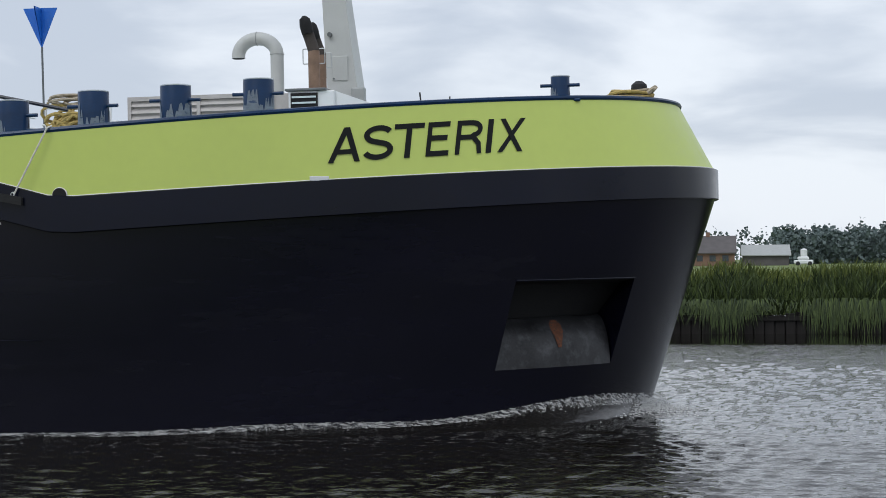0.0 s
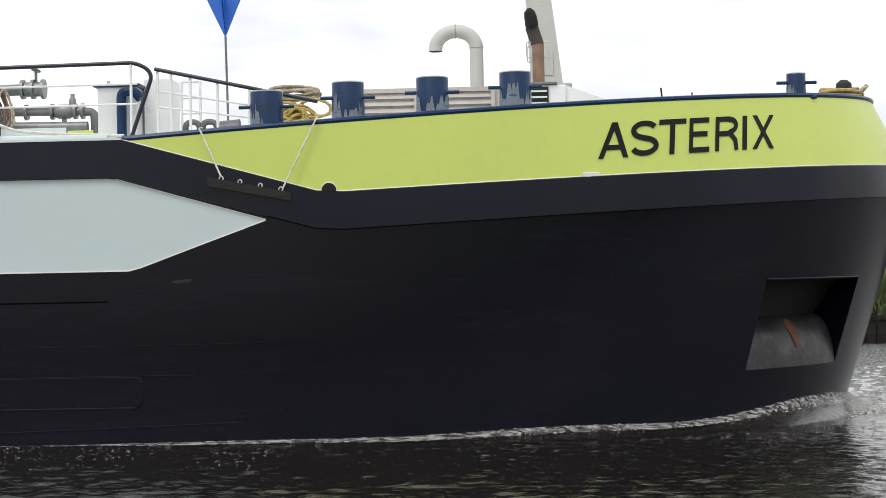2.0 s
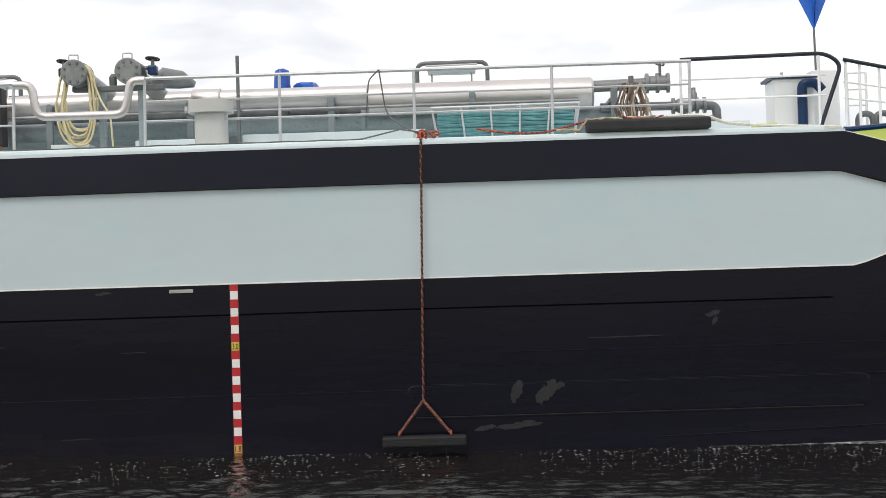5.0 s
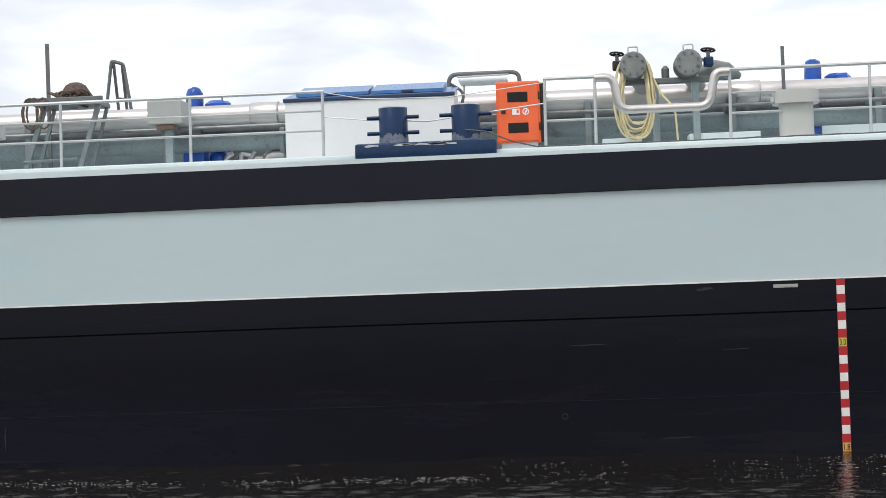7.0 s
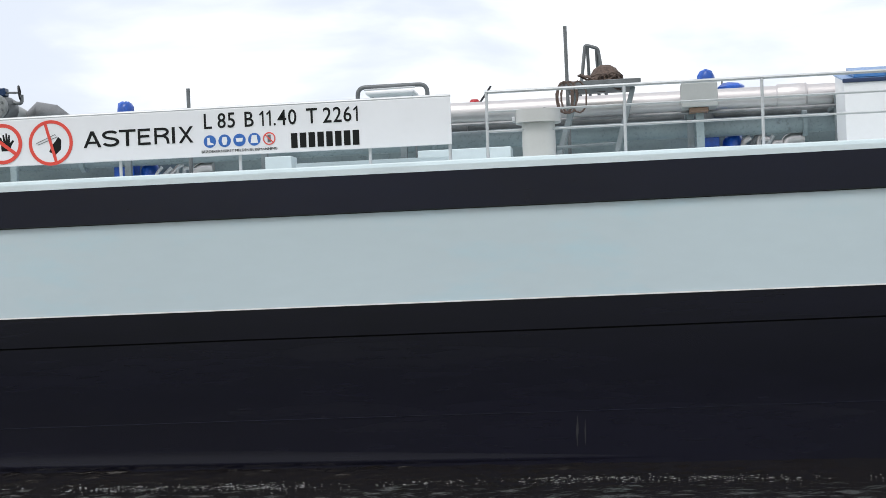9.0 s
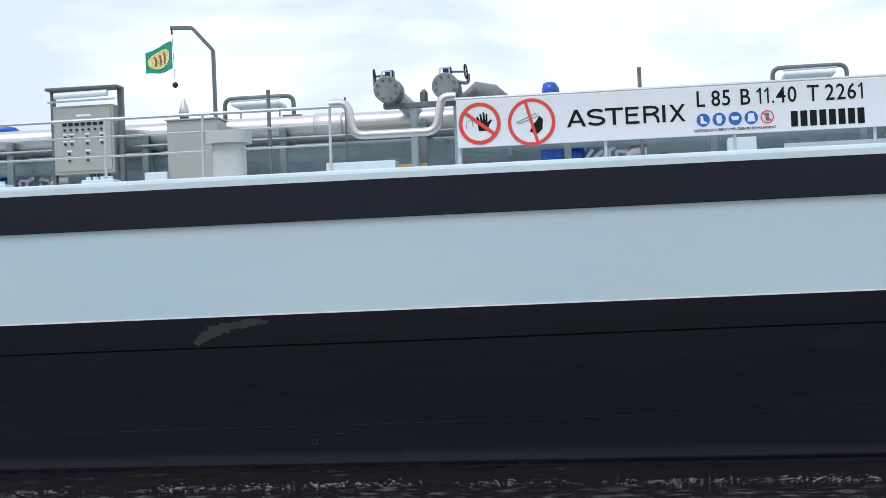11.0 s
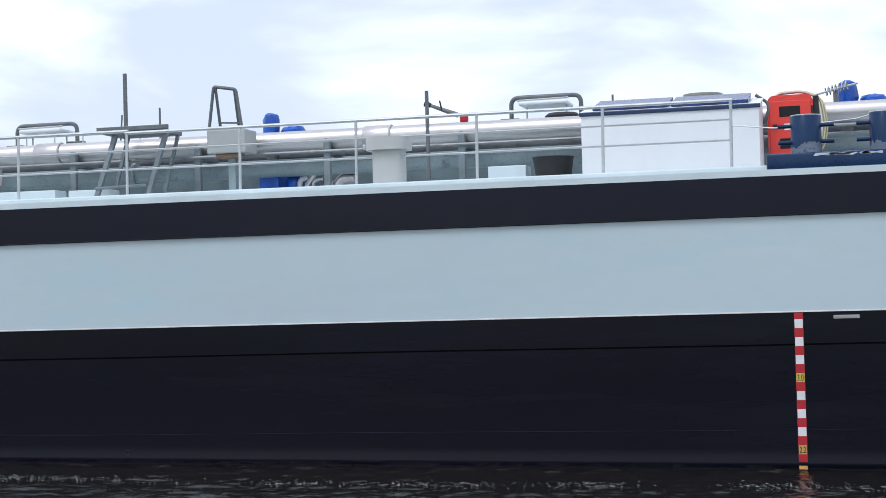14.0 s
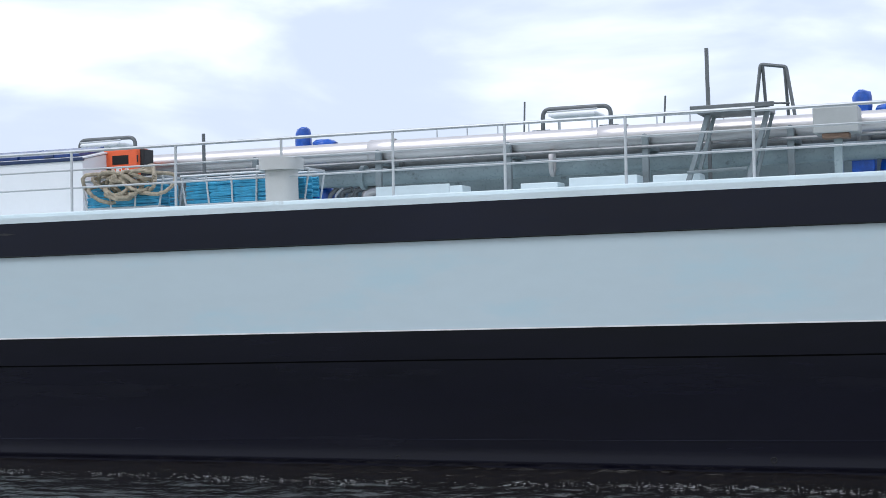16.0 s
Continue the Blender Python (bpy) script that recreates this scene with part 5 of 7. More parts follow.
    part("pressure_gauge", lathe(xs[0] + 0.42, ydisc + 0.4, 6.34, [(0.05, 0), (0.05, 0.12), (0.02, 0.16)], 12), M_DGREY, m)
    cov = solid("valve_cover", tube([(xs[1] + 0.18, ydisc + 0.75, 6.42), (xs[1] + 0.32, ydisc + 0.75, 6.47), (xs[1] + 0.55, ydisc + 0.8, 6.44), (xs[1] + 0.72, ydisc + 0.85, 6.38)], [0.06, 0.14, 0.12, 0.04], 12), M_PIPEGREY,
                (xs[1] + 0.4, ydisc + 0.75, 6.2), "grey canvas cover tied over a valve", "cover", "canvas valve covers", smooth=True)


build_manifold((-2.19, -1.5), True)
build_manifold((-18.12, -17.38), False)


def build_hose_coil():
    rnd = random.Random(3)
    c = thing("hose_coil", (-2.18, 1.45, 5.6), "cream hose hung in long loops over a valve", "hose")
    for k in range(11):
        w, low = rnd.uniform(0.15, 0.25), rnd.uniform(5.55, 5.8)
        y = 1.68 + rnd.uniform(-0.03, 0.06)
        dx = rnd.uniform(-0.05, 0.05)
        path = []
        for j in range(25):
            a = 2 * math.pi * j / 24
            z = (6.60 + low) / 2 + (6.60 - low) / 2 * math.cos(a)
            path.append((-2.18 + dx + w * math.copysign(abs(math.sin(a)) ** 0.7, math.sin(a)) * (0.9 if math.cos(a) > 0 else 1.0), y + 0.03 * math.cos(a * 2), z))
        part("loop", tube(path, 0.0135, 6), M_HOSEY, c, smooth=True)
    part("loose_end", tube(rounded([(-2.0, 1.7, 6.45), (-1.85, 1.6, 6.1), (-1.7, 1.42, 5.9), (-1.68, 1.42, 5.5)], 0.1), 0.013, 6), M_HOSEY, c, smooth=True)


build_hose_coil()


def build_blue_valve(x, side=1, y=3.25):
    """A tall valve drive wrapped in blue sheeting."""
    v = thing("covered_valve_drive", (x, y, DECK), "valve drive wrapped in bright blue sheeting", "valve", "blue covered valve drives")

    def lump(cx, cy, r, z0, z1, dome):
        rnd = random.Random(int(abs(cx) * 10))
        prof = [(r, 0), (r * 1.06, (z1 - z0) * 0.4), (r, (z1 - z0) * 0.75), (r * 0.8, (z1 - z0) * 0.92), (r * 0.35, z1 - z0)] if dome else [(r, 0), (r, z1 - z0)]
        g = lathe(cx, cy, z0, prof, 14)
        return [(p[0] + rnd.gauss(0, r * 0.06), p[1] + rnd.gauss(0, r * 0.06), p[2] + rnd.gauss(0, r * 0.03)) for p in g[0]], g[1]
    part("hood", lump(x, y, 0.115, 6.3, 6.66, True), M_TARP, v, "blue sheet hood", smooth=True)
    part("side_hood", lump(x + side * 0.33, y, 0.17, 6.27, 6.46, True), M_TARP, v, smooth=True)
    part("column", lump(x, y, 0.09, 5.9, 6.32, False), M_DGREY, v, smooth=True)
    part("lower_cover", box(x - 0.15, x + 0.14, y - 0.16, y + 0.16, DECK, 5.83, 0.02), M_TARP, v)
    part("side_cover", lump(x + side * 0.33, y, 0.13, 5.45, 5.78, True), M_TARP, v, smooth=True)
    f = thing("deck_fitting", (x + side * 0.65, y - 0.1, DECK), "small tangle of steel pipe fittings", "fitting", "pipe fittings by the valves")
    rnd = random.Random(int(abs(x) * 7) + 1)
    for k in range(5):
        a = x + side * (0.45 + 0.1 * k)
        part("stub", tube(rounded([(a, y - 0.15, DECK), (a, y - 0.15, 5.58 + rnd.uniform(0, 0.14)), (a + rnd.uniform(0.08, 0.16), y - 0.15, 5.66 + rnd.uniform(-0.05, 0.1))], 0.04), rnd.uniform(0.02, 0.04), 8), rnd.choice([M_STEEL, M_DGREY, M_GALV]), f, smooth=True)
    part("elbow", tube(rounded([(x + side * 1.0, y - 0.1, DECK), (x + side * 1.0, y - 0.1, 5.68), (x + side * 1.25, y - 0.1, 5.68)], 0.14, 6), 0.075, 12), M_STEEL, f, smooth=True)


for bx, sd in ((0.28, 1), (-8.15, 1), (-16.15, 1), (-24.08, 1), (-32.0, 1), (-39.92, 1)):
    build_blue_valve(bx, sd)


def build_hatch(x0, x1, y=4.6):
    h = thing("tank_hatch", ((x0 + x1) / 2, y, 5.88), "tank hatch with bent grey guard bar and white lid", "hatch", "tank hatches on the trunk deck")
    xm = (x0 + x1) / 2
    part("guard_bar", tube(rounded([(x0, y, 5.88), (x0, y, 6.84), (x1, y, 6.84), (x1, y, 5.88)], 0.12, 6), 0.032, 10), M_DGREY, h, "bent grey guard bar", smooth=True)
    part("lid", box(xm - 0.36, xm + 0.34, y - 0.25, y + 0.35, 6.70, 6.755, 0.02), M_WHITE, h, "white hatch lid")
    part("hinge", rod((xm - 0.38, y - 0.2, 6.775), (xm + 0.36, y - 0.2, 6.785), 0.013, 6), M_GALV, h)
    part("coaming", lathe(xm, y + 0.1, 5.88, [(0.32, 0), (0.32, 0.58)], 18), M_PALE, h, smooth=True)
    for dx in (-0.3, 0.28):
        part("lid_post", rod((xm + dx, y + 0.1, 5.88), (xm + dx, y + 0.1, 6.71), 0.014, 6), M_GALV, h)
    part("foot", box(x1 - 0.16, x1 + 0.12, y - 0.06, y + 0.06, 6.5, 6.56, 0.01), M_DGREY, h)
    part("foot", box(x0 - 0.16, x0 + 0.12, y - 0.06, y + 0.06, 6.5, 6.54, 0.01), M_DGREY, h)
    part("base", box(xm - 0.7, xm + 0.7, y - 0.5, y + 0.9, 5.88, 6.0), M_PALE, h)


for hx in (2.61, -4.2, -12.58, -20.45, -28.3, -36.18, -44.0):
    build_hatch(hx - 0.51, hx + 0.51)

# low trunk deck along the middle, under the hatches
trunk = solid("trunk_deck", box(-62, 4.6, 3.7, 7.7, DECK, 5.88, 0.02), M_TEALPIPE, (-28, 5.7, DECK), "low grey-green trunk deck down the middle of the ship", "deck house")


def build_upright(x, y, z1, w=0.022, square=False, lean=0.0, z0=DECK):
    g = box(x - w, x + w, y - w, y + w, z0, z1, 0.004) if square else rod((x, y, z0), (x + lean, y, z1), w, 8)
    solid("upright_post", g, M_DGREY, (x, y, z0), "plain grey steel upright", "post", "uprights on deck")


build_upright(-0.22, 2.45, 6.75, 0.024)
build_upright(-9.97, 2.5, 7.24, 0.023, True)
build_upright(-33.86, 2.45, 7.24, 0.023, True)
build_upright(-19.78, 2.2, 6.64, 0.026)
build_upright(-14.96, 2.2, 6.66, 0.026)
build_upright(-18.8, 2.4, 6.51, 0.014)
build_upright(-29.48, 2.3, 6.73, 0.026)
build_upright(-41.05, 2.3, 6.55, 0.026)
build_upright(-12.0, 2.6, 6.42, 0.013)
build_upright(-27.25, 4.0, 6.74, 0.015, z0=5.88)
build_upright(-34.9, 4.4, 6.9, 0.014, lean=0.08, z0=5.88)
build_upright(-36.95, 4.4, 6.95, 0.014, lean=0.05, z0=5.88)
build_upright(-34.2, 4.4, 6.98, 0.016, z0=5.88)
build_upright(-7.9, 3.9, 6.6, 0.012, z0=5.88)


def build_ladder(x0, x1, y=5.0, ztop=7.33):
    l = thing("ladder_rail", ((x0 + x1) / 2, y, 5.88), "tall grey handrail frame of a deck ladder", "handrail", "ladder handrails on the trunk")
    part("front_frame", tube(rounded([(x0 - 0.2, y, 5.88), (x0, y, ztop), (x1, y, ztop - 0.06), (x1 + 0.2, y, 5.88)], 0.04), 0.026, 8), M_DGREY, l, smooth=True)
    part("inner_bar", rod((x0 + 0.05, y + 0.35, 5.88), (x0 + 0.03, y, ztop - 0.02), 0.024, 8), M_DGREY, l)
    part("inner_bar", rod((x1 + 0.0, y + 0.35, 5.88), (x1 - 0.02, y, ztop - 0.08), 0.024, 8), M_DGREY, l)
    part("cross_bar", rod((x0 + 0.04, y + 0.1, 6.78), (x1 + 0.02, y + 0.1, 6.76), 0.014, 6), M_DGREY, l)


build_ladder(-9.78, -9.6)
build_ladder(-33.56, -33.2)


def build_stand(x0, x1, pile):
    s = thing("work_platform", ((x0 + x1) / 2, 2.0, DECK), "grey steel trestle platform over the pipes", "platform", "trestle platforms")
    part("top", box(x0 + 0.1, x1 - 0.1, 1.75, 2.4, 6.32, 6.38, 0.01), M_DGREY, s)
    part("lip", box(x0 + 0.02, x1 - 0.02, 1.72, 1.76, 6.36, 6.42, 0.008), M_DGREY, s)
    for a, b in ((x0 - 0.1, x0 + 0.22), (x1 - 0.42, x1 - 0.12)):
        part("leg", tube([(a, 1.8, DECK), (b, 1.9, 6.33)], 0.042, 4), M_SUPPORT, s)
        part("leg", tube([(a, 2.35, DECK), (b, 2.3, 6.33)], 0.03, 4), M_SUPPORT, s)
    part("brace", rod((x0 - 0.05, 1.8, 5.6), (x1 - 0.38, 1.8, 5.62), 0.02, 6), M_SUPPORT, s)
    if pile:
        rnd = random.Random(9)
        p = thing("rope_heap", ((x0 + x1) / 2, 1.95, 6.38), "heap of brown rope flung over the platform", "rope")
        for k in range(12):
            cx, cz = (x0 + x1) / 2 + rnd.gauss(0, 0.12), 6.40 + abs(rnd.gauss(0, 0.06))
            R = rnd.uniform(0.08, 0.2)
            part("turn", tube([(cx + R * math.cos(a) * rnd.uniform(0.9, 1.1), 1.95 + 0.2 * math.sin(a), cz + R * 0.5 * math.sin(a + k) * rnd.uniform(0.9, 1.1)) for a in np.linspace(0, 6.3, 15)], 0.015, 5), M_ROPEBR, p)
        for k in range(8):
            cx = x0 + 0.02 + rnd.uniform(0, 0.28)
            part("hanging_turn", tube([(cx + 0.1 * math.sin(a) + rnd.uniform(-0.01, 0.01), 1.72, 6.22 + 0.2 * math.cos(a)) for a in np.linspace(0, 6.3, 15)], 0.012, 5), M_ROPEBR, p)
        q = solid("pump_case", lathe((x0 + x1) / 2 + 0.06, 2.05, 6.38, [(0.25, 0), (0.23, 0.08), (0.14, 0.22), (0.07, 0.26)], 8), M_ROPEBR, ((x0 + x1) / 2, 2.05, 6.38), "brown canvas-covered pump on the platform", "pump")


build_stand(-10.05, -9.0, True)
build_stand(-33.98, -32.9, False)


def build_junction_box(x0, x1, z0, z1, y=2.05):
    j = thing("junction_box", ((x0 + x1) / 2, y, DECK), "grey steel junction box on a post", "box", "junction boxes")
    part("case", box(x0, x1, y, y + 0.45, z0, z1, 0.015), M_GREY, j)
    part("gland_plate", box(x0 + 0.1, x1 - 0.12, y + 0.06, y + 0.3, z0 - 0.06, z0, 0.01), M_RUST, j, "rust-red gland plate")
    part("post", box((x0 + x1) / 2 - 0.05, (x0 + x1) / 2 + 0.05, y + 0.2, y + 0.3, DECK, z0 - 0.05), M_TEALPIPE, j)


build_junction_box(-8.52, -8.06, 6.05, 6.36)
build_junction_box(-32.5, -31.95, 6.02, 6.34)


def build_control_cabinet():
    c = thing("control_cabinet", (-22.26, 2.2, DECK), "beige-grey control cabinet with rows of switches", "cabinet")
    x0, x1, y = -22.68, -21.86, 2.15
    part("body", box(x0, x1, y, y + 0.35, 5.66, 6.57, 0.012), M_CABINET, c)
    door = part("door", box(x0 + 0.03, x1 - 0.03, y - 0.015, y + 0.0, 5.70, 6.53, 0.006), M_CABINET, c)
    for k in range(7):
        x = x0 + 0.13 + k * 0.083
        part("meter", box(x, x + 0.06, y - 0.028, y - 0.014, 6.30, 6.355, 0.004), M_HOLE, door, "small dark meter")
        part("knob", rod((x + 0.03, y - 0.04, 6.245), (x + 0.03, y - 0.014, 6.245), 0.016, 8), M_DARK, door)
    for r, zz in enumerate((6.15, 6.06, 5.93, 5.84)):
        for k in ((0, 0.09, 0.3, 0.5) if r < 2 else (0.05, 0.3)):
            x = x0 + 0.13 + k
            part("label_strip", box(x, x + 0.07, y - 0.018, y - 0.014, zz + 0.03, zz + 0.05), M_WHITE, door)
            part("knob", rod((x + 0.035, y - 0.04, zz), (x + 0.035, y - 0.014, zz), 0.017, 8), M_DARK, door)
    part("name_strip", box(x0 + 0.32, x0 + 0.52, y - 0.018, y - 0.014, 6.42, 6.45), M_WHITE, door)
    part("frame_post", box(x1 + 0.03, x1 + 0.10, y + 0.1, y + 0.2, DECK, 6.80, 0.01), M_DGREY, c)
    part("frame_post", box(x0 - 0.07, x0 - 0.02, y + 0.1, y + 0.2, DECK, 6.80, 0.01), M_DGREY, c)
    part("frame_head", box(x0 - 0.07, x1 + 0.1, y - 0.1, y + 0.2, 6.77, 6.81, 0.01), M_DGREY, c)
    part("tube_lamp", rod((x0 + 0.05, y - 0.06, 6.70), (x1 - 0.05, y - 0.06, 6.71), 0.045, 10), M_WHITE, c, "white tube lamp housing", smooth=True)
    part("lamp_rod", rod((x0 - 0.05, y - 0.06, 6.62), (x1 + 0.05, y - 0.06, 6.63), 0.012, 6), M_GALV, c)
    for k in range(6):
        x = x0 + 0.45 + k * 0.05
        part("cable", tube(rounded([(x, y + 0.15, 5.67), (x - 0.02, y + 0.12, 5.58), (x - 0.3, y + 0.15, 5.5), (x - 0.4, y + 0.2, 5.31)], 0.06), 0.013, 6), M_DARK, c)
    g = thing("steel_cabinet", (-20.76, 2.0, DECK), "plain grey steel cabinet with a metal cone on top", "cabinet")
    part("body", box(-21.1, -20.42, 2.0, 2.5, 5.50, 6.28, 0.012), M_CABINET, g)
    part("plinth", box(-21.05, -20.47, 2.05, 2.45, DECK, 5.502), M_GREY, g)
    part("lid", box(-21.12, -20.4, 1.97, 2.53, 6.28, 6.3, 0.006), M_CABINET, g)
    part("cone_base", lathe(-20.9, 2.15, 6.30, [(0.06, 0), (0.06, 0.04)], 14), M_DARK, g)
    part("cone", lathe(-20.9, 2.15, 6.34, [(0.05, 0), (0.07, 0.05), (0.055, 0.13), (0.012, 0.24)], 14), M_STEEL, g, "bright metal cone", smooth=True)


build_control_cabinet()


def build_flag():
    d = thing("flag_davit", (-20.83, 3.53, DECK), "grey bent davit post with a halyard and black ball", "davit")
    part("post", tube(rounded([(-20.83, 3.53, DECK), (-20.83, 3.53, 7.40), (-21.12, 3.53, 7.735), (-21.43, 3.53, 7.75)], 0.03, 3), 0.034, 4), M_DGREY, d)
    part("hook", rod((-21.41, 3.53, 7.75), (-21.41, 3.53, 7.66), 0.014, 6), M_DARK, d)
    part("halyard", rod((-21.41, 3.53, 7.68), (-21.39, 3.53, 6.93), 0.0035, 4), M_DARK, d)
    ball = bmesh.new()
    bmesh.ops.create_icosphere(ball, subdivisions=2, radius=0.042, matrix=Matrix.Translation((-21.39, 3.53, 6.95)))
    part("ball", from_bm(ball), M_DARK, d, "small black ball", smooth=True)
    f = thing("signal_flag", (-21.42, 3.53, 7.35), "green flag with a yellow emblem, blowing from a halyard", "flag")

    def wave(u, v, off=0.0):
        """u along the flag away from the halyard, v down it."""
        x = -21.42 - 0.40 * u
        y = 3.53 + 0.05 * math.sin(u * 5.5) * u + off
        z = 7.57 - 0.14 * u - v * (0.40 - 0.09 * u) + 0.015 * math.sin(u * 6 + v * 2)
        return x, y, z
    n, m = 12, 8
    V = [wave(i / n, j / m) for j in range(m + 1) for i in range(n + 1)] + [wave(i / n, j / m, 0.004) for j in range(m + 1) for i in range(n + 1)]
    k = (n + 1) * (m + 1)
    F = []
    for j in range(m):
        for i in range(n):
            a = j * (n + 1) + i
            F += [(a, a + 1, a + n + 2, a + n + 1), (a + k, a + n + 1 + k, a + n + 2 + k, a + 1 + k)]
    part("cloth", (V, F), M_FLAGG, f, smooth=True)
    rows_ = []
    for r in (0.0, 0.5, 1.0):
        rows_.append([wave(0.5 + 0.40 * r * math.copysign(abs(math.cos(a)) ** 0.8, math.cos(a)), 0.5 + 0.34 * r * math.sin(a), -0.005) for a in np.linspace(0, 2 * math.pi, 21)])
    part("emblem", loft(rows_), M_FLAGY, f, "yellow oval emblem")
    for q in range(3):
        u0 = 0.32 + 0.16 * q
        pts = [wave(u0 + 0.03 * math.sin(v * 9), v, -0.012) for v in np.linspace(0.3, 0.68, 8)]
        part("emblem_stroke", tube(pts, 0.011, 5), M_RUST, f)
    return f


flag = build_flag()


# ---- banner with signs ----
def build_banner():
    y = 0.52
    b = thing("name_banner", (-14.2, y, 5.6), "long white banner board with ship name and warning signs", "sign")
    part("panel", box(-17.14, -11.3, y, y + 0.035, 5.605, 6.175, 0.006), M_SIGN, b)
    part("frame_bar", rod((-17.16, y + 0.03, 6.19), (-11.3, y + 0.03, 6.19), 0.021, 8), M_GALV, b, smooth=True)
    for x in (-17.13, -15.4, -13.9, -12.3, -11.33):
        part("post", rod((x, y + 0.06, DECK), (x, y + 0.06, 6.18), 0.02, 8), M_GALV, b)

    def write(text, x0, x1, z0, h, mat, bold, name):
        def glyph(ch):
            if ch == "1":
                g = join(ribbon([(0.27, 0.0), (0.27, 1.0)], 0.12, -0.002, 0.002), ribbon([(0.02, 0.74), (0.27, 0.93)], 0.11, -0.0027, 0.002))
                return g[0], g[1], 0.4
            return lettering(ch, bold, 0.002)
        made = [None if ch == " " else glyph(ch) for ch in text]
        wide = [0.3 if g is None else (g[2] * (0.16 if ch == "." else 1.0) + 0.14) for g, ch in zip(made, text)]
        k, at = (x1 - x0) / sum(wide), 0.0
        for g, ch, adv in zip(made, text, wide):
            if g:
                hh = h * 0.16 if ch == "." else h
                kk = k * (0.16 if ch == "." else 1.0)
                part(name, put(g[:2], lambda a, q, c: (x0 + at * k + a * kk, y - 0.003 + q, z0 + c * hh)), mat, b)
            at += adv
    for ch, at, wide in NAME_LETTERS:
        wx, x = wide * 0.587, -15.84 + at * 0.587
        v, f, w = capital(ch, 0.002, 0.15)
        part("letter", put((v, f), lambda a, q, c: (x + a * wx / w, y - 0.003 + q, 5.785 + c * 0.2)), M_TEXT, b)
    write("L 85  B 11.40  T 2261", -14.32, -12.39, 5.94, 0.185, M_TEXT, 0.008, "character")
    write("BEZOEKERS EERST MELDEN BIJ BEMANNING", -14.36, -13.42, 5.648, 0.03, M_TEXT, 0.0, "small_letter")
    for k in range(8):
        x = -13.25 + 0.108 * k
        part("number_bar", box(x, x + 0.078, y - 0.005, y + 0.001, 5.655, 5.835), M_TEXT, b)
    s = part("sign_disc", disc(-16.87, 5.885, 0.245, y - 0.005, y), M_SIGN, b)
    part("sign_ring", disc(-16.87, 5.885, 0.25, y - 0.009, y - 0.003, 32, 0.205), M_SIGNRED, s, "red ring")
    hand = [(-0.055, -0.09), (0.05, -0.09), (0.075, -0.02), (0.11, 0.03), (0.09, 0.045), (0.055, 0.01), (0.055, 0.11), (0.035, 0.112), (0.03, 0.03), (0.02, 0.13), (0.0, 0.132), (-0.002, 0.03), (-0.02, 0.115),
            (-0.04, 0.11), (-0.03, 0.02), (-0.06, 0.085), (-0.078, 0.075), (-0.06, -0.03)]
    part("sign_shape", plate([(-16.83 + a, 5.885 + q) for a, q in hand], y - 0.007, y - 0.004), M_TEXT, s, "black open palm shape")
    part("sign_outline", tube([(-17.03, y - 0.006, 5.83), (-17.02, y - 0.006, 5.92), (-16.96, y - 0.006, 5.93), (-16.95, y - 0.006, 5.85)], 0.004, 4), M_DGREY, s)

    def bar(cx, cz, r, slope, parent, w):
        d = Vector((math.cos(slope), 0, math.sin(slope)))
        n_ = Vector((-math.sin(slope), 0, math.cos(slope)))
        pts = [d * r + n_ * w, d * -r + n_ * w, d * -r - n_ * w, d * r - n_ * w]
        part("sign_bar", plate([(cx + p.x, cz + p.z) for p in pts], y - 0.011, y - 0.006), M_SIGNRED, parent, "red cross bar")
    bar(-16.87, 5.885, 0.22, radians(-38), s, 0.021)
    t = part("sign_disc", disc(-16.255, 5.87, 0.275, y - 0.005, y), M_SIGN, b)
    part("sign_ring", disc(-16.255, 5.87, 0.28, y - 0.009, y - 0.003, 36, 0.24), M_SIGNRED, t, "red ring")
    part("sign_shape", plate([(-16.28, 5.76), (-16.2, 5.72), (-16.13, 5.78), (-16.12, 5.9), (-16.16, 5.94), (-16.2, 5.88), (-16.24, 5.84)], y - 0.007, y - 0.004), M_TEXT, t, "plain black shape")
    part("sign_outline", tube([(-16.44, y - 0.006, 5.87), (-16.2, y - 0.006, 5.97), (-16.17, y - 0.006, 5.94), (-16.42, y - 0.006, 5.85)], 0.005, 4), M_DGREY, t)
    bar(-16.255, 5.87, 0.26, radians(-75), t, 0.018)
    for k in range(5):
        x = -14.255 + 0.184 * k
        if k < 4:
            q = part("small_sign", disc(x, 5.785, 0.077, y - 0.005, y), M_SIGNBLUE, b, "round blue instruction sign")
            shape = [[(-0.03, 0.045), (0.0, 0.045), (0.005, -0.01), (0.045, -0.03), (0.045, -0.045), (-0.03, -0.045)], [(-0.035, 0.0), (-0.025, 0.045), (0.025, 0.045), (0.035, 0.0), (0.02, -0.05), (-0.02, -0.05)],
                     [(-0.045, 0.025), (0.045, 0.025), (0.035, -0.02), (-0.035, -0.02)], [(-0.03, 0.05), (0.03, 0.05), (0.045, -0.045), (-0.045, -0.045)]][k]
            part("sign_shape", plate([(x + a, 5.785 + c) for a, c in shape], y - 0.008, y - 0.004), M_SIGN, q)
        else:
            q = part("small_sign", disc(x, 5.785, 0.077, y - 0.006, y, 24, 0.064), M_SIGNRED, b, "round red-edged prohibition sign")
            part("sign_shape", plate([(x - 0.02, 5.74), (x + 0.02, 5.74), (x + 0.02, 5.83), (x - 0.02, 5.83)], y - 0.006, y - 0.003), M_DGREY, q)
            bar(x, 5.785, 0.066, radians(-45), q, 0.006)


build_banner()


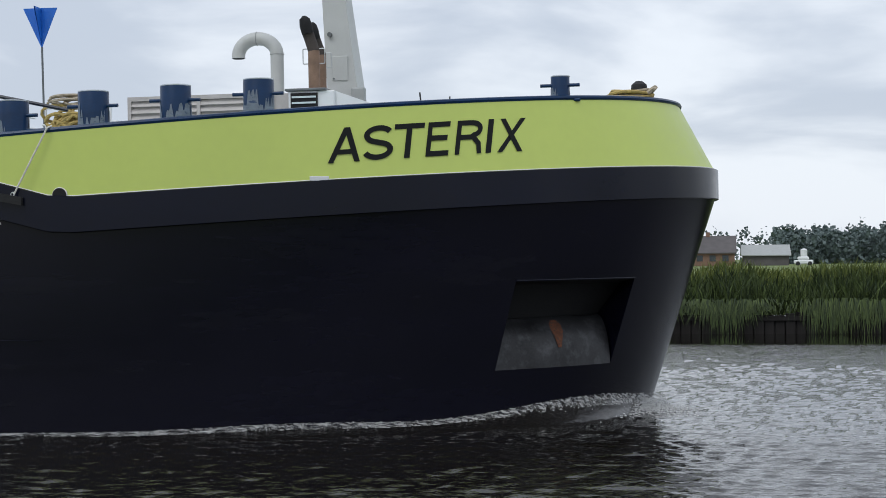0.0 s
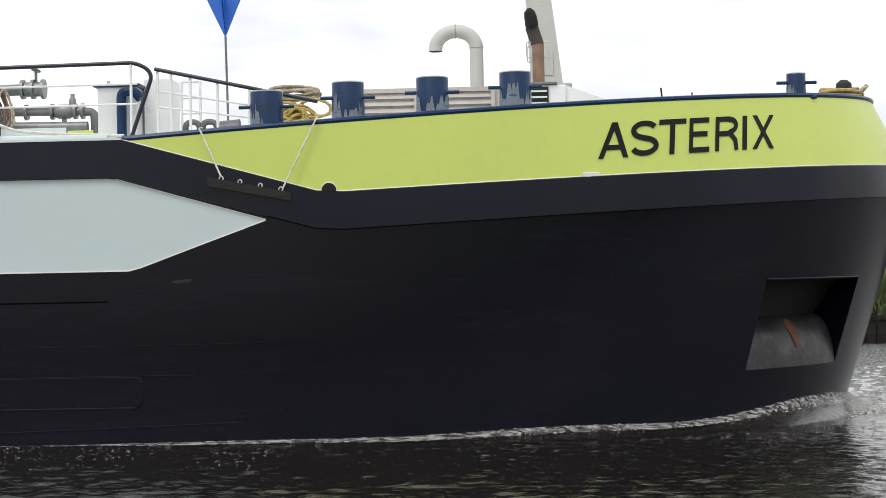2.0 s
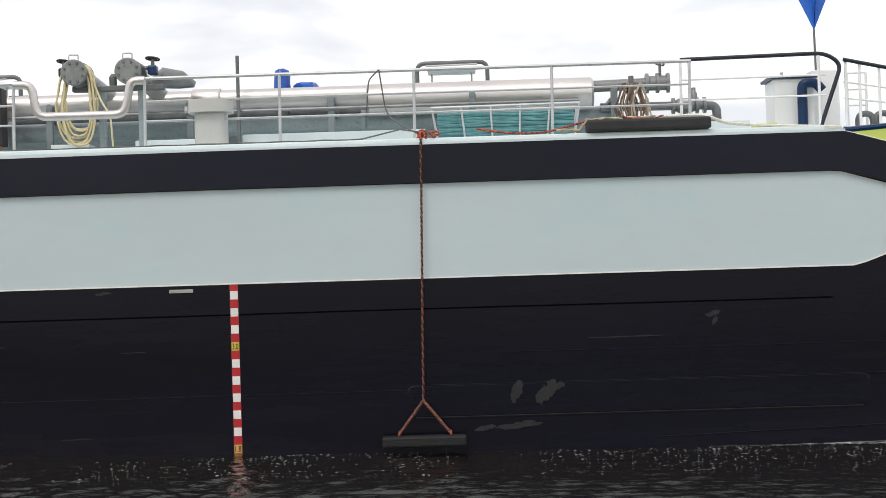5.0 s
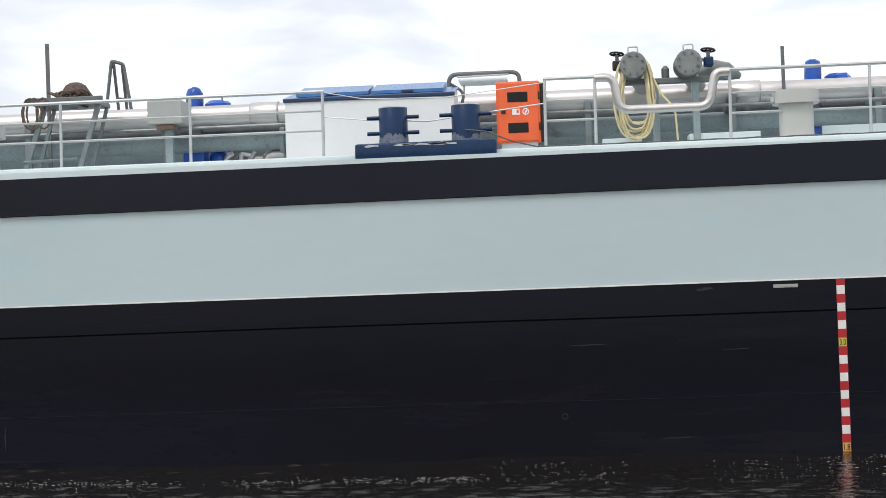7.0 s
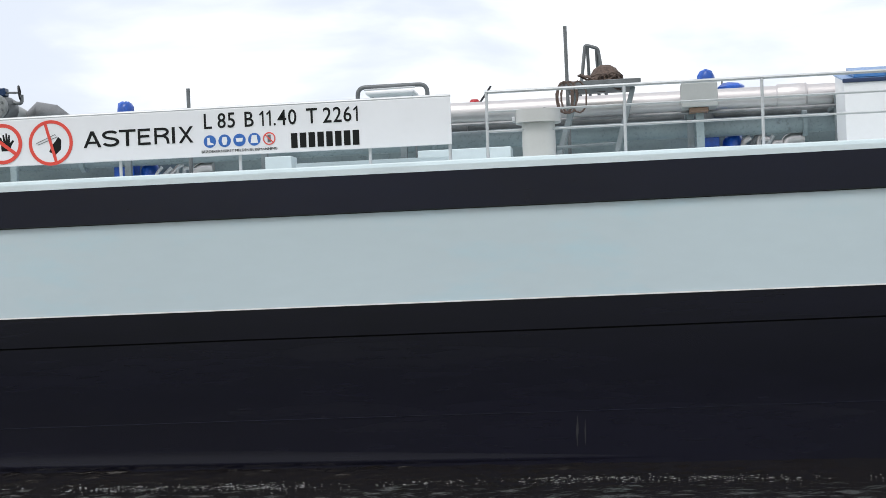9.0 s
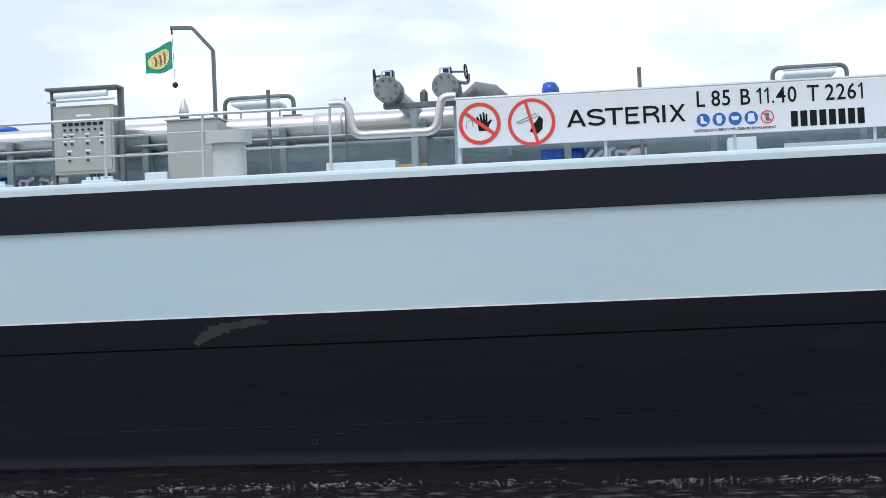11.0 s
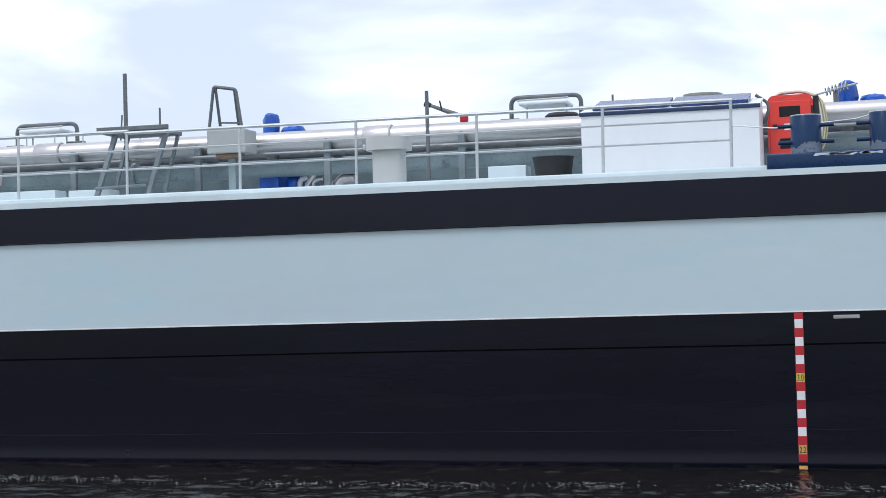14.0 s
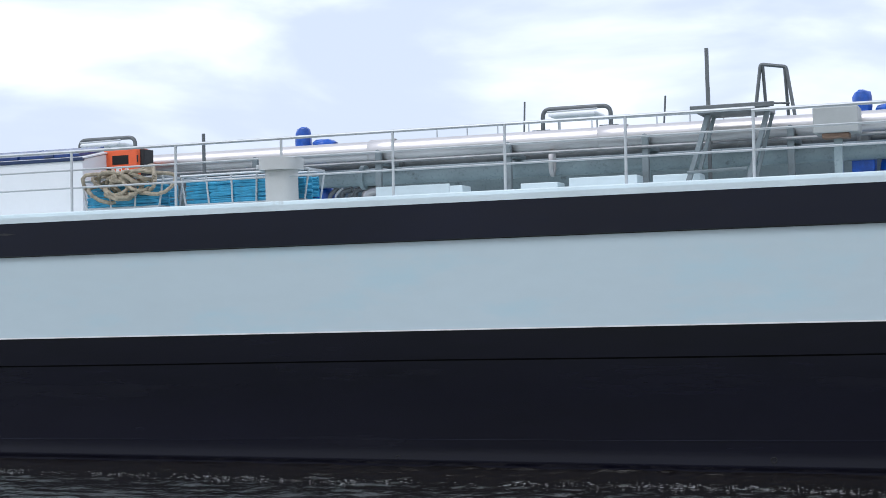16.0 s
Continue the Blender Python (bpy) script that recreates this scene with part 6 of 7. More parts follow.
# ---- ropes, baskets, fenders ----
def wander(x0, x1, y, z, amp, rnd, n=14):
    return [(x0 + (x1 - x0) * i / n, y + rnd.gauss(0, amp), z + rnd.gauss(0, amp)) for i in range(n + 1)]


def build_basket(x0, x1, y0, y1, mat, label, ropes=0):
    rnd = random.Random(int(abs(x0) * 10))
    z0, z1 = 5.45, 5.84
    b = thing("hose_basket", ((x0 + x1) / 2, (y0 + y1) / 2, DECK), label, "basket", "hose baskets on deck")
    loop = [(x0, y0, z1), (x1, y0, z1 + 0.01), (x1, y1, z1 + 0.01), (x0, y1, z1), (x0, y0, z1)]
    part("rim", tube(loop, 0.017, 8), M_GALV, b)
    part("rim", tube([(x + (0.07 if x == x0 else -0.07), y, z0) for x, y, z in loop], 0.015, 6), M_GALV, b)
    n = max(3, int((x1 - x0) / 0.35))
    for i in range(n + 1):
        x = x0 + (x1 - x0) * i / n
        xb = x0 + 0.07 + (x1 - x0 - 0.14) * i / n
        for y in (y0, y1):
            part("bar", tube([(x, y, z1), (xb, y, z0)], 0.014, 6), M_GALV, b)
    part("foot", box(x0 + 0.1, x1 - 0.1, y0 + 0.1, y1 - 0.1, DECK, z0 + 0.005), M_PALE, b)
    h = thing("coiled_hose", ((x0 + x1) / 2, (y0 + y1) / 2, z0), "long hose heaped in wavy layers in a basket", "hose", "hoses in baskets")
    for k in range(30):
        z = z0 + 0.03 + 0.3 * (k // 3) / 10 + rnd.uniform(-0.01, 0.01)
        y = y0 + 0.03 + (y1 - y0 - 0.06) * (k % 3) / 2
        pts = wander(x0 + 0.07, x1 - 0.07, y, z, 0.007, rnd, 8)
        part("turn", tube(pts, 0.019, 6), mat, h, smooth=True)
    if ropes:
        q = thing("mooring_rope", ((x0 + x1) / 2, y0 + 0.1, z1), "thick beige mooring rope heaped on a basket", "rope")
        for k in range(12):
            cx, cz = (x0 + x1) / 2 + rnd.gauss(0, 0.22), 5.86 + abs(rnd.gauss(0, 0.09)) - 0.16
            R = rnd.uniform(0.15, 0.36)
            part("turn", tube([(cx + R * math.cos(a), y0 - 0.03 + 0.12 * math.sin(a * 2 + k), cz + R * 0.5 * math.sin(a) + 0.03 * math.sin(3 * a + k)) for a in np.linspace(0, 6.3, 19)], 0.027, 7), M_ROPEB, q, smooth=True)


build_basket(2.36, 4.2, 1.15, 1.7, M_HOSET, "galvanised wire basket full of teal hose")
build_basket(-42.15, -40.9, 0.85, 1.4, M_HOSEB, "galvanised wire basket of blue hose and beige rope", 1)
build_basket(-40.72, -38.84, 1.0, 1.5, M_HOSEB, "galvanised wire basket full of blue hose")


def helix(path, r, R, turns, phase):
    out = []
    n = 16 * turns
    path = [Vector(p) for p in path]
    for i in range(n + 1):
        t = i / n * (len(path) - 1)
        k = min(int(t), len(path) - 2)
        p = path[k].lerp(path[k + 1], t - k)
        a = i / 16 * 2 * math.pi + phase
        out.append(p + Vector((R * math.cos(a), R * math.sin(a), 0)))
    return tube(out, r, 5)


def build_hanging_fender():
    f = thing("hanging_fender", (2.2, -0.2, 1.8), "black beam fender hung on an orange and black rope", "fender")
    part("beam", box(1.7, 2.68, -0.28, -0.07, 1.78, 1.91, 0.025), M_FENDER, f, "black timber beam")
    top, knot = (2.25, -0.085, 5.36), (2.19, -0.12, 2.31)
    part("rope", helix([(2.25, 0.12, 5.39), top, knot], 0.009, 0.008, 60, 0), M_ROPEO, f, "orange rope")
    part("rope_strand", helix([(2.25, 0.12, 5.39), top, knot], 0.009, 0.008, 60, math.pi), M_DARK, f, "black rope strand")
    for x in (1.9, 2.5):
        part("sling", helix([knot, (x, -0.18, 1.93)], 0.012, 0.01, 8, 0), M_ROPEO, f)
        part("sling_strand", helix([knot, (x, -0.18, 1.93)], 0.012, 0.01, 8, math.pi), M_ROPEBR, f)
        part("lashing", ring((x, -0.185, 1.93), (1, 0, 0), 0.03, 0.013, 10, 5), M_ROPEO, f)
    rnd = random.Random(2)
    k = thing("rope_knot", (2.3, 0.15, 5.385), "orange rope knotted round the deck edge", "rope")
    for j in range(7):
        part("turn", ring((2.3 + rnd.gauss(0, 0.05), 0.16 + rnd.gauss(0, 0.03), 5.43 + rnd.gauss(0, 0.02)), (rnd.gauss(0, 1), rnd.gauss(0, 1), rnd.gauss(0, 1)), 0.05, 0.014, 14, 5), M_ROPEO, k)
    d = thing("slack_line", (0.5, 0.16, 5.39), "thin dark line lying along the deck edge", "rope")
    part("run", tube([(-4.25, 0.2, 5.64), (-4.0, 0.14, 5.6), (-3.7, 0.1, 5.47)] + [(x, 0.16 + 0.01 * math.sin(x * 9), 5.398 + 0.004 * math.sin(x * 13)) for x in np.arange(-3.4, 1.7, 0.15)] + [(2.0, 0.16, 5.5), (2.25, 0.16, 5.46)], 0.009, 5), M_ROPEG, d)
    part("riser", tube(rounded([(2.2, 0.18, 5.45), (1.95, 0.4, 5.6), (1.82, 0.58, 5.75), (1.75, 0.58, 6.27)], 0.12), 0.009, 5), M_ROPEG, d)
    part("riser", tube(rounded([(1.75, 0.58, 6.27), (1.62, 0.6, 6.15), (1.58, 0.62, 5.7)], 0.06), 0.009, 5), M_ROPEG, d)


build_hanging_fender()


def build_deck_fender():
    rnd = random.Random(12)
    f = solid("beam_fender", box(4.2, 5.66, 0.0, 0.3, 5.388, 5.53, 0.03), M_DARK, (4.9, 0.15, 5.39), "black beam fender lying on the deck edge", "fender")
    r = thing("fender_rope", (4.6, 0.2, 5.53), "orange and beige rope tangled over the fender", "rope")
    for k in range(9):
        x0 = rnd.uniform(3.8, 4.5)
        part("turn", tube([(x0 + 0.09 * i, 0.15 + rnd.gauss(0, 0.05), 5.53 + abs(rnd.gauss(0, 0.02)) - (0.12 if x0 + 0.09 * i < 4.2 else 0)) for i in range(8)], 0.013, 5), rnd.choice([M_ROPEB, M_ROPEB, M_ROPEBR, M_ROPEO]), r)
    part("tail", tube(rounded([(2.9, 0.16, 5.48), (3.3, 0.16, 5.41), (3.7, 0.16, 5.40), (4.3, 0.15, 5.55)], 0.2), 0.014, 5), M_ROPEO, r)
    part("white_line", tube(rounded([(4.4, 0.15, 5.545), (5.2, 0.15, 5.55), (5.6, 0.18, 5.56), (5.85, 0.15, 5.45), (6.4, 0.12, 5.40), (7.2, 0.12, 5.36)], 0.2), 0.02, 6), M_ROPEW, r, smooth=True)
    g = thing("gangway_rope", (4.7, 2.2, 5.5), "brown rope hung in turns over a steel upright", "rope")
    for k in range(15):
        x = 4.95 + rnd.gauss(0, 0.06)
        part("turn", tube([(x + 0.12 * math.sin(a) * rnd.uniform(0.7, 1.2) * (0.4 + 0.5 * (1 - math.cos(a))), 2.3 + 0.05 * math.sin(a), 5.93 + 0.27 * math.cos(a)) for a in np.linspace(0, 6.3, 15)], 0.013, 5), (M_ROPEBR, M_ROPEB, M_ROPEBR, M_RUST)[k % 4], g)
    build_upright(4.97, 2.35, 6.3, 0.035)
    v = thing("deck_valves", (5.6, 2.9, DECK), "row of small grey pipe valves", "valve")
    part("pipe", rod((4.6, 2.9, 5.95), (6.02, 2.9, 5.94), 0.06, 12), M_PIPEGREY, v, smooth=True)
    for x in (5.22, 5.58, 5.9, 6.0):
        part("flange", rod((x - 0.02, 2.9, 5.94), (x + 0.02, 2.9, 5.94), 0.11, 16), M_PIPEGREY, v, smooth=True)
    part("valve_body", tube([(5.6, 2.9, 5.94), (5.66, 2.9, 5.94), (5.82, 2.9, 5.94), (5.88, 2.9, 5.94)], [0.07, 0.1, 0.1, 0.07], 14), M_PIPEGREY, v, smooth=True)
    part("valve_bonnet", lathe(5.86, 2.9, 6.0, [(0.05, 0), (0.05, 0.1), (0.03, 0.13), (0.03, 0.18)], 12), M_PIPEGREY, v, smooth=True)
    for x in (5.0, 5.74):
        part("leg", rod((x, 2.9, DECK), (x, 2.9, 5.9), 0.035, 8), M_PIPEGREY, v)
    part("elbow", tube(rounded([(5.98, 2.9, 5.93), (6.16, 2.9, 5.93), (6.18, 2.9, DECK)], 0.14, 6), 0.06, 12), M_DGREY, v, smooth=True)
    part("lower_pipe", rod((5.1, 2.75, 5.72), (6.1, 2.75, 5.71), 0.075, 12), M_PIPEGREY, v, smooth=True)


build_deck_fender()


def build_bow_gear():
    # board fender on two white lines below the foredeck rail
    b = thing("board_fender", (8.7, -0.05, 4.6), "black board fender hung on two white lines at the bow", "fender")
    def on(x):
        return hull_y(x) - 0.075
    part("board", ([(8.24, on(8.24) - 0.06, 4.83), (9.22, on(9.22) - 0.06, 4.63), (9.22, on(9.22), 4.63), (8.24, on(8.24), 4.83), (8.24, on(8.24) - 0.06, 4.72), (9.22, on(9.22) - 0.06, 4.53), (9.22, on(9.22), 4.53), (8.24, on(8.24), 4.72)],
                   [(0, 1, 2, 3), (4, 7, 6, 5), (0, 4, 5, 1), (1, 5, 6, 2), (2, 6, 7, 3), (3, 7, 4, 0)]), M_FENDER, b)
    for x in (8.4, 8.62, 8.86, 9.1):
        z = 4.83 - (x - 8.24) * 0.2
        part("eye", ring((x, on(x) - 0.035, z + 0.01), (0.3, 1, 0), 0.026, 0.009, 12, 5), M_GALV, b)
    part("line", tube([(8.4, on(8.4) - 0.04, 4.83), (8.13, 0.0, 5.42), (8.15, 0.1, 5.43)], 0.012, 6), M_ROPEW, b)
    part("line", tube([(9.12, on(9.1) - 0.04, 4.67), (9.52, hull_y(9.5) - 0.03, 5.5), (9.52, hull_y(9.5) + 0.1, 5.53)], 0.012, 6), M_ROPEW, b)
    # cabinet by the foredeck break
    c = thing("deck_cupboard", (6.87, 1.3, DECK), "white deck cupboard with dark lid and blue hose arch", "cabinet")
    part("body", box(6.62, 7.12, 1.2, 1.8, DECK, 6.07, 0.012), M_WHITE, c)
    part("lid", box(6.57, 7.17, 1.16, 1.84, 6.07, 6.11, 0.01), M_LIDDARK, c, "dark lid")
    part("latch", lathe(6.74, 1.3, 6.11, [(0.02, 0), (0.02, 0.05)], 8), M_GALV, c)
    part("arch", tube(rounded([(6.95, 1.1, 5.4), (6.95, 1.1, 6.0), (7.12, 1.1, 6.0), (7.2, 1.1, 5.9)], 0.12, 6), 0.062, 12), M_NAVY, c, "navy blue arched pipe", smooth=True)
    w = thing("foredeck_locker", (7.35, 1.6, DECK), "tall white locker behind the steps", "cabinet")
    part("body", box(7.15, 7.5, 1.5, 2.1, DECK, 6.2, 0.012), M_WHITE, w)
    t = thing("mooring_winch", (7.95, 1.5, 5.2), "small dark winch with curved hoops behind the bulwark", "winch")
    part("drum", rod((8.15, 1.45, 5.5), (8.4, 1.45, 5.52), 0.13, 16), M_DGREY, t, smooth=True)
    part("cover", box(8.35, 9.0, 1.5, 1.9, 5.3, 5.52, 0.04), M_PALE, t, "pale low cover")
    for k in range(2):
        part("hoop", tube(rounded([(7.7 + 0.22 * k, 1.4, 5.2), (7.7 + 0.22 * k, 1.4, 5.62), (7.88 + 0.22 * k, 1.4, 5.62), (7.9 + 0.22 * k, 1.4, 5.2)], 0.1, 5), 0.04, 10), M_DGREY, t, smooth=True)
    # blue triangular signal on its mast
    s = thing("signal_triangle", (7.78, 4.18, 5.3), "blue triangular signal board on a thin mast", "signal")
    part("board", plate([(7.49, 7.69), (8.03, 7.685), (7.775, 7.08)], 4.165, 4.18), M_BLUESIGN, s, "blue cone-shaped board")
    part("board", ([(7.76, 3.92, 7.685), (7.76, 4.44, 7.685), (7.775, 4.18, 7.08), (7.775, 3.92, 7.685), (7.775, 4.44, 7.685), (7.78, 4.18, 7.08)], [(0, 1, 2), (3, 5, 4), (0, 3, 4, 1)]), M_BLUESIGN, s)
    part("mast", rod((7.8, 4.18, 5.2), (7.775, 4.18, 7.1), 0.017, 8), M_DGREY, s)
    # yellow rope coil on its rack
    r = thing("rope_rack", (9.3, 2.4, 5.3), "white rack with yellow mooring rope", "rack")
    for z in (5.75, 5.98):
        part("bar", rod((8.5, 2.4, z), (9.6, 2.4, z + 0.02), 0.015, 6), M_WHITE, r)
    for x in (8.55, 9.5):
        part("post", rod((x, 2.4, 5.2), (x, 2.4, 6.0), 0.018, 6), M_WHITE, r)
    rnd = random.Random(6)
    q = thing("yellow_rope", (9.35, 2.3, 5.6), "coil of yellow mooring rope", "rope")
    for k in range(16):
        cx, cz, R = 9.02 + rnd.gauss(0, 0.16), 5.78 + rnd.gauss(0, 0.06), rnd.uniform(0.12, 0.24)
        part("turn", tube([(cx + R * math.cos(a), 2.28 + 0.06 * math.sin(a * 2 + k), cz + R * 0.55 * math.sin(a)) for a in np.linspace(0, 6.3, 17)], 0.022, 6), M_ROPEY, q, smooth=True)
    for k in range(7):
        cx, R = 8.98 + rnd.gauss(0, 0.1), rnd.uniform(0.2, 0.36)
        part("upper_turn", tube([(cx + R * math.cos(a), 2.34 + 0.08 * math.sin(a * 2 + k), 6.02 + 0.012 * k + R * 0.2 * math.sin(a)) for a in np.linspace(0, 6.3, 17)], 0.018, 6), M_ROPEB, q, "beige rope", smooth=True)
    # louvred housing
    h = thing("louvred_housing", (10.6, 3.3, 5.3), "grey louvred engine room vent housing", "vent housing")
    part("body", box(9.55, 11.95, 3.05, 4.0, 5.3, 6.15, 0.012), M_LOUVRE, h)
    part("frame", join(box(9.53, 11.66, 3.0, 3.05, 6.10, 6.16), box(9.53, 9.58, 3.0, 3.05, 5.4, 6.1), box(11.6, 11.66, 3.0, 3.05, 5.4, 6.1), box(10.55, 10.6, 3.0, 3.05, 5.4, 6.1)), M_LOUVRE, h)
    for k in range(7):
        z = 5.45 + 0.095 * k
        part("slat", ([(9.58, 3.0, z), (11.6, 3.0, z), (11.6, 3.045, z + 0.075), (9.58, 3.045, z + 0.075), (9.58, 3.006, z), (11.6, 3.006, z), (11.6, 3.049, z + 0.075), (9.58, 3.049, z + 0.075)],
                      [(0, 1, 2, 3), (4, 7, 6, 5), (0, 4, 5, 1), (1, 5, 6, 2), (2, 6, 7, 3), (3, 7, 4, 0)]), M_LOUVRE, h)
    g = thing("funnel_casing", (12.3, 3.2, 5.3), "white casing with a dark grille under the exhausts", "casing")
    part("body", box(11.96, 12.62, 2.7, 3.9, 5.3, 6.13, 0.02), M_WHITE, g)
    part("lid", box(11.92, 12.5, 2.66, 3.8, 6.13, 6.165, 0.01), M_DGREY, g)
    part("grille_frame", box(12.0, 12.38, 2.67, 2.7, 5.84, 6.1, 0.006), M_HOLE, g)
    for k in range(3):
        part("grille_slat", box(12.02, 12.36, 2.655, 2.67, 5.87 + 0.08 * k, 5.895 + 0.08 * k), M_PALE, g)
    V = [(12.62, 2.75, 5.3), (13.15, 2.75, 5.3), (13.15, 3.8, 5.3), (12.62, 3.8, 5.3), (12.62, 2.75, 6.12), (13.15, 2.75, 5.92), (13.15, 3.8, 5.92), (12.62, 3.8, 6.12)]
    part("sloping_end", (V, [(0, 3, 2, 1), (4, 5, 6, 7), (0, 1, 5, 4), (1, 2, 6, 5), (2, 3, 7, 6), (3, 0, 4, 7)]), M_WHITE, g)
    e = thing("exhaust_pipes", (12.26, 3.2, 6.1), "pair of rusty exhaust pipes with black angled ends", "exhaust")
    for k, (x, y, top) in enumerate(((12.26, 3.02, 7.16), (12.26, 3.5, 7.14))):
        r_ = 0.082 if k == 0 else 0.066
        part("pipe", tube([(x, y, 6.1), (x, y, 6.72)], r_, 16), M_RUST, e, "rust-brown steel pipe", smooth=True)
        part("outlet", tube(rounded([(x, y, 6.715), (x - 0.01, y, 6.76), (x - 0.1, y - 0.01, top - 0.12)], 0.06), r_, 16), M_SOOT, e, "sooty black angled outlet", smooth=True)
        tip_ = x - 0.1
        part("outlet_mouth", tube([(tip_ + 0.03, y - 0.045, top - 0.2), (tip_ + 0.005, y - 0.06, top - 0.08), (tip_ - 0.01, y - 0.06, top), (tip_ - 0.012, y - 0.05, top + 0.04)], [r_ * 1.02, r_ * 1.08, r_ * 0.9, r_ * 0.4], 18), M_HOLE, e, smooth=True)
        for s_ in (-1, 1):
            part("guard", tube(rounded([(x + s_ * r_, y, 6.75), (x + s_ * (r_ + 0.075), y, 6.75), (x + s_ * (r_ + 0.075), y, 6.54), (x + s_ * r_, y, 6.54)], 0.02), 0.008, 5), M_GALV, e)
    m = thing("foremast", (12.4, 4.3, 5.4), "tall tapered pale grey mast", "mast")
    V = [(12.2, 4.15, 6.0), (12.67, 4.15, 6.0), (12.67, 4.75, 6.0), (12.2, 4.75, 6.0), (12.08, 4.2, 8.6), (12.36, 4.2, 8.6), (12.36, 4.6, 8.6), (12.08, 4.6, 8.6)]
    part("tapered_post", (V, [(0, 3, 2, 1), (4, 5, 6, 7), (0, 1, 5, 4), (1, 2, 6, 5), (2, 3, 7, 6), (3, 0, 4, 7)]), M_VENT, m)
    part("foot_bracket", box(12.56, 12.76, 4.05, 4.2, 6.02, 6.3, 0.02), M_GREY, m)
    part("access_plate", box(12.27, 12.5, 4.142, 4.16, 6.42, 6.78, 0.01), M_VENT, m)
    part("bolt", rod((12.24, 4.11, 7.1), (12.24, 4.2, 7.1), 0.035, 10), M_DGREY, m)
    part("bolt", rod((12.29, 4.125, 6.45), (12.29, 4.16, 6.45), 0.015, 8), M_DGREY, m)
    part("base", box(12.0, 12.9, 3.95, 5.0, 5.4, 6.02), M_WHITE, m)
    n = thing("gooseneck_vent", (11.4, 4.29, 5.6), "pale grey gooseneck vent pipe bent over downwards", "vent pipe")
    arc = [(11.105 + 0.295 * math.cos(a), 4.29, 6.86 + 0.245 * math.sin(a)) for a in np.linspace(0, math.pi, 15)]
    part("bend", tube(arc + [(10.81, 4.29, 6.82)], 0.1, 18), M_VENT, n, smooth=True)
    part("riser", rod((11.4, 4.29, 5.4), (11.4, 4.29, 6.86), 0.1, 18), M_VENT, n, smooth=True)
    part("seam", ring((11.1, 4.29, 7.105), (1, 0, 0), 0.1, 0.008, 20, 5), M_GREY, n)
    part("seam", ring((11.4, 4.29, 6.86), (0, 0, 1), 0.1, 0.008, 20, 5), M_GREY, n)
    part("mouth", lathe(10.81, 4.29, 6.815, [(0.09, 0), (0.09, 0.01)], 18), M_HOLE, n)
    # gear on the bow
    a = thing("anchor_gear", (14.0, 3.2, 5.5), "low dark anchor windlass parts above the bulwark", "windlass")
    part("drum", rod((14.0, 2.6, 5.78), (14.4, 2.6, 5.8), 0.09, 14), M_NAVY, a, smooth=True)
    part("lever", rod((13.9, 2.4, 5.6), (13.86, 2.4, 6.02), 0.012, 6), M_DARK, a)
    part("lever", rod((14.25, 2.4, 5.6), (14.27, 2.4, 5.95), 0.01, 6), M_DARK, a)
    part("bar", rod((13.55, 2.3, 5.84), (13.95, 2.3, 5.86), 0.016, 6), M_NAVY, a)
    part("stub", box(13.1, 13.22, 2.0, 2.12, 5.4, 5.82, 0.01), M_NAVY, a)
    part("bed", box(13.0, 14.6, 2.0, 4.2, 5.3, 5.62, 0.02), M_NAVY, a)
    cpl = thing("bow_rope", (16.8, 3.8, 5.95), "pale yellow mooring rope coiled on the bow", "rope")
    for k in range(9):
        R = rnd.uniform(0.2, 0.36)
        part("turn", tube([(16.6 + R * math.cos(t_) + rnd.gauss(0, 0.008), 4.35 + R * 0.8 * math.sin(t_), 6.03 + 0.012 * k + 0.02 * math.sin(t_ * 2 + k)) for t_ in np.linspace(0, 6.3, 21)], 0.024, 6), M_ROPEY if k % 2 else M_ROPEB, cpl, smooth=True)
    part("heap", tube([(16.85, 4.2, 6.08), (16.93, 4.2, 6.14), (16.97, 4.22, 6.17), (16.9, 4.25, 6.1)], 0.035, 6), M_ROPEB, cpl)
    part("deck_pad", box(16.0, 16.75, 4.1, 5.0, 5.5, 6.0, 0.03), M_NAVY, cpl)
    k2 = solid("fairlead_roller", lathe(16.72, 4.6, 6.0, [(0.1, 0), (0.1, 0.1), (0.12, 0.18), (0.11, 0.25), (0.05, 0.3)], 16), M_DARK, (16.72, 4.6, 5.9), "dark rounded fairlead roller on the bow", "fairlead", smooth=True)


build_bow_gear()


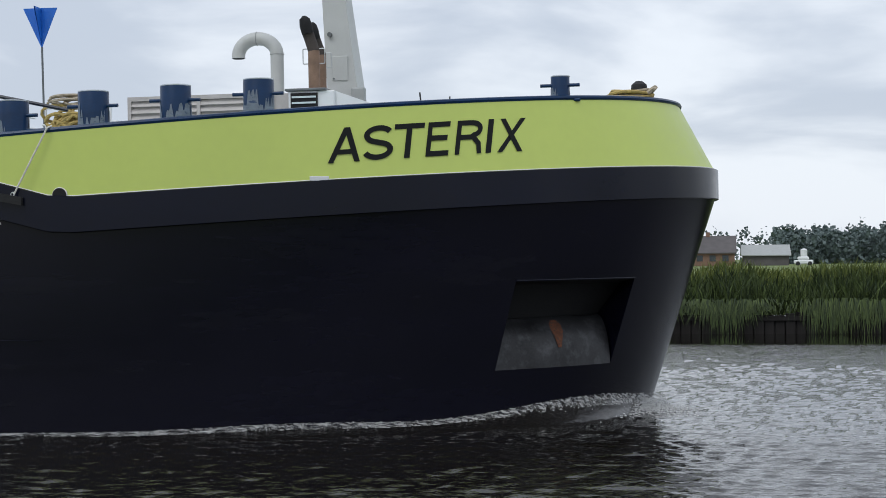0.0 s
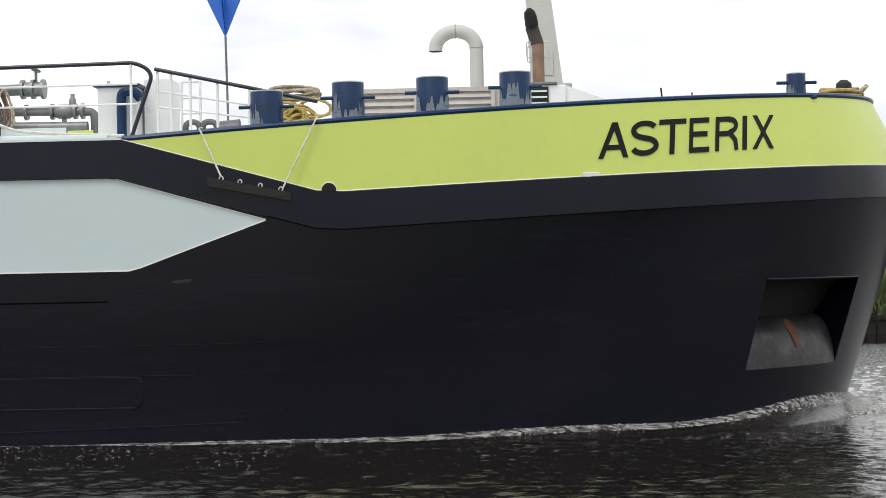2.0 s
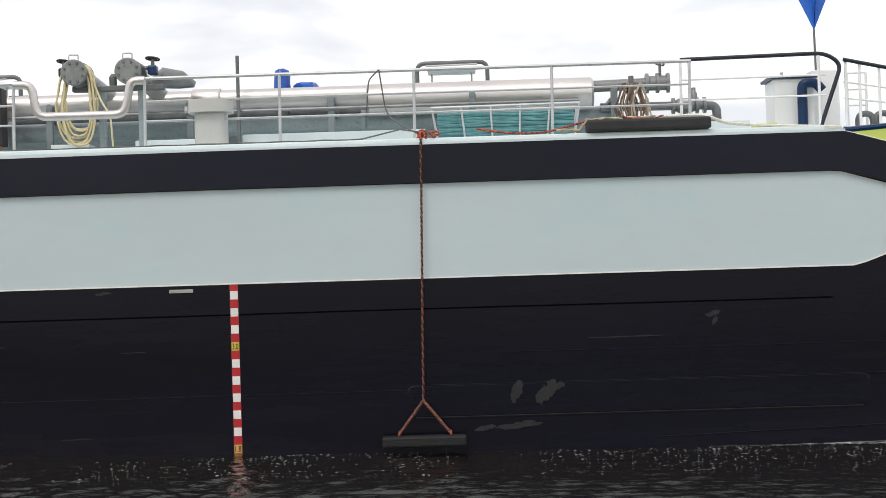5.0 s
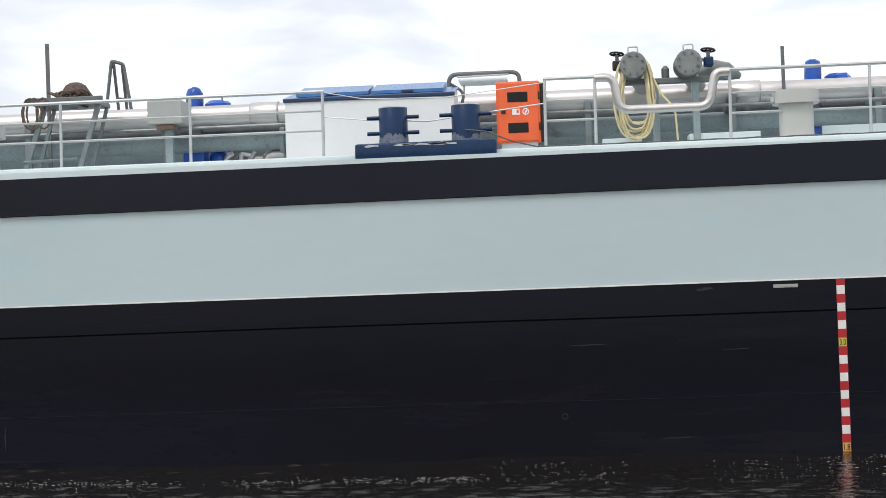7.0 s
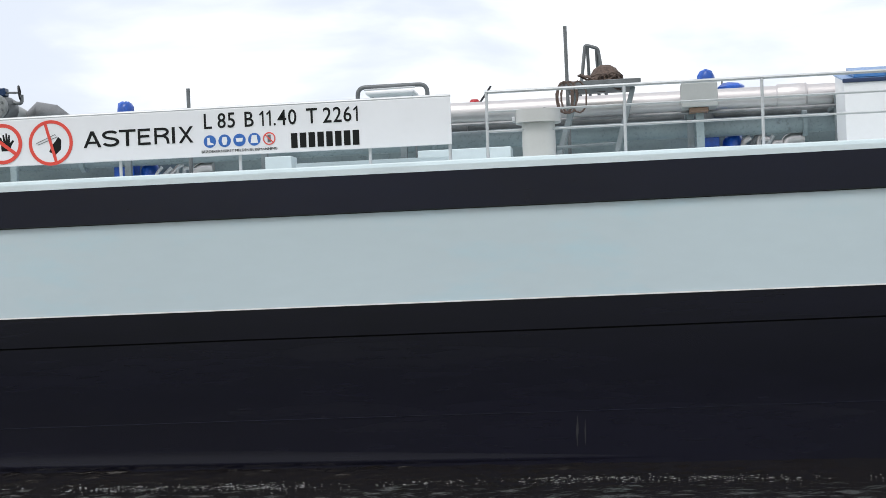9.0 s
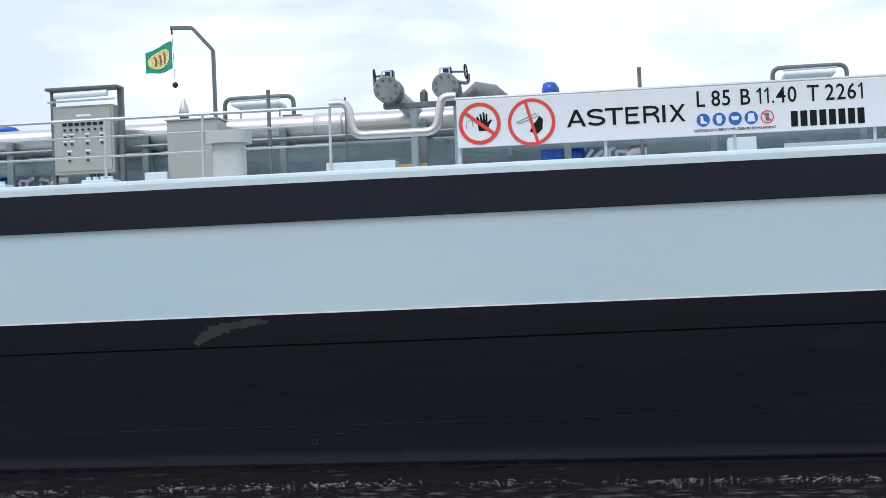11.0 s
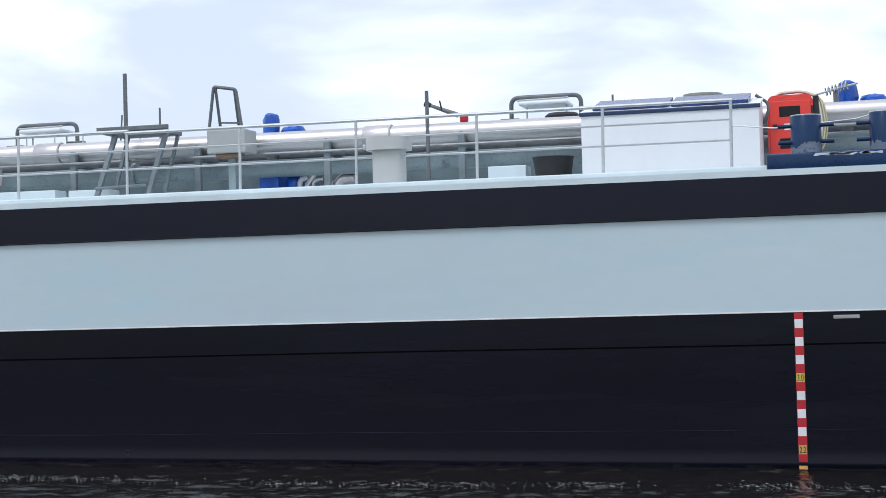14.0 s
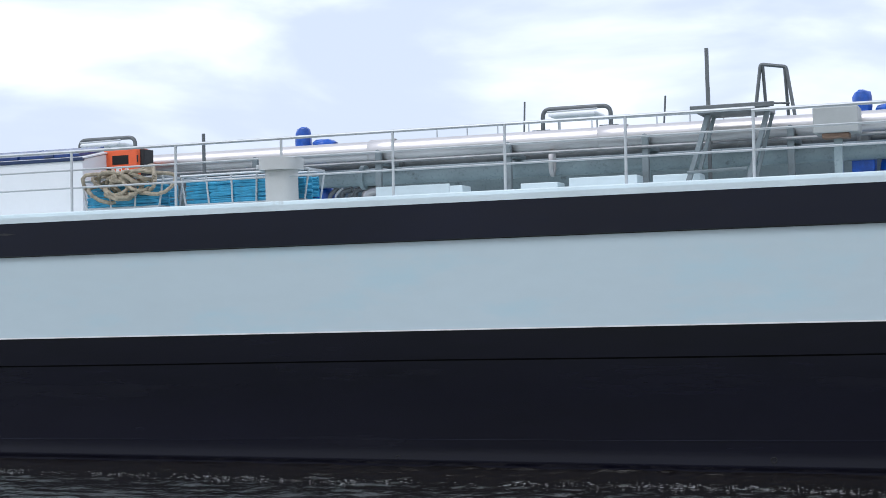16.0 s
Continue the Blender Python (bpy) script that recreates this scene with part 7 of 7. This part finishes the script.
def build_small_deck_things():
    for x, w, z in ((-35.6, 0.9, 5.62), (-36.25, 0.5, 5.58), (-37.4, 0.35, 5.6), (-34.5, 0.6, 5.6), (-28.6, 0.5, 5.66), (-19.0, 0.9, 5.62), (-13.9, 0.35, 5.68), (-11.9, 1.2, 5.66), (-21.4, 0.3, 5.62), (-2.6, 0.5, 5.6), (-1.5, 0.9, 5.62)):
        solid("deck_step", box(x, x + w, 1.93, 2.28, DECK, z, 0.01), M_PALE, (x, 2.1, DECK), "low pale grey deck box", "deck box", "low deck boxes")
    t = thing("black_tub", (-27.73, 1.85, DECK), "round black rubber tub on deck", "tub")
    part("tub", lathe(-27.73, 1.85, DECK, [(0.2, 0), (0.26, 0.42), (0.27, 0.44), (0.24, 0.44)], 20), M_DARK, t, smooth=True)
    vc = thing("mushroom_vent", (-27.96, 4.0, 5.88), "round black vent cap on the trunk deck", "vent")
    part("cap", lathe(-27.96, 4.0, 5.88, [(0.17, 0), (0.17, 0.5), (0.25, 0.53), (0.25, 0.6), (0.2, 0.64)], 20), M_DARK, vc, smooth=True)
    m = thing("foam_monitor", (-29.2, 2.9, 6.25), "fire monitor nozzle with red valve", "fire monitor")
    part("barrel", tube([(-29.6, 2.9, 6.61), (-29.2, 2.9, 6.45)], [0.022, 0.035], 10), M_DGREY, m, smooth=True)
    part("nozzle", tube([(-29.66, 2.9, 6.635), (-29.58, 2.9, 6.6)], [0.045, 0.03], 10), M_DARK, m)
    part("red_valve", lathe(-29.12, 2.9, 6.33, [(0.04, 0), (0.06, 0.04), (0.06, 0.1), (0.03, 0.13)], 12), M_RED, m, "dark red valve")
    part("handle", rod((-29.42, 2.88, 6.52), (-29.45, 2.88, 6.66), 0.012, 6), M_DARK, m)
    d = thing("drum_hood", (-26.0, 3.9, 5.88), "round olive-grey vent hood", "vent")
    part("hood", lathe(-26.0, 3.9, 6.29, [(0.2, -0.41), (0.22, 0.25), (0.27, 0.34), (0.27, 0.37), (0.1, 0.39)], 20), M_CABINET, d, smooth=True)
    f = thing("lashed_line", (-5.2, 0.6, 6.0), "thin wire lashed from rail to bollards", "wire")
    part("wire", tube([(-5.99, RAIL_Y, 5.9), (-5.4, 0.55, 5.83), (-4.7, 0.55, 5.79), (-3.3, RAIL_Y, 5.95)], 0.008, 5), M_GALV, f)
    part("wire", tube([(-5.99, RAIL_Y, 6.2), (-5.5, 0.6, 6.1), (-4.5, 0.6, 6.07), (-3.3, RAIL_Y, 6.2)], 0.006, 5), M_GALV, f)
    g = thing("lashed_line", (-24.3, 0.6, 6.0), "thin wire lashed from rail to bollards", "wire")
    part("wire", tube([(-25.4, RAIL_Y, 5.9), (-24.9, 0.55, 5.84), (-24.0, 0.55, 5.9), (-22.84, RAIL_Y, 6.18)], 0.008, 5), M_GALV, g)
    for x in (-22.85, -21.5):
        solid("roller_fairlead", join(box(x - 0.16, x + 0.24, 0.2, 0.5, 5.385, 5.43, 0.01), *[lathe(x - 0.1 + 0.09 * k, 0.3, 5.40, [(0.035, 0), (0.035, 0.07)], 10) for k in range(4)]), M_PALE, (x, 0.3, 5.3), "small pale grey roller fairlead at the deck edge", "fairlead", "roller fairleads", smooth=False)
    o = solid("drip_tray", box(-18.85, -17.7, 2.0, 2.5, DECK, 5.56, 0.01), M_OCHRE, (-18.2, 2.2, DECK), "ochre drip tray under the loading valves", "tray")
    w = thing("red_hand_pump", (-11.25, 3.1, 6.2), "red pump head with a black lever", "pump")
    part("head", lathe(-11.25, 3.1, 6.25, [(0.08, 0), (0.1, 0.08), (0.05, 0.16)], 12), M_RED, w, smooth=True)
    part("lever", rod((-11.18, 3.1, 6.36), (-11.02, 3.1, 6.58), 0.016, 6), M_DARK, w)
    # flat walkway grating rail seen low over the trunk
    for x0, x1 in ((-38.2, -34.0),):
        k = thing("trunk_railing", ((x0 + x1) / 2, 4.2, 5.88), "low grey railing along the trunk deck", "railing")
        part("bar", rod((x0, 4.2, 6.62), (x1, 4.2, 6.60), 0.012, 6), M_GALV, k)
        part("bar", rod((x0, 4.2, 6.46), (x1, 4.2, 6.44), 0.012, 6), M_GALV, k)
        for x in np.arange(x0, x1 + 0.1, 0.47):
            part("post", rod((x, 4.2, 5.88), (x, 4.2, 6.61), 0.011, 6), M_GALV, k)


build_small_deck_things()


def build_deck_panels():
    """Low upright coaming plates just inside the rail."""
    for x0, x1, z1, m_, word in ((0.02, 2.28, 5.57, M_PALE, "pale grey"), (6.29, 6.61, 5.51, M_LIME, "lime green"), (4.9, 6.27, 5.55, M_PALE, "pale grey"), (-3.35, -2.75, 5.47, M_PALE, "pale grey"), (-13.3, -11.4, 5.5, M_PALE, "pale grey"), (-37.9, -36.9, 5.56, M_PALE, "pale grey")):
        p = thing("coaming_plate", ((x0 + x1) / 2, 1.0, DECK), word + " upright coaming plate inside the rail", "coaming", "coaming plates")
        part("plate", box(x0, x1, 0.98, 1.0, DECK, z1, 0.004), m_, p)
        for x in np.linspace(x0 + 0.1, x1 - 0.1, max(2, int((x1 - x0) / 0.6))):
            part("stiffener", box(x - 0.01, x + 0.01, 1.0, 1.12, DECK, z1 - 0.04), m_, p)


build_deck_panels()


# ---- water pushed up along the hull ----
def water_z(x):
    return 1.71 - 0.01065 * x


def build_bow_wave():
    rnd = random.Random(17)
    V, F = [], []

    def clot(x, y, z, r, stretch=1.7, sink=0.01):
        i = len(V)
        for k in range(6):
            a = k * math.pi / 3 + rnd.uniform(-0.3, 0.3)
            q = r * rnd.uniform(0.6, 1.2)
            V.append((x + stretch * q * math.cos(a), y + q * math.sin(a), z - sink))
        V.append((x, y, z + r * rnd.uniform(0.08, 0.2)))
        for k in range(6):
            F.append((i + k, i + (k + 1) % 6, i + 6))
    for k in range(450):
        x = 17.0 - 6.0 * rnd.random() ** 1.6
        y = SIDE(x) - 0.04 - abs(rnd.gauss(0, 0.12))
        clot(x, y, water_z(x) + 0.2 * math.exp(-((x - 15.9) / 1.3) ** 2) * rnd.uniform(0.2, 1.0) + 0.012, rnd.uniform(0.002, 0.007))
    for k in range(1500):
        far, a = abs(rnd.gauss(0, 0.45)), rnd.uniform(-1.9, 0.25)
        x, y = 16.62 + far * math.cos(a) * 0.9, SIDE(16.62) + far * math.sin(a) * 1.3
        if y > SIDE(min(x, 16.75)) - 0.02:
            continue
        clot(x, y, water_z(x) + 0.28 * math.exp(-far * 2.4) * rnd.random() + 0.012, rnd.uniform(0.004, 0.014))
    # pale flecks beside the hull stand in for glints on the wave crests
    for k in range(6500):
        x = 9.0 - 59 * rnd.random() ** 1.1
        d = 1.7 + 0.12 * math.sin(x * 0.8) + rnd.gauss(0, 0.16) if x < -4 else 0.05 + 2.3 * rnd.random() ** 1.4
        if math.sin(x * 3.7) + math.sin(x * 1.3 + 1) + rnd.gauss(0, 0.9) < -0.3:
            continue
        clot(x, -d, water_z(x) + 0.014, rnd.uniform(0.002, 0.0075), rnd.uniform(1.6, 3.2), 0.0015)
    geo = (V, F)
    solid("bow_wave_foam_and_glints", geo, M_FOAM, (10, 0, 1.6), "broken white foam of the bow wave, with pale flecks for glints", "foam", kind="stuff")
    # ridge of water that runs along with the hull
    rows_ = []
    for j, (d, h) in enumerate(((-0.05, 0.75), (0.05, 1.0), (0.16, 0.9), (0.34, 0.45), (0.6, 0.1), (0.9, -0.6))):
        row_ = []
        for x in np.linspace(17.05, -8.0, 120):
            crest = 0.22 * math.exp(-((x - 15.8) / 1.4) ** 2) + 0.05 * math.exp(-((x - 16.4) / 0.7) ** 2) + 0.09 * math.exp(-((x - 12.6) / 1.8) ** 2) + 0.05 * math.exp(-((x - 9.0) / 2.2) ** 2) + 0.06 * math.exp(-((x + 2.2) / 2.4) ** 2) - 0.01
            crest *= min(1.0, (17.08 - x) / 0.4)
            crest += 0.012 * math.sin(x * 7.3 + j) + 0.01 * math.sin(x * 3.1 + 2 * j)
            row_.append((x, SIDE(x) - d, water_z(x) + crest * h - (0.05 if d > 0.8 else 0.0)))
        rows_.append(row_)
    # thin line of foam where the ridge meets the plating
    lace = []
    for d, h, lift in ((0.0, 0.8, 1.0), (0.04, 0.98, 0.8), (0.1, 0.97, 0.5), (0.18, 0.87, 0.2), (0.28, 0.6, 0.0)):
        row_ = []
        for x in np.linspace(17.0, 5.5, 420):
            crest = 0.22 * math.exp(-((x - 15.8) / 1.4) ** 2) + 0.05 * math.exp(-((x - 16.4) / 0.7) ** 2) + 0.09 * math.exp(-((x - 12.6) / 1.8) ** 2) + 0.05 * math.exp(-((x - 9.0) / 2.2) ** 2)
            crest *= min(1.0, (17.08 - x) / 0.4)
            thick = 0.012 + 0.03 * math.exp(-((x - 12.3) / 1.5) ** 2) + 0.10 * math.exp(-((x - 16.2) / 0.9) ** 2) + rnd.gauss(0, 0.006)
            wide = d * (0.75 + 0.2 * math.sin(x * 1.9) + rnd.gauss(0, 0.1)) * min(1.0, (x - 5.4) / 4) * (1 + 0.9 * max(0.0, (x - 14.5) / 2.5))
            row_.append((x, SIDE(x) - 0.01 - wide, water_z(x) + crest * h + 0.014 + thick * lift * min(1.0, (x - 5.4) / 4)))
        lace.append(row_)
    w = thing("bow_wave", (10, 0, 1.6), "smooth ridge of dark water along the hull, edged with foam", "wave")
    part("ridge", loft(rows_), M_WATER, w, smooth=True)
    part("foam_line", loft(lace), M_LACE, w, "thin whitish line of foam along the black hull", smooth=True, kind="stuff")


def SIDE(x):
    """Near side of the hull at the waterline."""
    tip = tip_at(1.6)
    if x <= SHOULDER:
        return 0.0
    return BEAM / 2 * (1 - math.sqrt(max(0.0, 1 - (min(x, tip) - SHOULDER) ** 2 / (tip - SHOULDER) ** 2)))


build_bow_wave()


# ---- motion: the ship runs past to the right ----
def ship_pose(t):
    return pose(-17.624 + 2.9793 * t, 19.669 - 0.0639 * t, -1.71, 0, -0.61, 0)


def motions():
    times = [0.5 * k for k in range(33)]
    swing = [0, 8, -6, 10, 2, -8, 5, 12, -4, 3, 10, 0, -6, 8, 4, -5, 9, 1, -7, 6, 3, -4, -12, 5, 35, 48, 66, 50, 30, 20, 40, 25, 10]
    for ob in SHIP:
        rest = ob.matrix_basis.copy()
        if ob is flag.ob:
            walk(ob, [(t, ship_pose(t) @ rest @ pose(0, 0, 0, 0, 0, a)) for t, a in zip(times, swing)])
        else:
            walk(ob, [(t, ship_pose(t) @ rest) for t in times])


motions()
